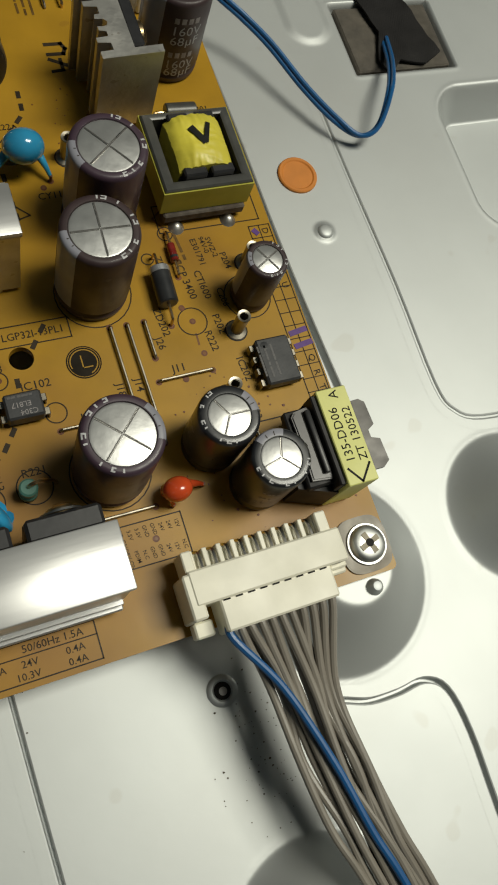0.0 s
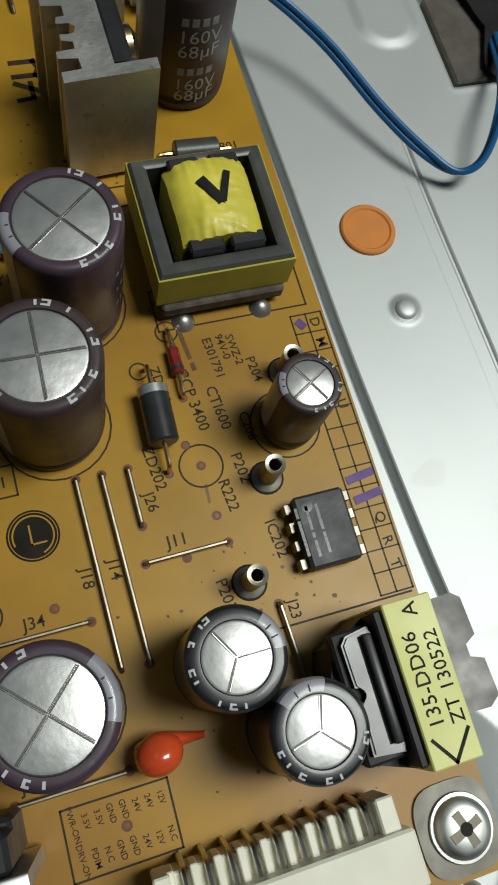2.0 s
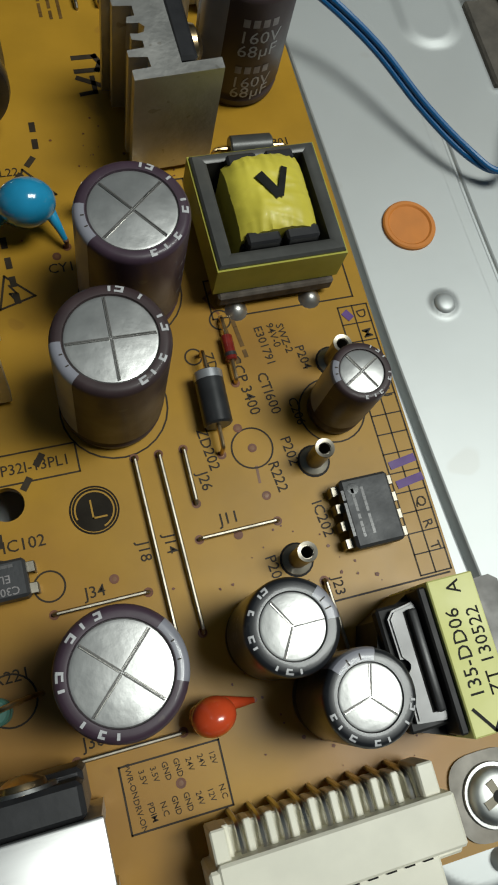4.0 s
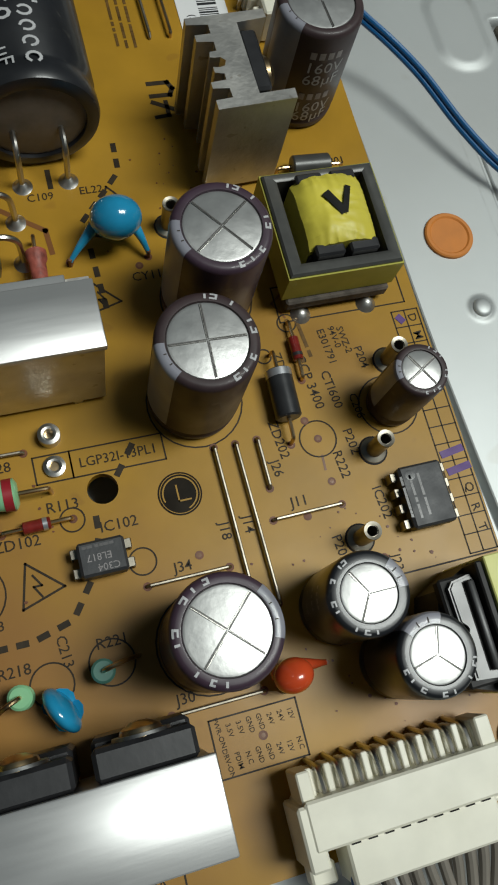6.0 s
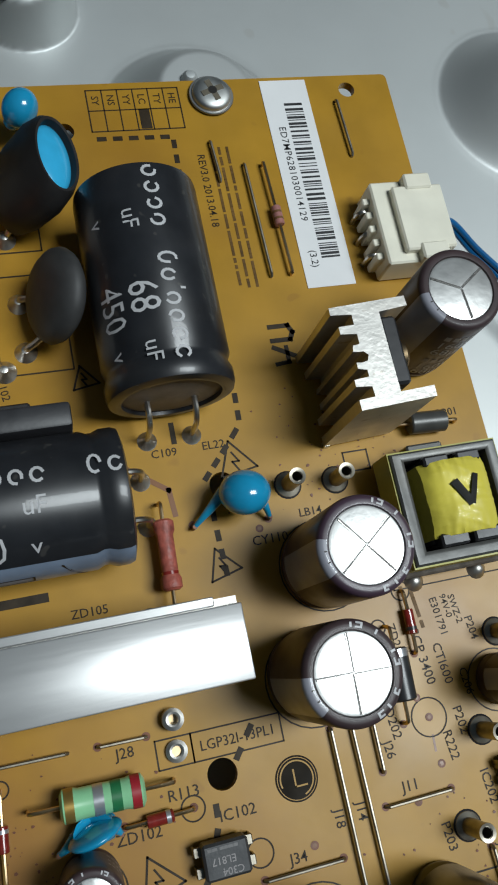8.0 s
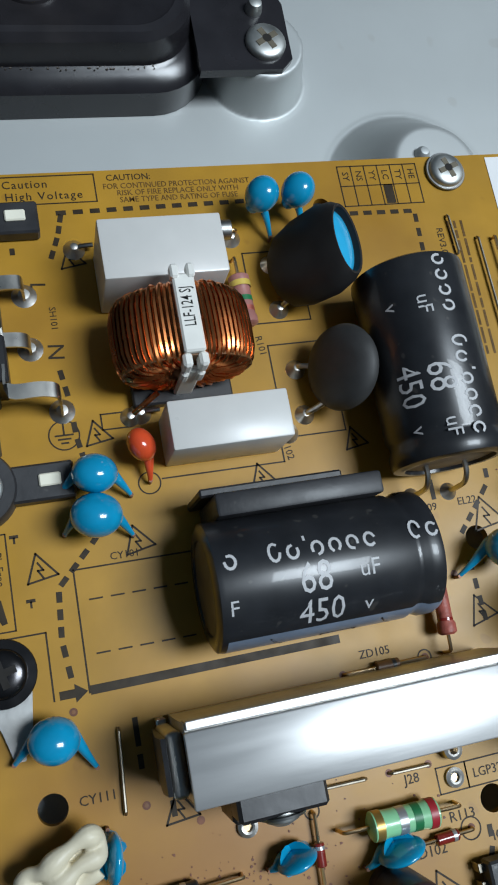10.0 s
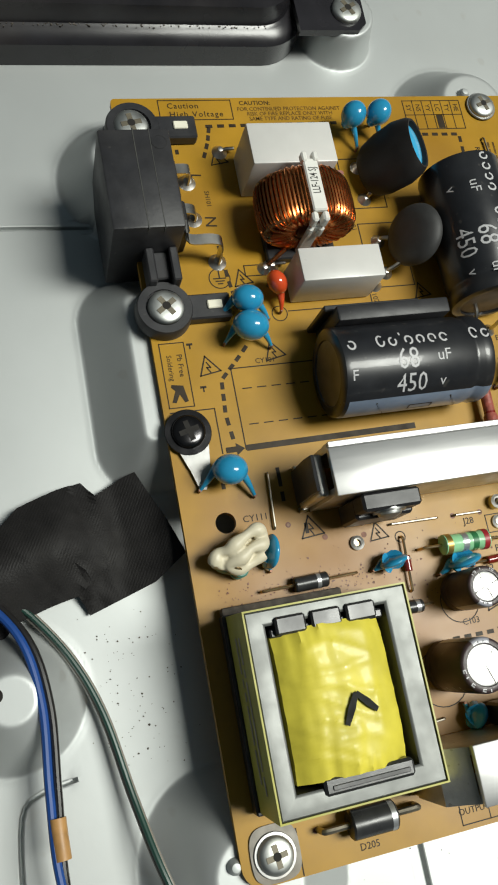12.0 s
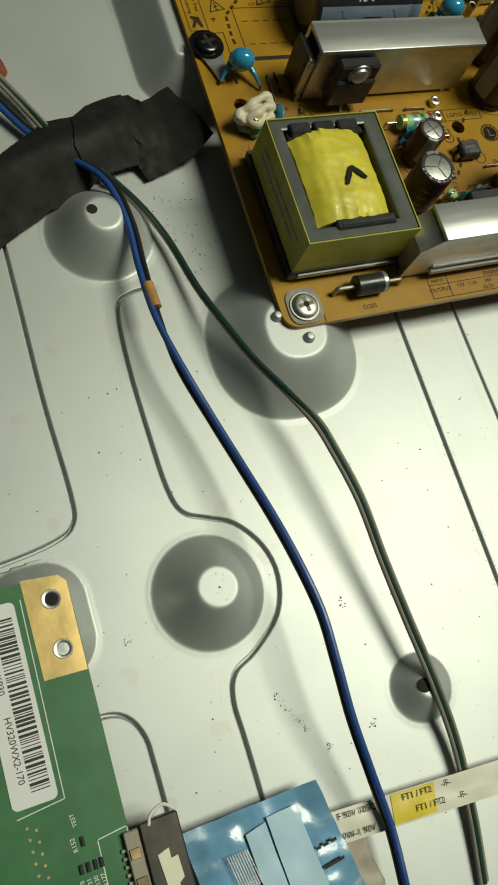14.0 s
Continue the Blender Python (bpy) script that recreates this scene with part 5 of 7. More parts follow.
def wound(x0, y0, x1, y1, top, sag, seed, wrinkle=0.25):
    """A taped winding seen through the core's window, rounded across x, creased."""
    bm = bmesh.new()
    nx, ny = 40, 44
    g = []
    for j in range(ny + 1):
        row = []
        for i in range(nx + 1):
            u, v = i / nx, j / ny
            x = x0 + (x1 - x0) * u
            y = y0 + (y1 - y0) * v
            edge = abs(2 * u - 1) ** 3.2
            z = top - sag * edge - sag * 0.5 * abs(2 * v - 1) ** 4
            z += wrinkle * 0.5 * (1 - abs(noise.noise(Vector((u * 1.7 + seed, v * 7 + u * 2, 21))))) ** 6
            k = noise.noise(Vector((u * 5 + seed, v * 1.6, seed))) * 1.0 + noise.noise(Vector((u * 11 + seed, v * 2.6, 3))) * 0.6
            s = min(1, 6 * min(v, 1 - v))
            z += wrinkle * k * (1.0 - s * 0.45)
            fold = 1 - abs(noise.noise(Vector((u * 8 + seed * 3, v * 1.3, 9))))
            z += wrinkle * 0.6 * fold ** 5 * max(0.0, 1 - 3.4 * min(v, 1 - v))
            y += 0.10 * noise.noise(Vector((u * 4, seed, v * 2))) * (0 if 0.1 < v < 0.9 else 1)
            row.append(bm.verts.new((x, y, z)))
        g.append(row)
    for j in range(ny):
        for i in range(nx):
            bm.faces.new((g[j][i], g[j][i + 1], g[j + 1][i + 1], g[j + 1][i]))
    # skirts down all four sides
    rim = g[0] + [r[-1] for r in g[1:]] + g[-1][-2::-1] + [r[0] for r in g[-2:0:-1]]
    low = [bm.verts.new((v.co.x, v.co.y, 1.5)) for v in rim]
    for k in range(len(rim)):
        bm.faces.new((rim[k], rim[(k + 1) % len(rim)], low[(k + 1) % len(rim)], low[k]))
    return bm


def main_transformer():
    e = thing("transformer", 4.3, 14.6, 0, "large transformer with grey ferrite core and creased yellow tape", "transformer")
    part("core", ring_core(bmesh.new(), 0, 0, 30.3, 34.0, 3.4, 3.6, 26.0, 31.2, 2.0, 17.0), "ferrite_light", e, "ground grey ferrite core")
    bm = bmesh.new()
    o = 0.32
    band(bm, 30.3, 34.0, o, 4.0, 17.25)
    part("side_tape", bm, "olive", e, "olive-yellow tape round the core")
    bm = bmesh.new()
    box(bm, -1.0, -0.9, 0.6, 30.6, 34.6, 3.9, 0.3)
    part("base", bm, "black_plastic", e)
    bm = bmesh.new()
    box(bm, 1.2, -1.5, 2.2, 30.0, -0.5, 3.4, 0.2)
    part("base_rim", bm, "plate", e)
    bm = bmesh.new()
    box(bm, -0.8, 34.3, 0.8, 23.5, 36.0, 3.6, 0.5, 2)
    part("ledge", bm, "dusty_plastic", e, "pin ledge caked with grey dust")
    part("winding", wound(4.3, 4.6, 24.6, 30.0, 19.0, 3.2, 3.0, 0.72), "yellow", e, "creased yellow winding tape")
    bm = bmesh.new()
    for k in range(3):
        box(bm, 5.0 + k * 6.6, 29.2, 5, 10.6 + k * 6.6, 32.4, 17.9, 0.4)
    box(bm, 4.2, 29.0, 4, 25.4, 30.6, 16.4, 0.3)
    part("bobbin_top", bm, "diode", e)
    bm = bmesh.new()
    box(bm, 8.2, 2.2, 4, 24.8, 5.2, 17.6, 0.5)
    part("bobbin_bottom", bm, "diode", e)
    bm = bmesh.new()
    box(bm, 9.6, 3.0, 17.55, 23.8, 3.8, 17.8, 0.1)
    part("bobbin_tag", bm, "black_plastic", e)
    bm = bmesh.new()
    for (ax, ay), (bx, by) in (((13.6, 12.8), (16.2, 17.6)), ((16.2, 17.6), (19.6, 14.2))):
        n = 14
        for k in range(n):
            t0, t1 = k / n, (k + 1.0) / n
            d = Vector((bx - ax, by - ay)).normalized()
            s = Vector((-d.y, d.x)) * (0.45 + 0.2 * (1 - abs(2 * t0 - 1)))
            q = []
            for t, sg in ((t0, 1), (t0, -1), (t1, -1), (t1, 1)):
                x, y = ax + (bx - ax) * t + s.x * sg, ay + (by - ay) * t + s.y * sg
                q.append(bm.verts.new((x, y, 19.5 - 3.2 * abs((x - 14.45) / 10.15) ** 3.2 + 0.16)))
            bm.faces.new(q)
    bmesh.ops.remove_doubles(bm, verts=list(bm.verts), dist=0.03)
    part("pen_mark", bm, "pen", e, smooth=False, kind="stuff")
    bars(1, 0, 0, 26, 1.4, e, "dim_print", rows=2, gap=2.6, seed=12).matrix_basis = pose(-0.37 * MM, 17 * MM, 12 * MM, 90, 0, -90)
    return e


def small_transformer():
    e = thing("transformer", 103.7, 75.4, 0, "small transformer with dark ferrite core and yellow tape, marked by pen", "transformer")
    part("core", ring_core(bmesh.new(), 0, 0, 17.0, 16.5, 2.0, 1.9, 15.3, 15.2, 3.0, 10.0), "ferrite", e, "dark grey ferrite core")
    bm = bmesh.new()
    o = 0.25
    band(bm, 17.0, 16.5, o, 3.6, 9.4)
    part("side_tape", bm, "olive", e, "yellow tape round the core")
    bm = bmesh.new()
    box(bm, 0.5, -1.0, 1.2, 16.8, 17.2, 3.4, 0.3)
    part("base", bm, "dusty_plastic", e)
    part("winding", wound(3.7, 3.4, 14.0, 14.2, 12.4, 2.0, 8.0, 0.32), "yellow", e, "yellow winding tape")
    bm = bmesh.new()
    box(bm, 4.2, 2.0, 4, 8.6, 3.9, 11.0, 0.3)
    box(bm, 9.4, 2.0, 4, 13.8, 3.9, 11.0, 0.3)
    box(bm, 4.4, 13.6, 4, 8.4, 15.2, 11.2, 0.3)
    box(bm, 9.6, 13.6, 4, 13.4, 15.2, 11.2, 0.3)
    box(bm, 3.8, 2.6, 3.5, 14.2, 14.6, 9.0, 0.2)
    part("bobbin", bm, "black_plastic", e)
    bm = bmesh.new()
    for (ax, ay), (bx, by), w in (((7.4, 10.8), (9.4, 7.2), 0.62), ((9.4, 7.2), (11.0, 11.4), 0.42)):
        n = 10
        d = Vector((bx - ax, by - ay)).normalized()
        s = Vector((-d.y, d.x)) * w
        for k in range(n):
            q = []
            for t, sg in ((k / n, 1), (k / n, -1), ((k + 1.0) / n, -1), ((k + 1.0) / n, 1)):
                x, y = ax + (bx - ax) * t + s.x * sg, ay + (by - ay) * t + s.y * sg
                q.append(bm.verts.new((x, y, 12.78 - 2.2 * abs((x - 9.05) / 5.15) ** 3.2)))
            bm.faces.new(q)
    bmesh.ops.remove_doubles(bm, verts=list(bm.verts), dist=0.03)
    part("pen_mark", bm, "pen", e, smooth=False, kind="stuff")
    for x, y in ((3.2, -1.4), (13.8, -1.4)):
        part("solder_joint", lathe(bmesh.new(), [(0, 1.2), (0.6, 1.05), (1.1, 0.5), (1.6, 0)], 14, Matrix.Translation((x, y, 0))), "solder", e)
    bm = bmesh.new()
    box(bm, 5.4, 17.0, 1.0, 11.4, 18.6, 4.6, 0.3)
    part("pin_block", bm, "ferrite", e)
    return e


main_transformer()
small_transformer()


def inductor():
    e = thing("inductor", 108, 15, 0, "inductor with black bobbin and yellow printed label, clip overhanging board edge", "inductor")
    bm = bmesh.new()
    box(bm, 7.7, 0.4, 1.0, 13.2, 17.2, 14.0, 0.15)
    part("core", bm, "label_yellow", e, "yellow label wrapped over the core")
    bm = bmesh.new()
    prism(bm, [(1.0, 3.0), (7.6, 0.6), (7.6, 17.0), (2.6, 14.6), (0.8, 9.0)], 1.0, 9.5)
    box(bm, 2.2, 2.2, 9.0, 7.65, 15.8, 11.0, 0.3)
    box(bm, 6.7, 1.0, 9.0, 7.66, 16.8, 13.4, 0.2)
    part("bobbin", bm, "matt_rubber", e)
    bm = bmesh.new()
    prism(bm, [(2.9, 3.2), (6.3, 2.8), (6.6, 3.4), (6.6, 15.0), (6.2, 15.6), (3.7, 15.2), (3.0, 14.4), (3.1, 10.0), (4.1, 9.8), (4.3, 9.2), (4.1, 8.6), (3.1, 8.4)], 10.9, 12.0)
    bmesh.ops.bevel(bm, geom=[k for k in bm.edges if min(v.co.z for v in k.verts) > 11.5], offset=0.25, segments=2, affect="EDGES")
    part("clamp", bm, "clamp_grey", e, "grey plastic clamp with a notch")
    part("clamp_bar", box(bmesh.new(), 5.2, 3.8, 11.9, 6.2, 14.9, 12.9, 0.3, 2), "black_plastic", e, "black raised bar on the clamp")
    part("clamp_slot", box(bmesh.new(), 4.85, 3.9, 11.95, 5.15, 14.8, 12.04), "hole", e)
    bm = bmesh.new()
    prism(bm, [(13.2, 3.6), (19.6, 3.4), (21.0, 4.4), (20.8, 8.6), (19.2, 9.2), (19.2, 10.6), (20.6, 11.4), (20.4, 15.8), (19.4, 16.6), (13.2, 16.4)], 4.4, 5.2)
    part("clip", bm, "score", e, "grey metal clip")
    words("135-DD06", 0, 0, 2.25, e, "pen", m=Matrix.Translation((9.6, 9.0, 14.03)) @ Matrix.Rotation(radians(90), 4, "Z"))
    words("ZT 130522", 0, 0, 2.1, e, "pen", m=Matrix.Translation((11.9, 8.8, 14.03)) @ Matrix.Rotation(radians(90), 4, "Z"))
    words("A", 0, 0, 2.3, e, "pen", m=Matrix.Translation((10.6, 16.0, 14.03)) @ Matrix.Rotation(radians(90), 4, "Z"))
    bm = bmesh.new()
    strip(bm, [(8.5, 3.2), (10.3, 0.7), (12.5, 3.4)], 0.36, z=14.05)
    bmesh.ops.remove_doubles(bm, verts=list(bm.verts), dist=0.03)
    part("pen_mark", bm, "pen", e, smooth=False, kind="stuff")


inductor()


# ---- mains side ----
def film_cap(x0, y0, x1, y1, h, label, pads):
    e = thing("film_capacitor", x0, y0, 0, label, "capacitor", "boxed film capacitors")
    bm = bmesh.new()
    box(bm, 0, 0, 0.2, x1 - x0, y1 - y0, h, 0.35, 2)
    part("case", bm, "white_box", e)
    for px, py in pads:
        part("solder_joint", lathe(bmesh.new(), [(0, 1.6), (0.6, 1.4), (1.1, 0.7), (1.8, 0)], 16, Matrix.Translation((px - x0, py - y0, 0))), "solder", e)
        s = -1 if px < (x0 + x1) / 2 else 1
        part("lead", tube(bmesh.new(), [(px - x0, py - y0, 0.6), (px - x0 - s * 1.2, py - y0, 1.3), (px - x0 - s * 3, py - y0, 1.5)], 0.4), "tin", e)


film_cap(25.0, 138.6, 44.0, 148.4, 13, "pale grey boxed film capacitor standing behind the copper choke", [(22.2, 150.2), (48.6, 150.4)])
film_cap(31.2, 112.3, 49.7, 119.8, 11, "pale grey boxed film capacitor standing in front of the copper choke", [(28.6, 121.4), (52.0, 115.2)])


axial("fuse", 42.6, 151.2, 49.6, 151.0, 4.6, 1.7, "plate", "small grey capped fuse lying behind the film capacitor", "fuse", z=2.0)
flux = bmesh.new()
rnd = random.Random(17)
for k in range(420):
    x, y = (rnd.uniform(4, 46), rnd.gauss(51.8, 1.7)) if k < 170 else (rnd.uniform(8, 66), rnd.gauss(52, 5)) if k < 260 else ((rnd.gauss(108, 7), rnd.gauss(28, 9)) if k < 340 else (rnd.gauss(100, 8), rnd.gauss(96, 6)))
    r = rnd.choice((0.07, 0.1, 0.14, 0.2)) * rnd.uniform(0.8, 1.3)
    if 1 < x < 124 and 2 < y < 160:
        prism(flux, [(x + r * rnd.uniform(0.6, 1.4) * math.cos(q * 1.26), y + r * rnd.uniform(0.6, 1.4) * math.sin(q * 1.26)) for q in range(5)], 0.01, 0.10)
part("flux_crumbs", flux, "copper_hole", None, "scattered brown flux crumbs on the amber board", smooth=False, kind="stuff")["category"] = "dirt"


def choke():
    e = thing("choke", 35.6, 130.2, 0, "common-mode choke wound with bright copper wire round a white divider", "choke")
    c = Vector((0, 0, 8.8))
    rx, rz, ri, hy = 10.6, 7.8, 3.4, 6.0
    for s, nm in ((1, "winding"), (-1, "winding")):
        pts = []
        turns, steps = 29, 20
        for q in range(turns * steps + 1):
            k = q / steps
            f = radians(-78 + 156 * k / turns)
            a = 2 * math.pi * (q % steps) / steps
            jig = 0.25 * math.sin(round(k) * 2.7)
            d = Vector((s * math.cos(f), 0, math.sin(f)))
            ro = 1 / math.sqrt((d.x / rx) ** 2 + (d.z / rz) ** 2)
            base = ri + 0.6 * math.sin(f) ** 2
            ca, sa = math.cos(a), math.sin(a)
            u = (abs(ca) ** 0.55) * (1 if ca > 0 else -1)
            w = (abs(sa) ** 0.55) * (1 if sa > 0 else -1)
            rad = (ro + base) / 2 + u * (ro - base) / 2
            pts.append(c + d * rad * (1 - 0.14 * (1 - (u + 1) / 2)) + Vector((0, (hy + jig) * w, 0)))
        bm = tube(bmesh.new(), pts, 0.37, 6)
        part(nm, bm, "copper", e, "bright enamelled copper turns")
    bm = bmesh.new()
    m = Matrix.Translation(c) @ Matrix.Rotation(radians(90), 4, "X") @ Matrix.Diagonal((rx - 0.6, rz - 0.6, 1, 1))
    lathe(bm, [(0.42, -5.6), (1, -5.6), (1, 5.6), (0.42, 5.6), (0.42, -5.6)], 32, m)
    part("core", bm, "b_brown", e)
    bm = bmesh.new()
    box(bm, -1.6, -5.4, 15.9, 1.6, 6.6, 17.2, 0.3)
    box(bm, -1.5, -7.0, 1.2, 1.5, -6.0, 13.0, 0.3)
    part("divider", bm, "white_plastic", e, "white plastic divider")
    for sx in (-1.2, 1.2):
        for q in ((sx - 0.6, 5.8, 15.6, sx + 0.6, 8.0, 17.6, 0.3), (sx - 0.7, -7.4, 13.4, sx + 0.7, -5.2, 16.6, 0.4), (sx - 0.6, -7.6, 9.8, sx + 0.6, -6.4, 13.0, 0.35)):
            part("hook", box(bmesh.new(), *q), "white_plastic", e)
    words("LLF-124 SJ", 0, 0, 2.0, e, "pen", m=Matrix.Translation((0, 1.4, 17.24)) @ Matrix.Rotation(radians(90), 4, "Z") @ Matrix.Diagonal((0.72, 1.2, 1, 1)))
    bm = bmesh.new()
    box(bm, -8, -8.2, 0.1, 8, 6, 2.2, 0.3)
    part("base", bm, "black_plastic", e)
    for px, py in ((-8.6, -9.2), (-5.2, 7.8), (8.6, 7.4)):
        part("solder_joint", lathe(bmesh.new(), [(0, 1.4), (0.6, 1.2), (1.0, 0.6), (1.6, 0)], 14, Matrix.Translation((px, py, 0))), "solder", e)
        part("lead", tube(bmesh.new(), spline([(px, py, 0.5), (px * 0.8, py * 0.9, 2.0), (px * 0.5, py * 0.75, 4.0)], 4), 0.45), "copper", e)


choke()

rect_ = thing("bridge_rectifier", 35, 101, 0, "dark grey flat bridge rectifier standing behind the lying capacitor, dusty", "rectifier")
bm = bmesh.new()
box(bm, 0.0, 0.3, 1.2, 25.0, 3.7, 15.0, 0.5, 2)
part("body", bm, "socket", rect_)
bm = bmesh.new()
box(bm, -1.6, 3.7, 0.5, 20.0, 5.0, 12.4, 0.3)
part("back_plate", bm, "black_plastic", rect_)
for k in range(4):
    part("lead", tube(bmesh.new(), [(4 + 5.6 * k, 2, 1.6), (4 + 5.6 * k, 2, -0.3)], 0.6, 6), "tin", rect_)


def thermistor():
    e = thing("thermistor", 55.4, 121.8, 0, "matt dark grey disc thermistor leaning over", "thermistor")
    m = Matrix.Translation((5.2, 1.2, 7.6)) @ Matrix.Rotation(radians(-60), 4, "Y")
    lathe(bm := bmesh.new(), [(0, -2.5), (2.4, -2.45), (4.4, -2.15), (5.8, -1.6), (6.7, -0.8), (7.0, 0), (6.7, 0.8), (5.8, 1.6), (4.4, 2.15), (2.4, 2.45), (0, 2.5)], 40, m)
    part("disc", bm, "grey_disc", e, flat=80)
    for y in (4.0, -3.9):
        part("lead", tube(bmesh.new(), spline([(3.2, y * 0.75, 4.2), (1.6, y * 0.9, 2.6), (0.3, y, 1.6), (0, y, -0.3)], 5), 0.5), "tin", e)
        part("solder_joint", lathe(bmesh.new(), [(0, 1.5), (0.6, 1.3), (1.1, 0.6), (1.7, 0)], 16, Matrix.Translation((0, y, 0))), "solder", e)


def varistor():
    e = thing("varistor", 54.7, 140.8, 0, "blue disc varistor in a black rubber sleeve, leaning over", "varistor")
    d = Vector((math.cos(radians(55)), 0, math.sin(radians(55))))
    n = Vector((-d.z, 0, d.x))
    o = Vector((1.6, 1.6, 2.4))
    bm = bmesh.new()
    rings = []
    prof = [(-1.6, 0.2, 0.5), (-1.2, 0.62, 0.8), (0.4, 0.86, 0.95), (4, 1.0, 1.0), (9, 1.03, 1.05), (12.0, 0.92, 1.0), (13.2, 0.80, 0.92), (13.1, 0.74, 0.82), (11.0, 0.7, 0.76)]
    for s, a, b in prof:
        rings.append([bm.verts.new(o + d * s + Vector((0, 1, 0)) * (7.6 * a * math.cos(2 * math.pi * k / 36)) + n * (3.9 * b * math.sin(2 * math.pi * k / 36))) for k in range(36)])
    for a, b in zip(rings, rings[1:]):
        for k in range(36):
            bm.faces.new((a[k], a[(k + 1) % 36], b[(k + 1) % 36], b[k]))
    bm.faces.new(rings[0])
    part("sleeve", bm, "matt_rubber", e)
    bm = bmesh.new()
    mm = Matrix.Translation(o + d * 11.6) @ Matrix(((d.x, 0, n.x, 0), (d.y, 1, n.y, 0), (d.z, 0, n.z, 0), (0, 0, 0, 1)))
    blob(bm, (0, 0, 0), (1.3, 5.6, 3.15), None, 20)
    bm.transform(mm)
    part("disc", bm, "blue_paint", e, "blue disc showing in the sleeve's mouth")
    for y in (4.2, -4.1):
        part("lead", tube(bmesh.new(), spline([(2.4, y * 0.7, 2.4), (0.8, y * 0.9, 1.8), (0, y, -0.3)], 5), 0.5), "tin", e)
        part("solder_joint", lathe(bmesh.new(), [(0, 1.5), (0.6, 1.3), (1.1, 0.6), (1.7, 0)], 16, Matrix.Translation((0, y, 0))), "solder", e)


thermistor()
varistor()


def screw(x, y, z, r, label, mat="screw", group="pan-head screws", turn=20, washer=0.0):
    e = thing("screw", x, y, z, label, "screw", group, turn=turn)
    part("head", lathe(bmesh.new(), [(r, 0), (r, 0.6), (r * 0.96, 0.9), (r * 0.86, 1.2), (r * 0.7, 1.38), (r * 0.5, 1.5), (r * 0.3, 1.54), (0, 1.55)], 36), mat, e)
    if washer:
        part("washer", lathe(bmesh.new(), [(r * 0.9, 0.3), (washer, 0.28), (washer + 0.1, 0.15), (washer + 0.1, 0)], 36), mat if mat == "black_screw" else "plate", e)
    bm = bmesh.new()
    w = r * 0.15
    L = r * 0.6
    prism(bm, [(w, w), (w, L), (-w, L), (-w, w), (-L, w), (-L, -w), (-w, -w), (-w, -L), (w, -L), (w, -w), (L, -w), (L, w)], 0.8, 1.58)
    part("cross_recess", bm, "hole" if mat == "black_screw" else "recess", e)
    part("recess_floor", lathe(bmesh.new(), [(0, 1.6), (w * 1.5, 1.6), (w * 1.7, 1.5)], 12), "hole", e)
    return e


screw(121.4, 6.8, 0.5, 3.3, "zinc pan-head screw with cross recess in a tinned corner pad", washer=3.7)
screw(6.0, 6.2, 0.5, 3.4, "zinc pan-head screw with cross recess at the board corner", turn=8, washer=3.9)
screw(92.2, 161.0, 0.4, 3.4, "zinc pan-head screw at the board's far edge", washer=3.8)
screw(3.2, 112.2, 2.9, 3.8, "zinc pan-head screw through the socket's ear", turn=35)
screw(2.6, 155.2, 2.9, 3.8, "zinc pan-head screw through the socket's rear ear", turn=10)
screw(3.7, 86.0, 1.0, 3.5, "black pan-head screw holding the ground clip", "black_screw", turn=15, washer=4.7)

for nm, cx, cy, r in (("corner_pad", 121.2, 6.6, 4.9), ("corner_pad", 6.0, 6.2, 4.8)):
    e = thing(nm, cx, cy, 0, "tinned solder pad under a corner screw", "pad", "corner pads")
    out = [(r * math.cos(a * math.pi / 18), r * math.sin(a * math.pi / 18)) for a in range(36)]
    out = [(math.copysign(r * abs(x / r) ** 0.6, x), math.copysign(r * abs(y / r) ** 0.6, y)) for x, y in out]
    out = [(x * (0.94 if x * (cx - 60) > 0 else 1.0), y * (0.96 if y < 0 else 1.08)) for x, y in out]
    part("pad_face", prism(bmesh.new(), out, 0.02, 0.4), "dull_pad", e)

clip = thing("ground_clip", 3.9, 82, 0, "folded tinned metal ground clip under the black screw", "clip")
bm = bmesh.new()
prism(bm, [(-3.2, 1.5), (3.6, 1.5), (3.0, -4.0), (1.6, -8.0), (0.2, -8.0), (-1.0, -4.0)], 0.6, 1.0)
part("blade", bm, "plate", clip)


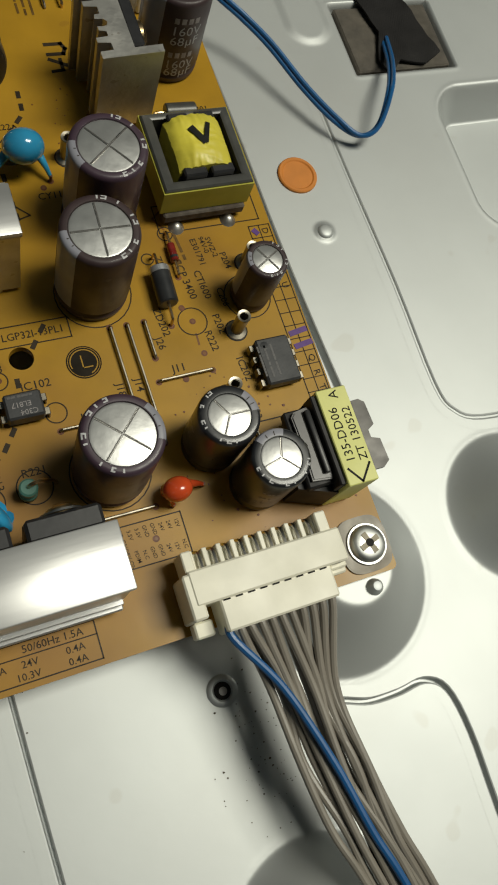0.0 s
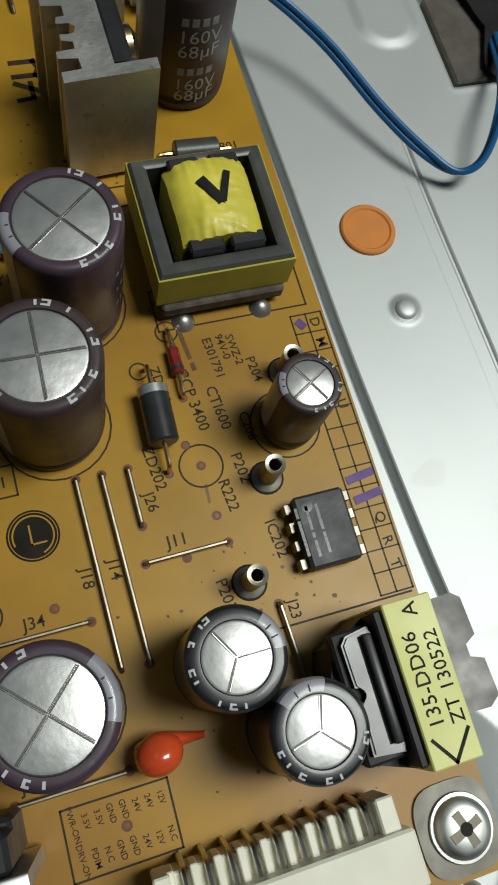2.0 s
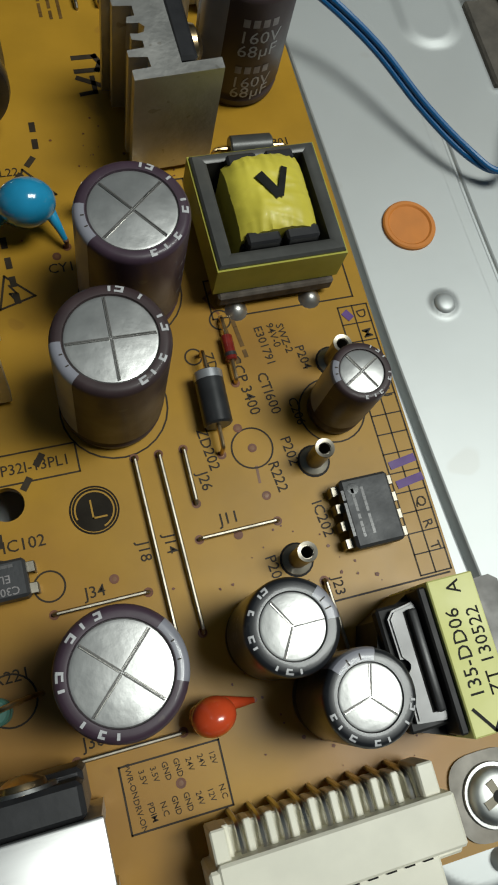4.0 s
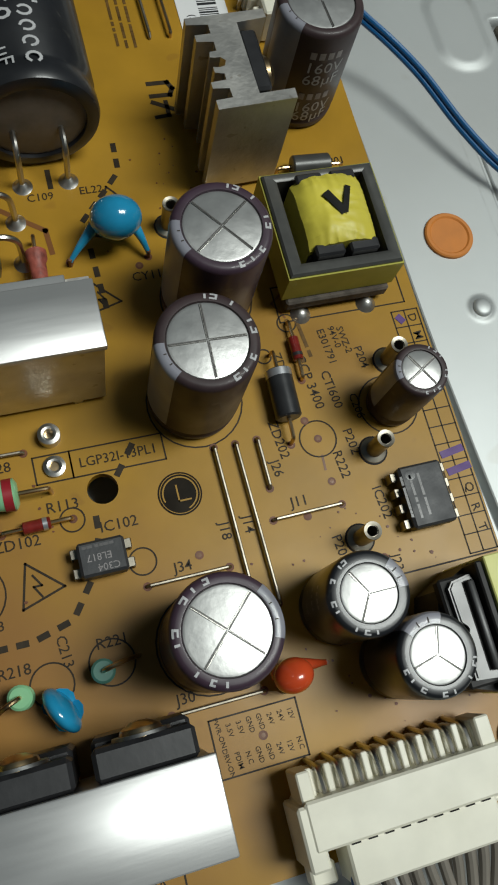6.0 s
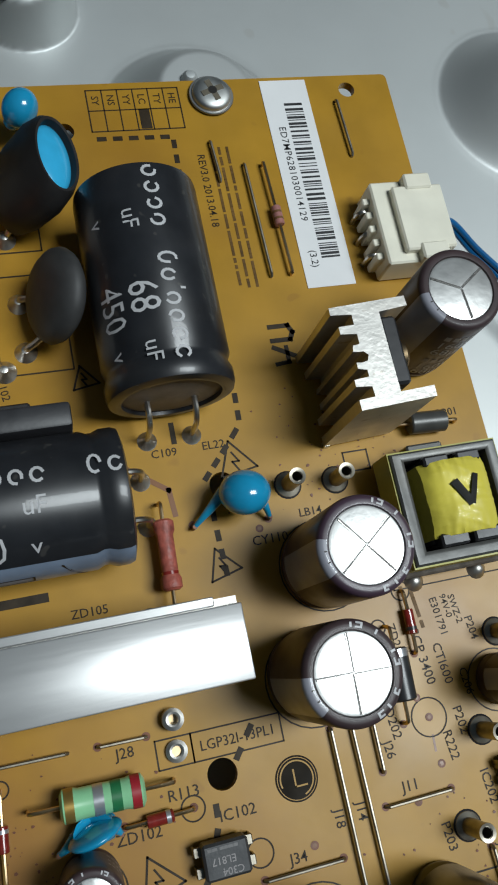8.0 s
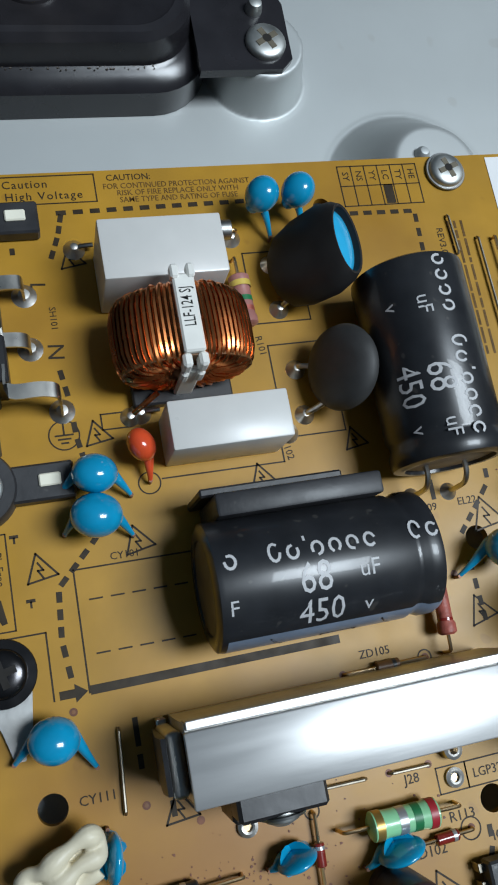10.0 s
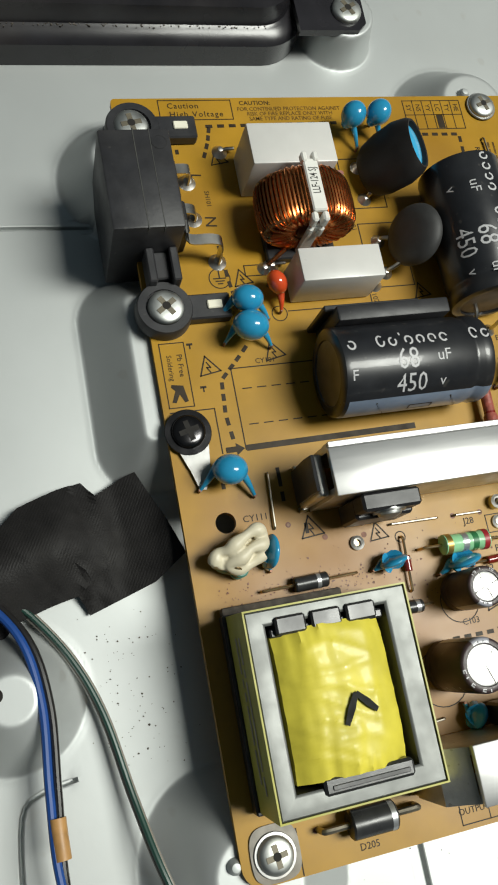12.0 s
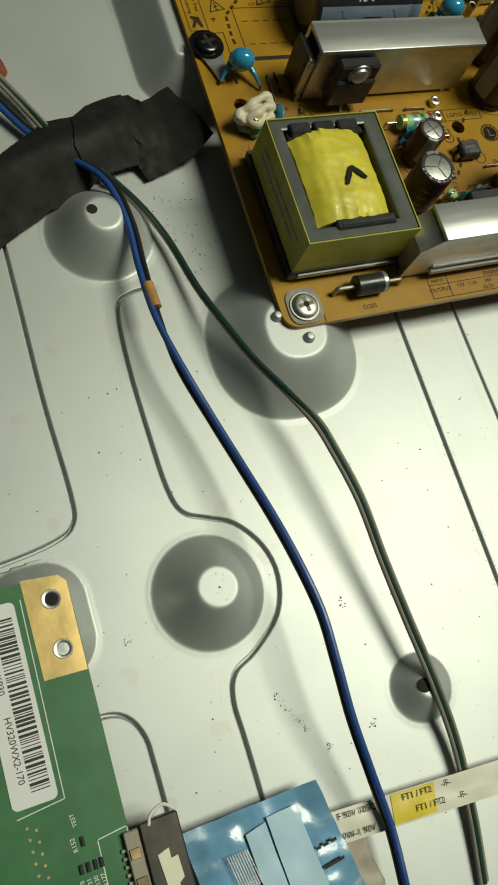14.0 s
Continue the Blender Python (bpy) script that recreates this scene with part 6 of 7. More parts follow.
def socket():
    e = thing("mains_socket", 0, 124, 0, "black plastic mains inlet socket overhanging the board edge", "socket")
    bm = bmesh.new()
    box(bm, -6.6, 0.5, -9.5, 8.0, 22.8, 14.0, 0.5, 2)
    part("body", bm, "socket", e)
    bm = bmesh.new()
    box(bm, 0.4, 0.35, 12.0, 0.6, 22.95, 14.06)
    box(bm, 3.7, 0.35, 12.0, 3.85, 22.95, 14.06)
    part("mould_line", bm, "ferrite", e)
    bm = bmesh.new()
    box(bm, 7.8, 2.0, 0.2, 9.8, 9.2, 9.0, 0.3)
    box(bm, 7.8, 10.5, 0.2, 9.6, 19.5, 8.0, 0.3)
    part("terminal_block", bm, "black_plastic", e)
    ring_print(bm := bmesh.new(), 5.6, 19.6, 1.4, 0.25, z=14.07)
    part("moulded_mark", bm, "black_plastic", e, smooth=False)
    for y, base in ((-11.8, -11.8), (31.2, 31.2)):
        bm = bmesh.new()
        lathe(bm, [(0, 2.8), (4.0, 2.8), (4.0, 3.6), (5.6, 3.6), (5.9, 3.0), (6.0, 0.1), (0, 0.1)], 36, Matrix.Translation((3.0, y, 0)))
        box(bm, 7.6, y - 2.9, 0.1, 17.2, y + 2.7, 3.0, 0.35)
        part("ear", bm, "socket", e)
        bm = bmesh.new()
        box(bm, 12.0, y + 0.1 - 1.0, 2.9, 15.2, y + 1.0, 3.5, 0.2)
        part("ear_peg", bm, "cream", e, "cream locating peg")
    bm = bmesh.new()
    box(bm, 0.4, -7.0, 0.2, 2.2, 0.6, 6.0, 0.3)
    box(bm, 5.4, -7.0, 0.2, 7.2, 0.6, 6.0, 0.3)
    box(bm, 2.2, -5.6, 0.2, 5.4, 0.6, 3.8, 0.3)
    part("bridge", bm, "socket", e)
    for pts in ([(9.4, 18.8, 5.5), (12.2, 18.8, 5.4), (13.2, 18.8, 4.4), (13.4, 18.8, -0.2)], [(9.4, 10.0, 4.5), (12.0, 9.9, 4.2), (13.2, 9.8, 3.0), (13.3, 9.8, -0.2)], [(9.2, 4.6, 8.0), (9.4, 0.8, 8.2), (14.0, 0.6, 8.0), (16.2, 0.2, 7.6), (16.6, -0.4, 5.5), (16.8, -0.8, -0.2)]):
        p = spline(pts, 4)
        bm = bmesh.new()
        rings = []
        for k, a in enumerate(p):
            d = (p[min(k + 1, len(p) - 1)] - p[max(k - 1, 0)]).normalized()
            up = Vector((0, 1.15, 0)) if abs(d.y) < 0.7 else Vector((0, 0, 1.15))
            t = d.cross(up).normalized() * 0.2
            rings.append([bm.verts.new(v) for v in (a + up + t, a - up + t, a - up - t, a + up - t)])
        for a, b in zip(rings, rings[1:]):
            for k in range(4):
                bm.faces.new((a[k], a[(k + 1) % 4], b[(k + 1) % 4], b[k]))
        bm.faces.new(rings[0])
        bm.faces.new(rings[-1])
        part("terminal", bm, "tin", e)
        x, y, _ = pts[-1]
        part("solder_joint", lathe(bmesh.new(), [(0, 1.0), (0.9, 0.9), (1.4, 0.4), (2.0, 0)], 18, Matrix.Translation((x, y, 0))), "solder", e)


socket()

putty = thing("putty_lump", 8.6, 59.6, 0, "folded lump of cream putty smeared over small parts", "putty")
bm = bmesh.new()
fold = spline([(-5.2, -1.0, 4.6), (-4.2, 1.0, 5.4), (-2.0, 1.4, 6.4), (0.6, 3.0, 6.8), (3.4, 4.2, 6.6), (5.0, 3.4, 5.6), (4.6, 1.6, 5.8), (2.2, 0.9, 6.6), (0.0, -0.4, 6.3), (-2.6, -1.4, 5.4), (-0.6, -2.2, 4.6), (2.2, -1.6, 4.8), (4.4, -0.2, 4.6)], 6)
tube(bm, fold, [1.25 + 0.3 * math.sin(k * 0.55) for k in range(len(fold))], 12)
blob(bm, (-3.4, -0.2, 4.4), (2.6, 2.0, 1.6), None, 20, 0.16)
blob(bm, (1.4, 0.8, 4.6), (3.8, 2.2, 1.5), Matrix.Rotation(radians(25), 4, "Z"), 20, 0.16)
lump = part("lump", bm, "putty", putty)
rm = lump.modifiers.new("merge", "REMESH")
rm.mode, rm.voxel_size, rm.use_smooth_shade = "VOXEL", 0.00026, True
bm = bmesh.new()
blob(bm, (-1.6, -0.6, 2.4), (3.2, 2.4, 2.6), None, 16, 0.1)
part("core", bm, "teal", putty)

label = thing("barcode_label", 101.4, 123.6, 0.03, "white paper bar-code label stuck on the board", "label")
bm = bmesh.new()
box(bm, 0, 0, 0, 8.5, 40.2, 0.1)
part("paper", bm, "paper", label, smooth=False)
bm = bmesh.new()
rnd = random.Random(7)
y = 5.2
while y < 35.4:
    w = rnd.choice((0.18, 0.18, 0.36, 0.5))
    x1 = 6.9
    q = [(3.6, y), (x1, y), (x1, y + w), (3.6, y + w)]
    bm.faces.new([bm.verts.new((*p, 0.13)) for p in q])
    y += w + rnd.choice((0.2, 0.2, 0.38, 0.55))
part("bar_code", bm, "barcode", label, smooth=False, kind="stuff")
words("ED7MP6281030014129", 2.2, 21.5, 1.75, label, "barcode", rot=-90, z=0.13, spacing=1.12)
words("(3.2)", 2.2, 5.2, 1.75, label, "barcode", rot=-90, z=0.13)


# ---- connectors ----
def main_plug():
    e = thing("wire_connector", 86, 1, 0, "cream nylon header with its plug and a row of crimped pins", "connector")
    bm = bmesh.new()
    box(bm, 2.4, 9.0, 0.2, 27.0, 12.2, 5.4, 0.2)
    box(bm, 1.2, 3.8, 0.2, 27.6, 9.4, 9.0, 0.3)
    part("header", bm, "cream", e)
    for q in ((0.2, 1.8, 0.2, 2.6, 9.0, 8.8, 0.3), (25.0, 3.0, 0.2, 28.2, 8.0, 6.0, 0.3), (24.6, 9.0, 2.0, 26.6, 12.8, 8.0, 0.2), (1.2, 9.0, 2.0, 2.9, 12.6, 8.0, 0.2)):
        part("ear", box(bmesh.new(), *q), "cream", e)
    for k in range(10):
        bm = bmesh.new()
        box(bm, 2.6 + 2.42 * k, 9.2, 2.4, 3.4 + 2.42 * k, 12.6, 6.7, 0.12)
        part("divider", bm, "cream", e)
    bm = bmesh.new()
    box(bm, 5.0, -1.2, 1.2, 24.4, 5.2, 8.2, 0.3)
    for k in range(8):
        box(bm, 6.4 + 2.3 * k, 5.0, 8.0, 7.5 + 2.3 * k, 5.5, 8.7, 0.1)
    box(bm, 0.8, -0.8, 0.6, 4.0, 1.8, 4.0, 0.3)
    box(bm, 24.6, 2.2, 2.0, 28.4, 4.4, 4.6, 0.3)
    part("plug", bm, "cream", e)
    for k in range(9):
        part("latch_slot", box(bmesh.new(), 5.6 + 2.1 * k, 3.55, 8.15, 6.7 + 2.1 * k, 3.85, 8.45), "hole", e)
    for k in range(9):
        part("pin", tube(bmesh.new(), spline([(4.4 + 2.42 * k, 9.2, 6.6), (4.4 + 2.42 * k, 10.8, 6.5), (4.4 + 2.42 * k, 12.2, 5.4), (4.4 + 2.42 * k, 12.8, -0.3)], 4), 0.36, 6), "tin", e)


main_plug()


def harness():
    """Wires that hang clear of the panel, drawn together below the plug."""
    rnd = random.Random(11)
    g = "grey wires from the cream connector"
    edges = [((95.9, -10.4), (107.1, -13.7), 3.2), ((97.3, -22.4), (108.0, -26.3), 2.2), ((99.8, -33.8), (110.0, -37.7), 1.2), ((102.5, -43.3), (112.3, -47.1), 0.2),
             ((109.0, -68.0), (118.0, -72.0), -4.0), ((121.0, -106.0), (130.0, -110.0), -10.5)]
    n = 11
    for k in range(n + 6):
        low = k >= n
        f = k / (n - 1) if not low else (k - n + 0.3) / 6
        blue = k == 0
        x0 = 91.8 + 17.4 * f
        z0 = 3.2 if low else 6.2
        pts = [(x0, 1.4, z0), (x0 + 0.1, -1.4, z0 - 0.2)]
        w = f
        for row, (le, ri, z) in enumerate(edges):
            if blue:
                w, up = (0.14, 0.42, 0.46, 0.5, 0.5, 0.5)[row], 1.5
            elif k == 1:
                w, up = (0.0, -0.02, -0.10, -0.06, 0.0, 0.0)[row], -0.4
            else:
                w = min(1.0, max(0.03, f * 0.94 + 0.05 + rnd.uniform(-0.07, 0.07)))
                up = (-1.5 if low else 0.0) + rnd.uniform(-0.5, 0.5)
            pts.append((le[0] + (ri[0] - le[0]) * w, le[1] + (ri[1] - le[1]) * w, z + up))
        lab = "blue insulated wire running from the cream connector" if blue else "grey insulated wire running from the cream connector"
        o = Vector((pts[0][0], pts[0][1], 0))
        ob = thing("insulated_wire", o.x, o.y, 0, lab, "wire", g)
        part("insulation", tube(bmesh.new(), [Vector(p) - o for p in spline(pts, 8)], 0.68, 10), "wire_blue" if blue else "wire_grey", ob)


harness()

con = thing("wire_connector", 113, 123, 0, "small cream nylon connector at the board edge", "connector")
bm = bmesh.new()
box(bm, 0.6, 0.5, 0.2, 8.6, 15.4, 6.4, 0.3)
box(bm, 3.6, 2.0, 2.0, 12.6, 13.6, 7.8, 0.3)
for y0 in (0.2, 12.8):
    part("latch", box(bmesh.new(), 6.0, y0, 5.6, 10.8, y0 + 2.8, 8.2, 0.3), "cream", con)
for k in range(5):
    part("rib", box(bmesh.new(), -0.6, 2.2 + 2.5 * k, 0.2, 0.9, 3.4 + 2.5 * k, 5.0, 0.15), "cream", con)
part("housing", bm, "cream", con)
for k in range(3):
    part("pin", tube(bmesh.new(), spline([(0.8, 3.8 + 4 * k, 3.4), (-0.8, 3.8 + 4 * k, 3.0), (-1.2, 3.8 + 4 * k, -0.3)], 4), 0.4, 6), "tin", con)


# ---- loose wires and tape ----
def wire(pts, r, mat, label, group="", n=8):
    w = thing("insulated_wire", pts[0][0], pts[0][1], pts[0][2], label, "wire", group)
    o = Vector(pts[0])
    part("insulation", tube(bmesh.new(), [Vector(p) - o for p in spline(pts, n)], r, 10), mat, w)
    return w


G2 = "blue wires along the far edge"
for off, mat, dz in ((0, "wire_sky", 0), (0.7, "wire_sky", 0.8)):
    wire([(124 + off, 131.5, 4.2 + dz), (128.5 + off * .6, 131.8, 2.0 + dz), (133.2 + off, 128.2, -1.0 + dz), (138.6 + off, 124.2, -3.6 + dz), (143.6 + off, 117.8, -5.4 + dz), (149 + off, 108, -7.6 + dz), (154.4 + off, 99.8, -9.0 + dz), (159.8, 95.9 - off * .8, -10 + dz),
          (164.5 - off * .3, 96.9 - off, -8.4 + dz), (169.5 + off, 104.4, -6.6 + dz), (175 + off, 114, -9.5 + dz), (179 + off, 124, -13 + dz)], 0.54, mat, "thin blue insulated wire looping from the far connector to the slot", G2)

G3 = "wires leaving the black tape"
BLUE = [(-33.5, 52.7, -5.0), (-30.8, 40.2, -4.0), (-31.3, 24.8, -3.5), (-31.3, 11.6, -2.0), (-28.9, -1.7, -1.5), (-24.8, -16.9, -2.0), (-21.8, -29.2, -1.0), (-19.3, -41.3, 1.0), (-17.3, -52.8, 2.5),
        (-15.6, -65.6, 3.0), (-15.6, -76.8, 2.5), (-15.4, -89.0, 0.5), (-13.9, -101.7, -2.5), (-12.6, -114.2, -4.8), (-13.3, -125.4, -5.2), (-14, -142, -8)]
wire([(-60, 90, -7), (-49.5, 74, -10), (-42, 64, -8.6)] + BLUE, 0.85, "wire_navy", "dark blue insulated wire hanging across the panel", G3)
wire([(-58.6, 90, -7), (-48, 74, -10), (-40.5, 64, -8.6)] + [(x + (1.5 if y > 20 else 0.9 if y > 8 else -0.35), y - 0.4, z - (0.3 if y > 8 else 1.5)) for x, y, z in BLUE], 0.75, "wire_black", "black insulated wire beside the blue one", G3)
GREEN = [(-30.8, 56.1, -9.0), (-24.2, 46.3, -9.3), (-19.8, 35.2, -8.8), (-16.7, 20.1, -7.2), (-13.6, 7.1, -4.0), (-9.8, -3.6, -2.6), (-4.9, -12.8, -2.0), (-0.4, -22.5, -1.0), (1.7, -31.2, -0.5), (4.2, -43.9, -1.0),
         (6.0, -58.6, -3.5), (8.0, -74.1, -5.5), (9.9, -89.3, -6.9), (11.3, -104.3, -9.4), (9.8, -120.5, -10.6), (7.4, -134.3, -11.4)]
for mat, d, low in (("wire_green", 0.0, 0.0), ("wire_grey", -0.9, 0.95), ("wire_grey", 0.9, 0.95)):
    wire([(-62 + d, 104, -7), (-49 + d, 84, -10), (-40 + d, 66, -8 - low)] + [(x + d * (0.35 if y > -20 else 0.9), y + d * 0.3, z - (low if y > -20 else low * 0.4)) for x, y, z in GREEN], 0.62, mat,
         "dark green insulated wire crossing the corner dome" if mat == "wire_green" else "grey insulated wire crossing the corner dome beside the green one", G3)

sl = thing("wire_sleeve", -30.6, 17, -2.7, "short tan sleeve round the blue and black wires", "sleeve")
part("sleeve", tube(bmesh.new(), [(0.1, 3.4, -0.3), (0.1, 0.5, 0.0), (0.2, -3.4, 0.35)], 1.5, 14), "sleeve_tan", sl)


def draped(name, outline, z_of, mat, label, category, thick=0.5, div=3, parent=None):
    """A flat piece of tape laid in folds."""
    bm = bmesh.new()
    vs = [bm.verts.new((x, y, 0)) for x, y in outline]
    es = [bm.edges.new((vs[k], vs[(k + 1) % len(vs)])) for k in range(len(vs))]
    bmesh.ops.triangle_fill(bm, use_beauty=True, edges=es)
    for _ in range(div):
        bmesh.ops.subdivide_edges(bm, edges=list(bm.edges), cuts=1, use_grid_fill=True)
        bmesh.ops.triangulate(bm, faces=list(bm.faces))
    for v in bm.verts:
        v.co.z = z_of(v.co.x, v.co.y)
    top = list(bm.faces)
    ext = bmesh.ops.extrude_face_region(bm, geom=top)
    for g in ext["geom"]:
        if isinstance(g, bmesh.types.BMVert):
            g.co.z -= thick
    e = parent or thing(name, 0, 0, 0, label, category)
    part("strip", bm, mat, e, flat=50)
    return e


def tape_z(x, y):
    d = abs((y - 64) - 0.32 * (x + 40)) if x < -20 else abs(y - 68)
    ridge = 7.4 * math.exp(-(d / 9.0) ** 2) * (1 if x < -24 else max(0.12, 1 - (x + 24) / 14))
    return -12.0 + ridge + (1.0 if x > -16 else 0.4) + 0.55 * noise.noise(Vector((x * 0.14, y * 0.14, 2))) + 0.2 * noise.noise(Vector((x * 0.5, y * 0.5, 7))) + max(0, (x + 12)) * 0.36


tp = draped("cloth_tape", [(-75, 60), (-57, 61.5), (-50, 68), (-43, 74.0), (-34.5, 73.6), (-30.5, 66), (-32.5, 56), (-34.2, 54.6), (-40, 49.4), (-47, 48.4), (-60, 41), (-75, 30)],
            tape_z, "tape", "black cloth tape wrapped over the wires and stuck down", "tape", 0.4)
draped("", [(-36, 72.5), (-31, 77.6), (-23, 80.2), (-18.0, 81.2), (-12.6, 74), (-15.2, 63), (-21.5, 58.4), (-27, 57.2), (-35, 54.8), (-38, 62)], lambda x, y: tape_z(x, y) + 0.45, "tape", "", "", 0.35, 3, tp)
draped("", [(-22, 74.5), (-16.0, 77.8), (-10, 80.8), (-6.9, 81.6), (-3, 72.5), (0.4, 63.2), (-6, 58.6), (-12.5, 56.6), (-19.6, 54.4), (-21.8, 59.4)], lambda x, y: tape_z(x, y) + 0.15, "tape", "", "", 0.35, 3, tp)

draped("wrapping_tape", [(-62, 98), (-53, 97), (-49.2, 94.6), (-48.4, 90.6), (-50, 88.2), (-62, 88.6)], lambda x, y: -10.2 + 0.6 * noise.noise(Vector((x * 0.3, y * 0.3, 1))), "rust", "rust-red tape wrapped round the wires", "tape", 0.8)

sponge = thing("sponge_pad", 176, 126, -16.4, "grey-brown sponge lying in the rectangular slot", "sponge")
bm = bmesh.new()
box(bm, -6.6, -10.2, 0.1, 20, 9.0, 2.8, 0.4)
part("pad", bm, "brown_tape", sponge)
draped("cloth_tape", [(175.5, 138), (188.5, 138.5), (190.6, 129), (193.6, 119), (188, 115.8), (181, 117.2), (177.0, 113.2), (175.2, 118), (178.4, 126)],
       lambda x, y: -12.2 + 0.9 * noise.noise(Vector((x * 0.2, y * 0.2, 5))), "tape", "black cloth tape holding blue wires in the slot", "tape", 0.5, 2)

bm = bmesh.new()
rnd = random.Random(5)
for k in range(620):
    if k >= 520:
        x, y = rnd.gauss(-13, 5), rnd.gauss(38, 9)
    elif k >= 420:
        x, y = 39.8 + rnd.choice((-1, 1)) * abs(rnd.gauss(0.9, 0.5)), rnd.uniform(-75, -12)
    elif k < 190:
        x, y = rnd.uniform(-75, 60), rnd.uniform(-118, 2)
    elif k < 300:
        x, y = rnd.gauss(97, 4), rnd.gauss(-22, 9)
    elif k < 312:
        x, y = rnd.gauss(-34.5, 2.2), rnd.gauss(-54, 2.2)
    else:
        q = rnd.choice((0, 0, 0, 1, 2, 3, 4))
        f = rnd.random()
        x, y = ((-27.5 + 6 * f, -79.9 - 10.4 * f), (-4.0, -67.0 + 3 * f), (-56.6 + f, -59.9), (-6.7 + 2 * f, -94.2 + f), (-17.9, -96.0 + f))[q]
        x, y = x + rnd.gauss(0, 0.4), y + rnd.gauss(0, 0.4)
    zz = -3.85 if 300 <= k < 312 and math.hypot(x + 34.8, y + 54.3) < 4.4 else BASE
    if zz == BASE and (math.hypot(x + 34.8, y + 54.3) < 14 or math.hypot(x - 3, y - 2) < 21 or math.hypot(x - 9, y + 90) < 9 or math.hypot(x + 36, y - 41) < 15 or math.hypot(x - 97, y + 53) < 18 or math.hypot(x - 119, y - 4) < 20):
        continue
    r = rnd.choice((0.12, 0.15, 0.2, 0.28)) * rnd.uniform(0.8, 1.3) * (0.6 if 190 <= k < 300 else 0.62 if k >= 520 else 0.45 if k >= 420 else 0.62)
    a = rnd.uniform(0, 6.28)
    pts = [(x + r * rnd.uniform(0.5, 1.5) * math.cos(a + q * 1.05), y + r * rnd.uniform(0.5, 1.3) * math.sin(a + q * 1.05)) for q in range(6)]
    prism(bm, pts, zz - 0.05, zz + 0.08)
part("dirt_crumbs", bm, "crumb", None, "scattered dark dirt crumbs lying on the steel panel", smooth=False, kind="stuff")["category"] = "dirt"

plug = thing("hole_plug", 142.9, 89.8, BASE, "flat orange round plug in the panel", "plug")
part("face", lathe(bmesh.new(), [(0, 0.35), (3.5, 0.35), (3.8, 0.6), (4.3, 0.6), (4.55, 0.4), (4.6, 0)], 40), "orange", plug)
stud = thing("stud", 144.3, 75.0, BASE + 0.45, "small round pressed metal stud", "stud")
part("head", lathe(bmesh.new(), [(0, 0.55), (1.1, 0.5), (1.6, 0.3), (1.8, 0)], 24), "steel", stud)
for x, y, z in ((-1.2, 5.6, -1.9), (5.4, -1.4, -1.9), (121.0, -0.6, -1.9), (89.6, 166.0, -1.9)):
    d = thing("locating_pip", x, y, z, "small round pressed pip beside a corner screw", "pip", "pressed pips on the domes")
    part("head", lathe(bmesh.new(), [(0, 1.9), (0.8, 1.75), (1.35, 1.1), (1.5, 0.3), (1.7, 0)], 20), "steel", d)


# ---- black speaker box beyond the board ----
def rounded(x0, y0, x1, y1, r):
    out = []
    for cx, cy, a in ((x1 - r, y0 + r, -90), (x1 - r, y1 - r, 0), (x0 + r, y1 - r, 90), (x0 + r, y0 + r, 180)):
        out += [(cx + r * math.cos(radians(a + 11.25 * k)), cy + r * math.sin(radians(a + 11.25 * k))) for k in range(9)]
    return out


def tiers(bm, levels):
    """Stacks rounded outlines into one closed skin."""
    rings = [[bm.verts.new((x, y, z)) for x, y in rounded(*o)] for *o, z in levels]
    for a, b in zip(rings, rings[1:]):
        for k in range(len(a)):
            bm.faces.new((a[k], a[(k + 1) % len(a)], b[(k + 1) % len(b)], b[k]))
    bm.faces.new(rings[0][::-1])
    bm.faces.new(rings[-1])
    return bm


spk = thing("loudspeaker", -70, 184, BASE, "glossy black plastic loudspeaker enclosure screwed to the panel", "loudspeaker")
part("enclosure", tiers(bmesh.new(), [(0, 0, 124, 70, 12, 0.1), (0, 0.2, 123.8, 70, 12, 6.5), (1, 1.4, 122.8, 69, 11.5, 8.0), (2, 3.4, 121, 67, 11, 8.6), (2, 4.2, 120.2, 66, 10, 9.0), (2.5, 5.0, 119.6, 65.5, 10, 14.0), (3.5, 6.2, 118.4, 64.5, 9, 15.2), (4.6, 7.4, 117.2, 63.4, 9, 15.4), (5, 8.0, 116.6, 63, 8.6, 15.0)]), "box_black", spk)
for k in range(4):
    part("cone_ring", lathe(bmesh.new(), [(5.4, 15.0), (5.6, 15.5), (6.0, 15.5), (6.2, 15.0)], 36, Matrix.Translation((34 + 19 * k, 18, 0))), "box_black", spk)
bm = bmesh.new()
rnd = random.Random(31)
for k in range(110):
    x, r = rnd.uniform(14, 112), rnd.choice((0.08, 0.12, 0.17))
    y = 3.8 + rnd.gauss(0, 0.25)
    prism(bm, [(x + r * rnd.uniform(0.6, 2.2) * math.cos(q * 1.26), y + r * rnd.uniform(0.5, 1.0) * math.sin(q * 1.26)) for q in range(5)], 8.7, 9.06)
part("ledge_dust", bm, "dusty_plastic", spk, "brown dust lying along the ledge", smooth=False, kind="stuff")
bm = bmesh.new()
prism(bm, [(120, 1.4), (136.0, 1.6), (138.2, 3.8), (138.4, 16), (136, 22), (120, 24)], 9.0, 11.0)
part("ear", bm, "box_black", spk)
screw(63.4, 191.2, -2.1, 3.9, "zinc pan-head screw holding the loudspeaker", turn=30)
pin = thing("locating_pip", 62.4, 198.6, -2.1, "round metal pin through the loudspeaker's ear", "pip")
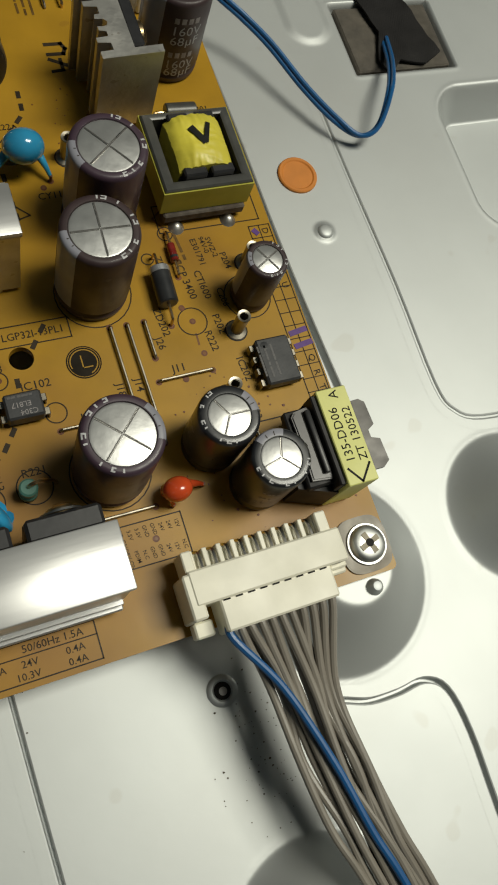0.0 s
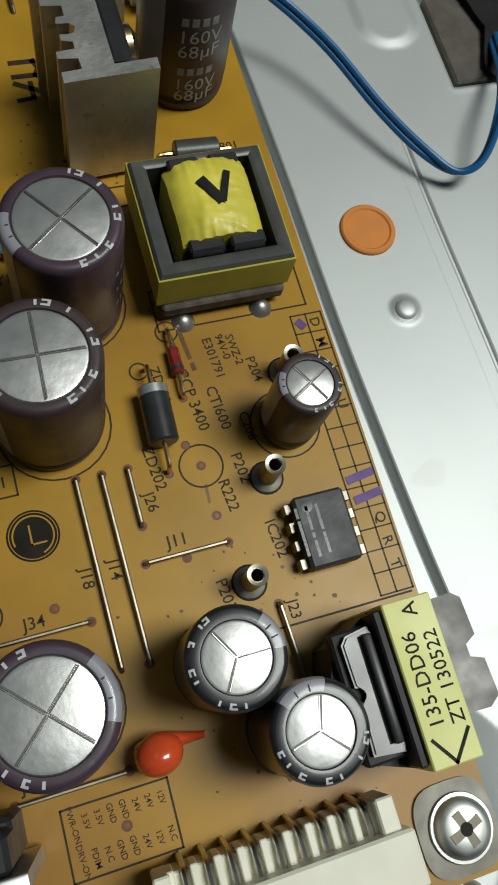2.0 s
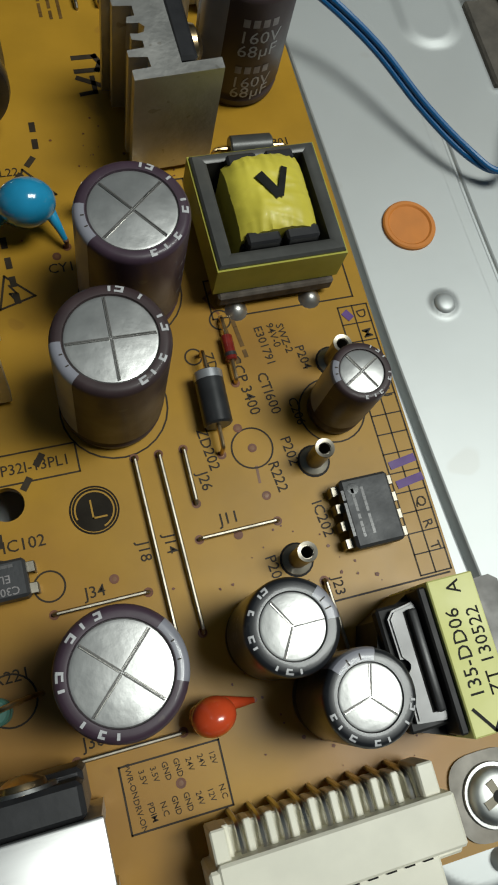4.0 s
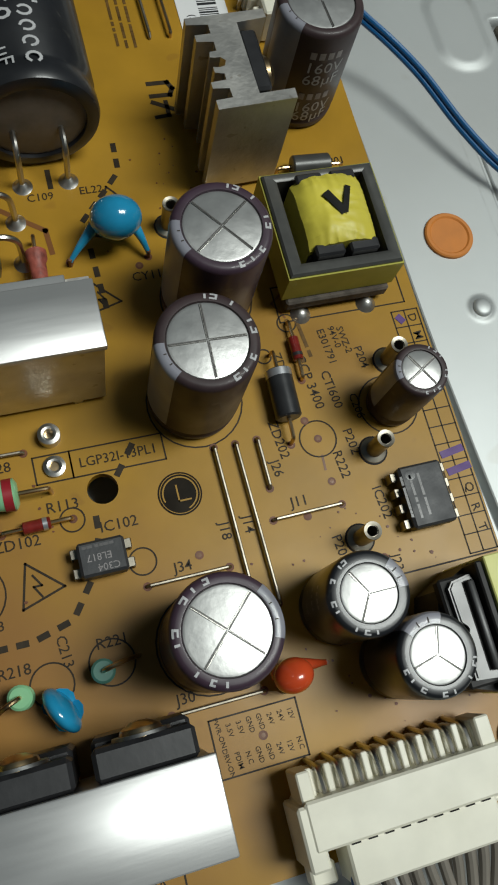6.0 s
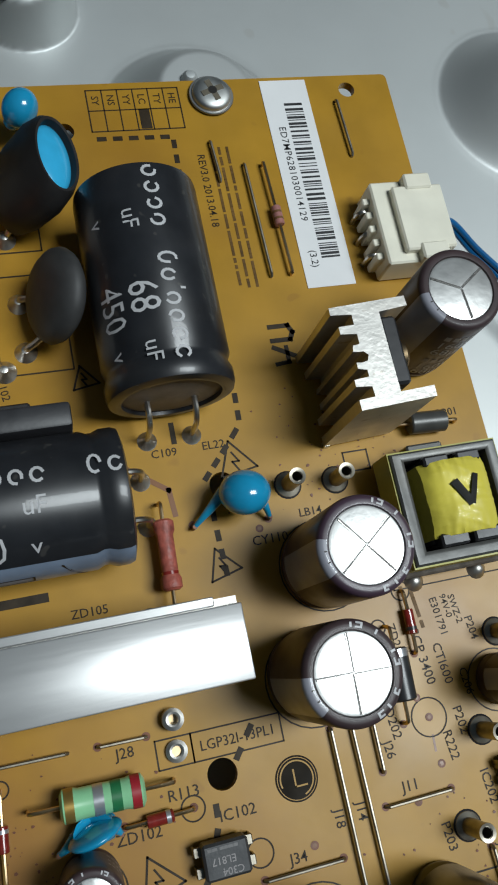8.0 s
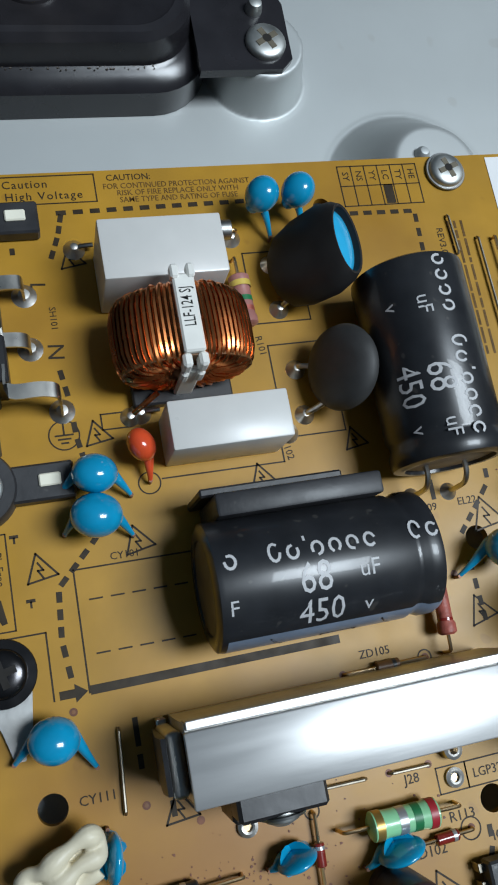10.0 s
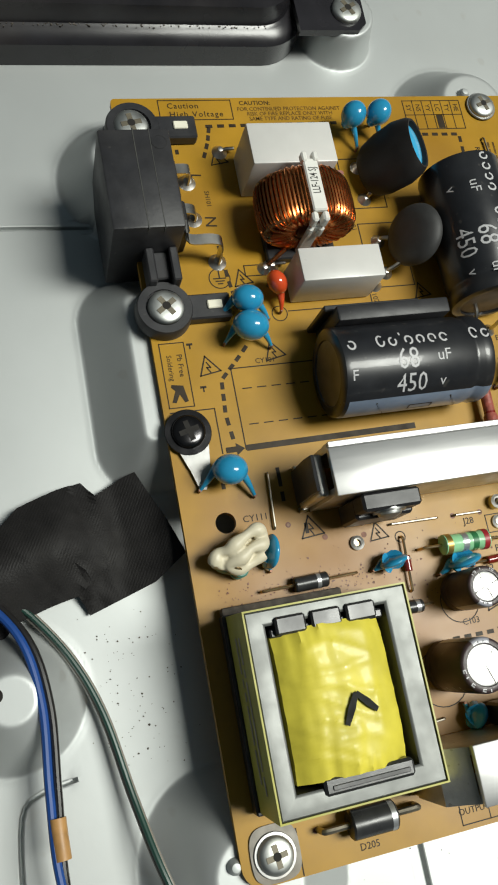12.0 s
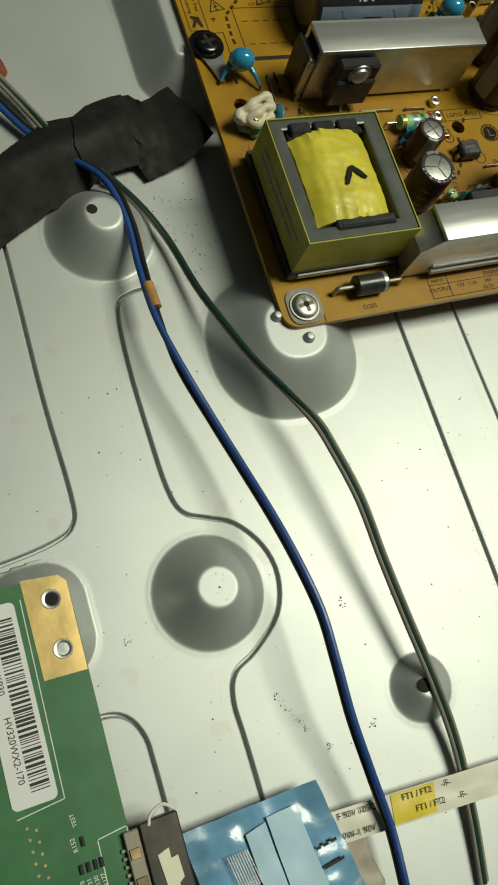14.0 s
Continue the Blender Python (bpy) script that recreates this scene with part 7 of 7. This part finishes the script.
part("head", lathe(bmesh.new(), [(0, 2.6), (1.2, 2.2), (1.6, 1.0), (1.7, 0)], 20), "screw", pin)


# ---- green display board with its ribbon cable ----
gp = thing("display_board", -66, -42, -6.4, "green circuit board with gold corner pad and bar-code label", "circuit board")
bm = bmesh.new()
prism(bm, [(-60, 1.2), (-1.5, -0.6), (0, -2.0), (-0.2, -56), (-2.2, -100), (-60, -100)], 0, 1.4)
part("laminate", bm, "green_pcb", gp)
bm = bmesh.new()
prism(bm, [(-9.4, 0.3), (-1.6, -0.4), (-0.1, -2.0), (-0.25, -21), (-9.2, -20.8)], 1.4, 1.46)
part("gold_pad", bm, "gold_pad", gp)
for y in (-5.0, -15.6):
    part("hole_rim", lathe(bmesh.new(), [(1.3, 1.5), (1.5, 1.6), (2.0, 1.6), (2.1, 1.46)], 24, Matrix.Translation((-4.1, y, 0))), "tin", gp)
    part("hole", lathe(bmesh.new(), [(0, 1.5), (1.35, 1.5)], 20, Matrix.Translation((-4.1, y, 0))), "hole" if y > -8 else "alu", gp)
bm = bmesh.new()
prism(bm, rounded(-20.5, -43.0, -11.6, -3.4, 1.2), 1.42, 1.56)
part("label", bm, "paper", gp, "white paper bar-code label", smooth=False)
bm = bmesh.new()
rnd = random.Random(3)
y = -40.5
while y < -6.5:
    w = rnd.choice((0.2, 0.2, 0.4, 0.6))
    bm.faces.new([bm.verts.new((*p, 1.6)) for p in ((-16.4, y), (-12.6, y), (-12.6, y + w), (-16.4, y + w))])
    y += w + rnd.choice((0.22, 0.22, 0.45))
part("bar_code", bm, "barcode", gp, smooth=False, kind="stuff")
words("HV320WX2-170", -17.8, -32.0, 1.9, gp, "barcode", rot=-90, z=1.6)
words("44-97710100KP30", -17.8, -14.0, 1.9, gp, "barcode", rot=-90, z=1.6)
bm = bmesh.new()
for p in ([(-10.2, -3.6), (-10.6, -43.5)], [(-20, -44.5), (-10.8, -43.6)], [(-6.4, -53.0), (-0.4, -52.4), (-0.5, -62)], [(-6.4, -53), (-6.5, -62)]):
    strip(bm, p, 0.2, z=1.45)
part("marking", bm, "paper", gp, smooth=False)
for k, (x, y) in enumerate(((-9.2, -52.2), (-10.6, -57.0), (-9.2, -57.0), (-7.8, -57.0), (-6.6, -57.0))):
    bm = bmesh.new()
    box(bm, x - 0.35, y - 0.9, 1.42, x + 0.35, y + 0.9, 1.9, 0.08)
    part("chip_resistor", bm, "diode", gp)
words("R152", -10.9, -52.4, 1.3, gp, "paper", rot=96, z=1.5)
words("TEST", -10.0, -48.0, 1.2, gp, "paper", rot=96, z=1.5)
for k, w in enumerate(("R170", "R131", "R130", "R177")):
    words(w, -10.9 + 1.35 * k, -60.2, 1.2, gp, "paper", rot=96, z=1.5)
bm = bmesh.new()
for k in range(9):
    lathe(bm, [(0, 1.48), (0.3, 1.48)], 10, Matrix.Translation((-18.6 + 0.05 * k, -46.5 - 2.2 * k, 0)))
    lathe(bm, [(0, 1.48), (0.3, 1.48)], 10, Matrix.Translation((-17.0 + 0.05 * k, -47.4 - 2.2 * k, 0)))
part("test_pad", bm, "gold_pad", gp, kind="stuff")

soc = thing("ribbon_socket", -63, -97, -5, "cream and brown display connector with a dark metal shell", "connector")
bm = bmesh.new()
box(bm, -4.6, -26, 0, -1.4, 1.6, 1.6, 0.2)
part("housing", bm, "tan_film", soc)
for k in range(12):
    bm = bmesh.new()
    box(bm, -5.6, -2.0 - 1.5 * k, 0.1, -4.4, -1.3 - 1.5 * k, 0.6, 0.05)
    part("pin", bm, "tin", soc)
bm = bmesh.new()
box(bm, -1.4, -24, 0, 6.6, 2.4, 2.4, 0.3)
part("shell", bm, "shield", soc, "dark metal plug shell")
bm = bmesh.new()
prism(bm, [(0.8, -4.2), (3.2, -3.6), (3.2, -5.6), (4.6, -5.4), (4.8, -9.6), (3.6, -10.4), (3.8, -13.6), (5.2, -14), (5.6, -22), (1.8, -22), (1.4, -12)], 2.38, 2.62)
part("shell_plate", bm, "cream", soc, "cream cut-out in the dark shell")
bm = bmesh.new()
for k in range(4):
    box(bm, -4.2, -3.6 - 5.4 * k, 1.55, -2.0, -1.6 - 5.4 * k, 1.9, 0.1)
part("spring_tab", bm, "gold_lead", soc, kind="stuff")
part("pull_loop", tube(bmesh.new(), spline([(0.5, 1.5, 2.4), (1.4, 3.4, 2.6), (4.0, 4.4, 2.6), (6.0, 3.0, 2.4)], 5), 0.35), "paper", soc)


def sheet(name, quads, mat, label, category, z, wav=0.5, n=22, t=0.25, parent=None):
    """A thin flexible strip between two edges a-b and d-c."""
    a, b, c, d = [Vector((*q, 0)) for q in quads]
    bm = bmesh.new()
    g = []
    for j in range(n + 1):
        row = []
        for i in range(n + 1):
            u, v = i / n, j / n
            p = (a * (1 - u) + b * u) * (1 - v) + (d * (1 - u) + c * u) * v
            p.z = (z(p.x, p.y) if callable(z) else z) + wav * noise.noise(Vector((p.x * 0.22, p.y * 0.22, 4)))
            row.append(bm.verts.new(p))
        g.append(row)
    for j in range(n):
        for i in range(n):
            bm.faces.new((g[j][i], g[j][i + 1], g[j + 1][i + 1], g[j + 1][i]))
    ext = bmesh.ops.extrude_face_region(bm, geom=list(bm.faces))
    for q in ext["geom"]:
        if isinstance(q, bmesh.types.BMVert):
            q.co.z -= t
    if parent is None:
        parent = thing(name, 0, 0, 0, label, category)
        return part("film", bm, mat, parent, flat=60).parent
    return part(name, bm, mat, parent, label, flat=60)


ff = sheet("ribbon_cable", ((-56.4, -100.0), (-25.4, -99.6), (-20.6, -128), (-52, -136)), "film_blue", "ribbon cable under glossy blue film with folded pale tabs", "cable", -6.6, 0.9)
sheet("fold", ((-43.6, -104.6), (-38.9, -103.6), (-36.6, -132), (-41.5, -133)), "film_pale", "", "", -5.7, 0.3, 10, parent=ff)
sheet("fold", ((-38.5, -102.8), (-31.6, -102.6), (-28.2, -130), (-36.4, -133)), "film_pale", "", "", -5.5, 0.3, 10, parent=ff)
bars(1, -27.4, -112, 5, 1.1, ff, "ink", rot=6, z=-5.4, rows=2, gap=4.0, seed=21)
bm = bmesh.new()
for k in range(9):
    strip(bm, [(-48.6 + 0.55 * k, -107.2), (-47.4 + 0.55 * k, -114)], 0.22, z=-5.3)
part("conductor", bm, "tin", ff, smooth=False, kind="stuff")
tf = sheet("tan_flap", ((-23.4, -113), (-18.6, -112.8), (-16.2, -124), (-19.6, -136)), "tan_film", "curved tan plastic flap under the ribbon cable", "flap", -8.8, 0.4)
fl = sheet("flat_cable", ((-25.6, -107.0), (34, -111.6), (33, -118.6), (-24.0, -113.9)), "ribbon", "pale flat ribbon cable with a printed yellow patch", "cable", lambda x, y: -7.4 - 0.00 * x, 0.25, 26)
sheet("yellow_patch", ((-9.6, -108.4), (1.4, -109.3), (0.2, -115.4), (-10.6, -114.6)), "ribbon_yellow", "yellow printed patch", "", -7.22, 0.25, 12, 0.05, parent=fl)
for s, x, y in (("F 90V 105C", -18.4, -108.9), ("VW-1 90V", -19.2, -112.9), ("FT1 / FT2", -3.4, -110.2), ("FT1 / FT2", -1.0, -113.4), ("-F-", 4.4, -110.6), ("-F-", 7.4, -114.2)):
    words(s, x, y, 1.9, fl, "ink", rot=-4.5, z=-6.95)
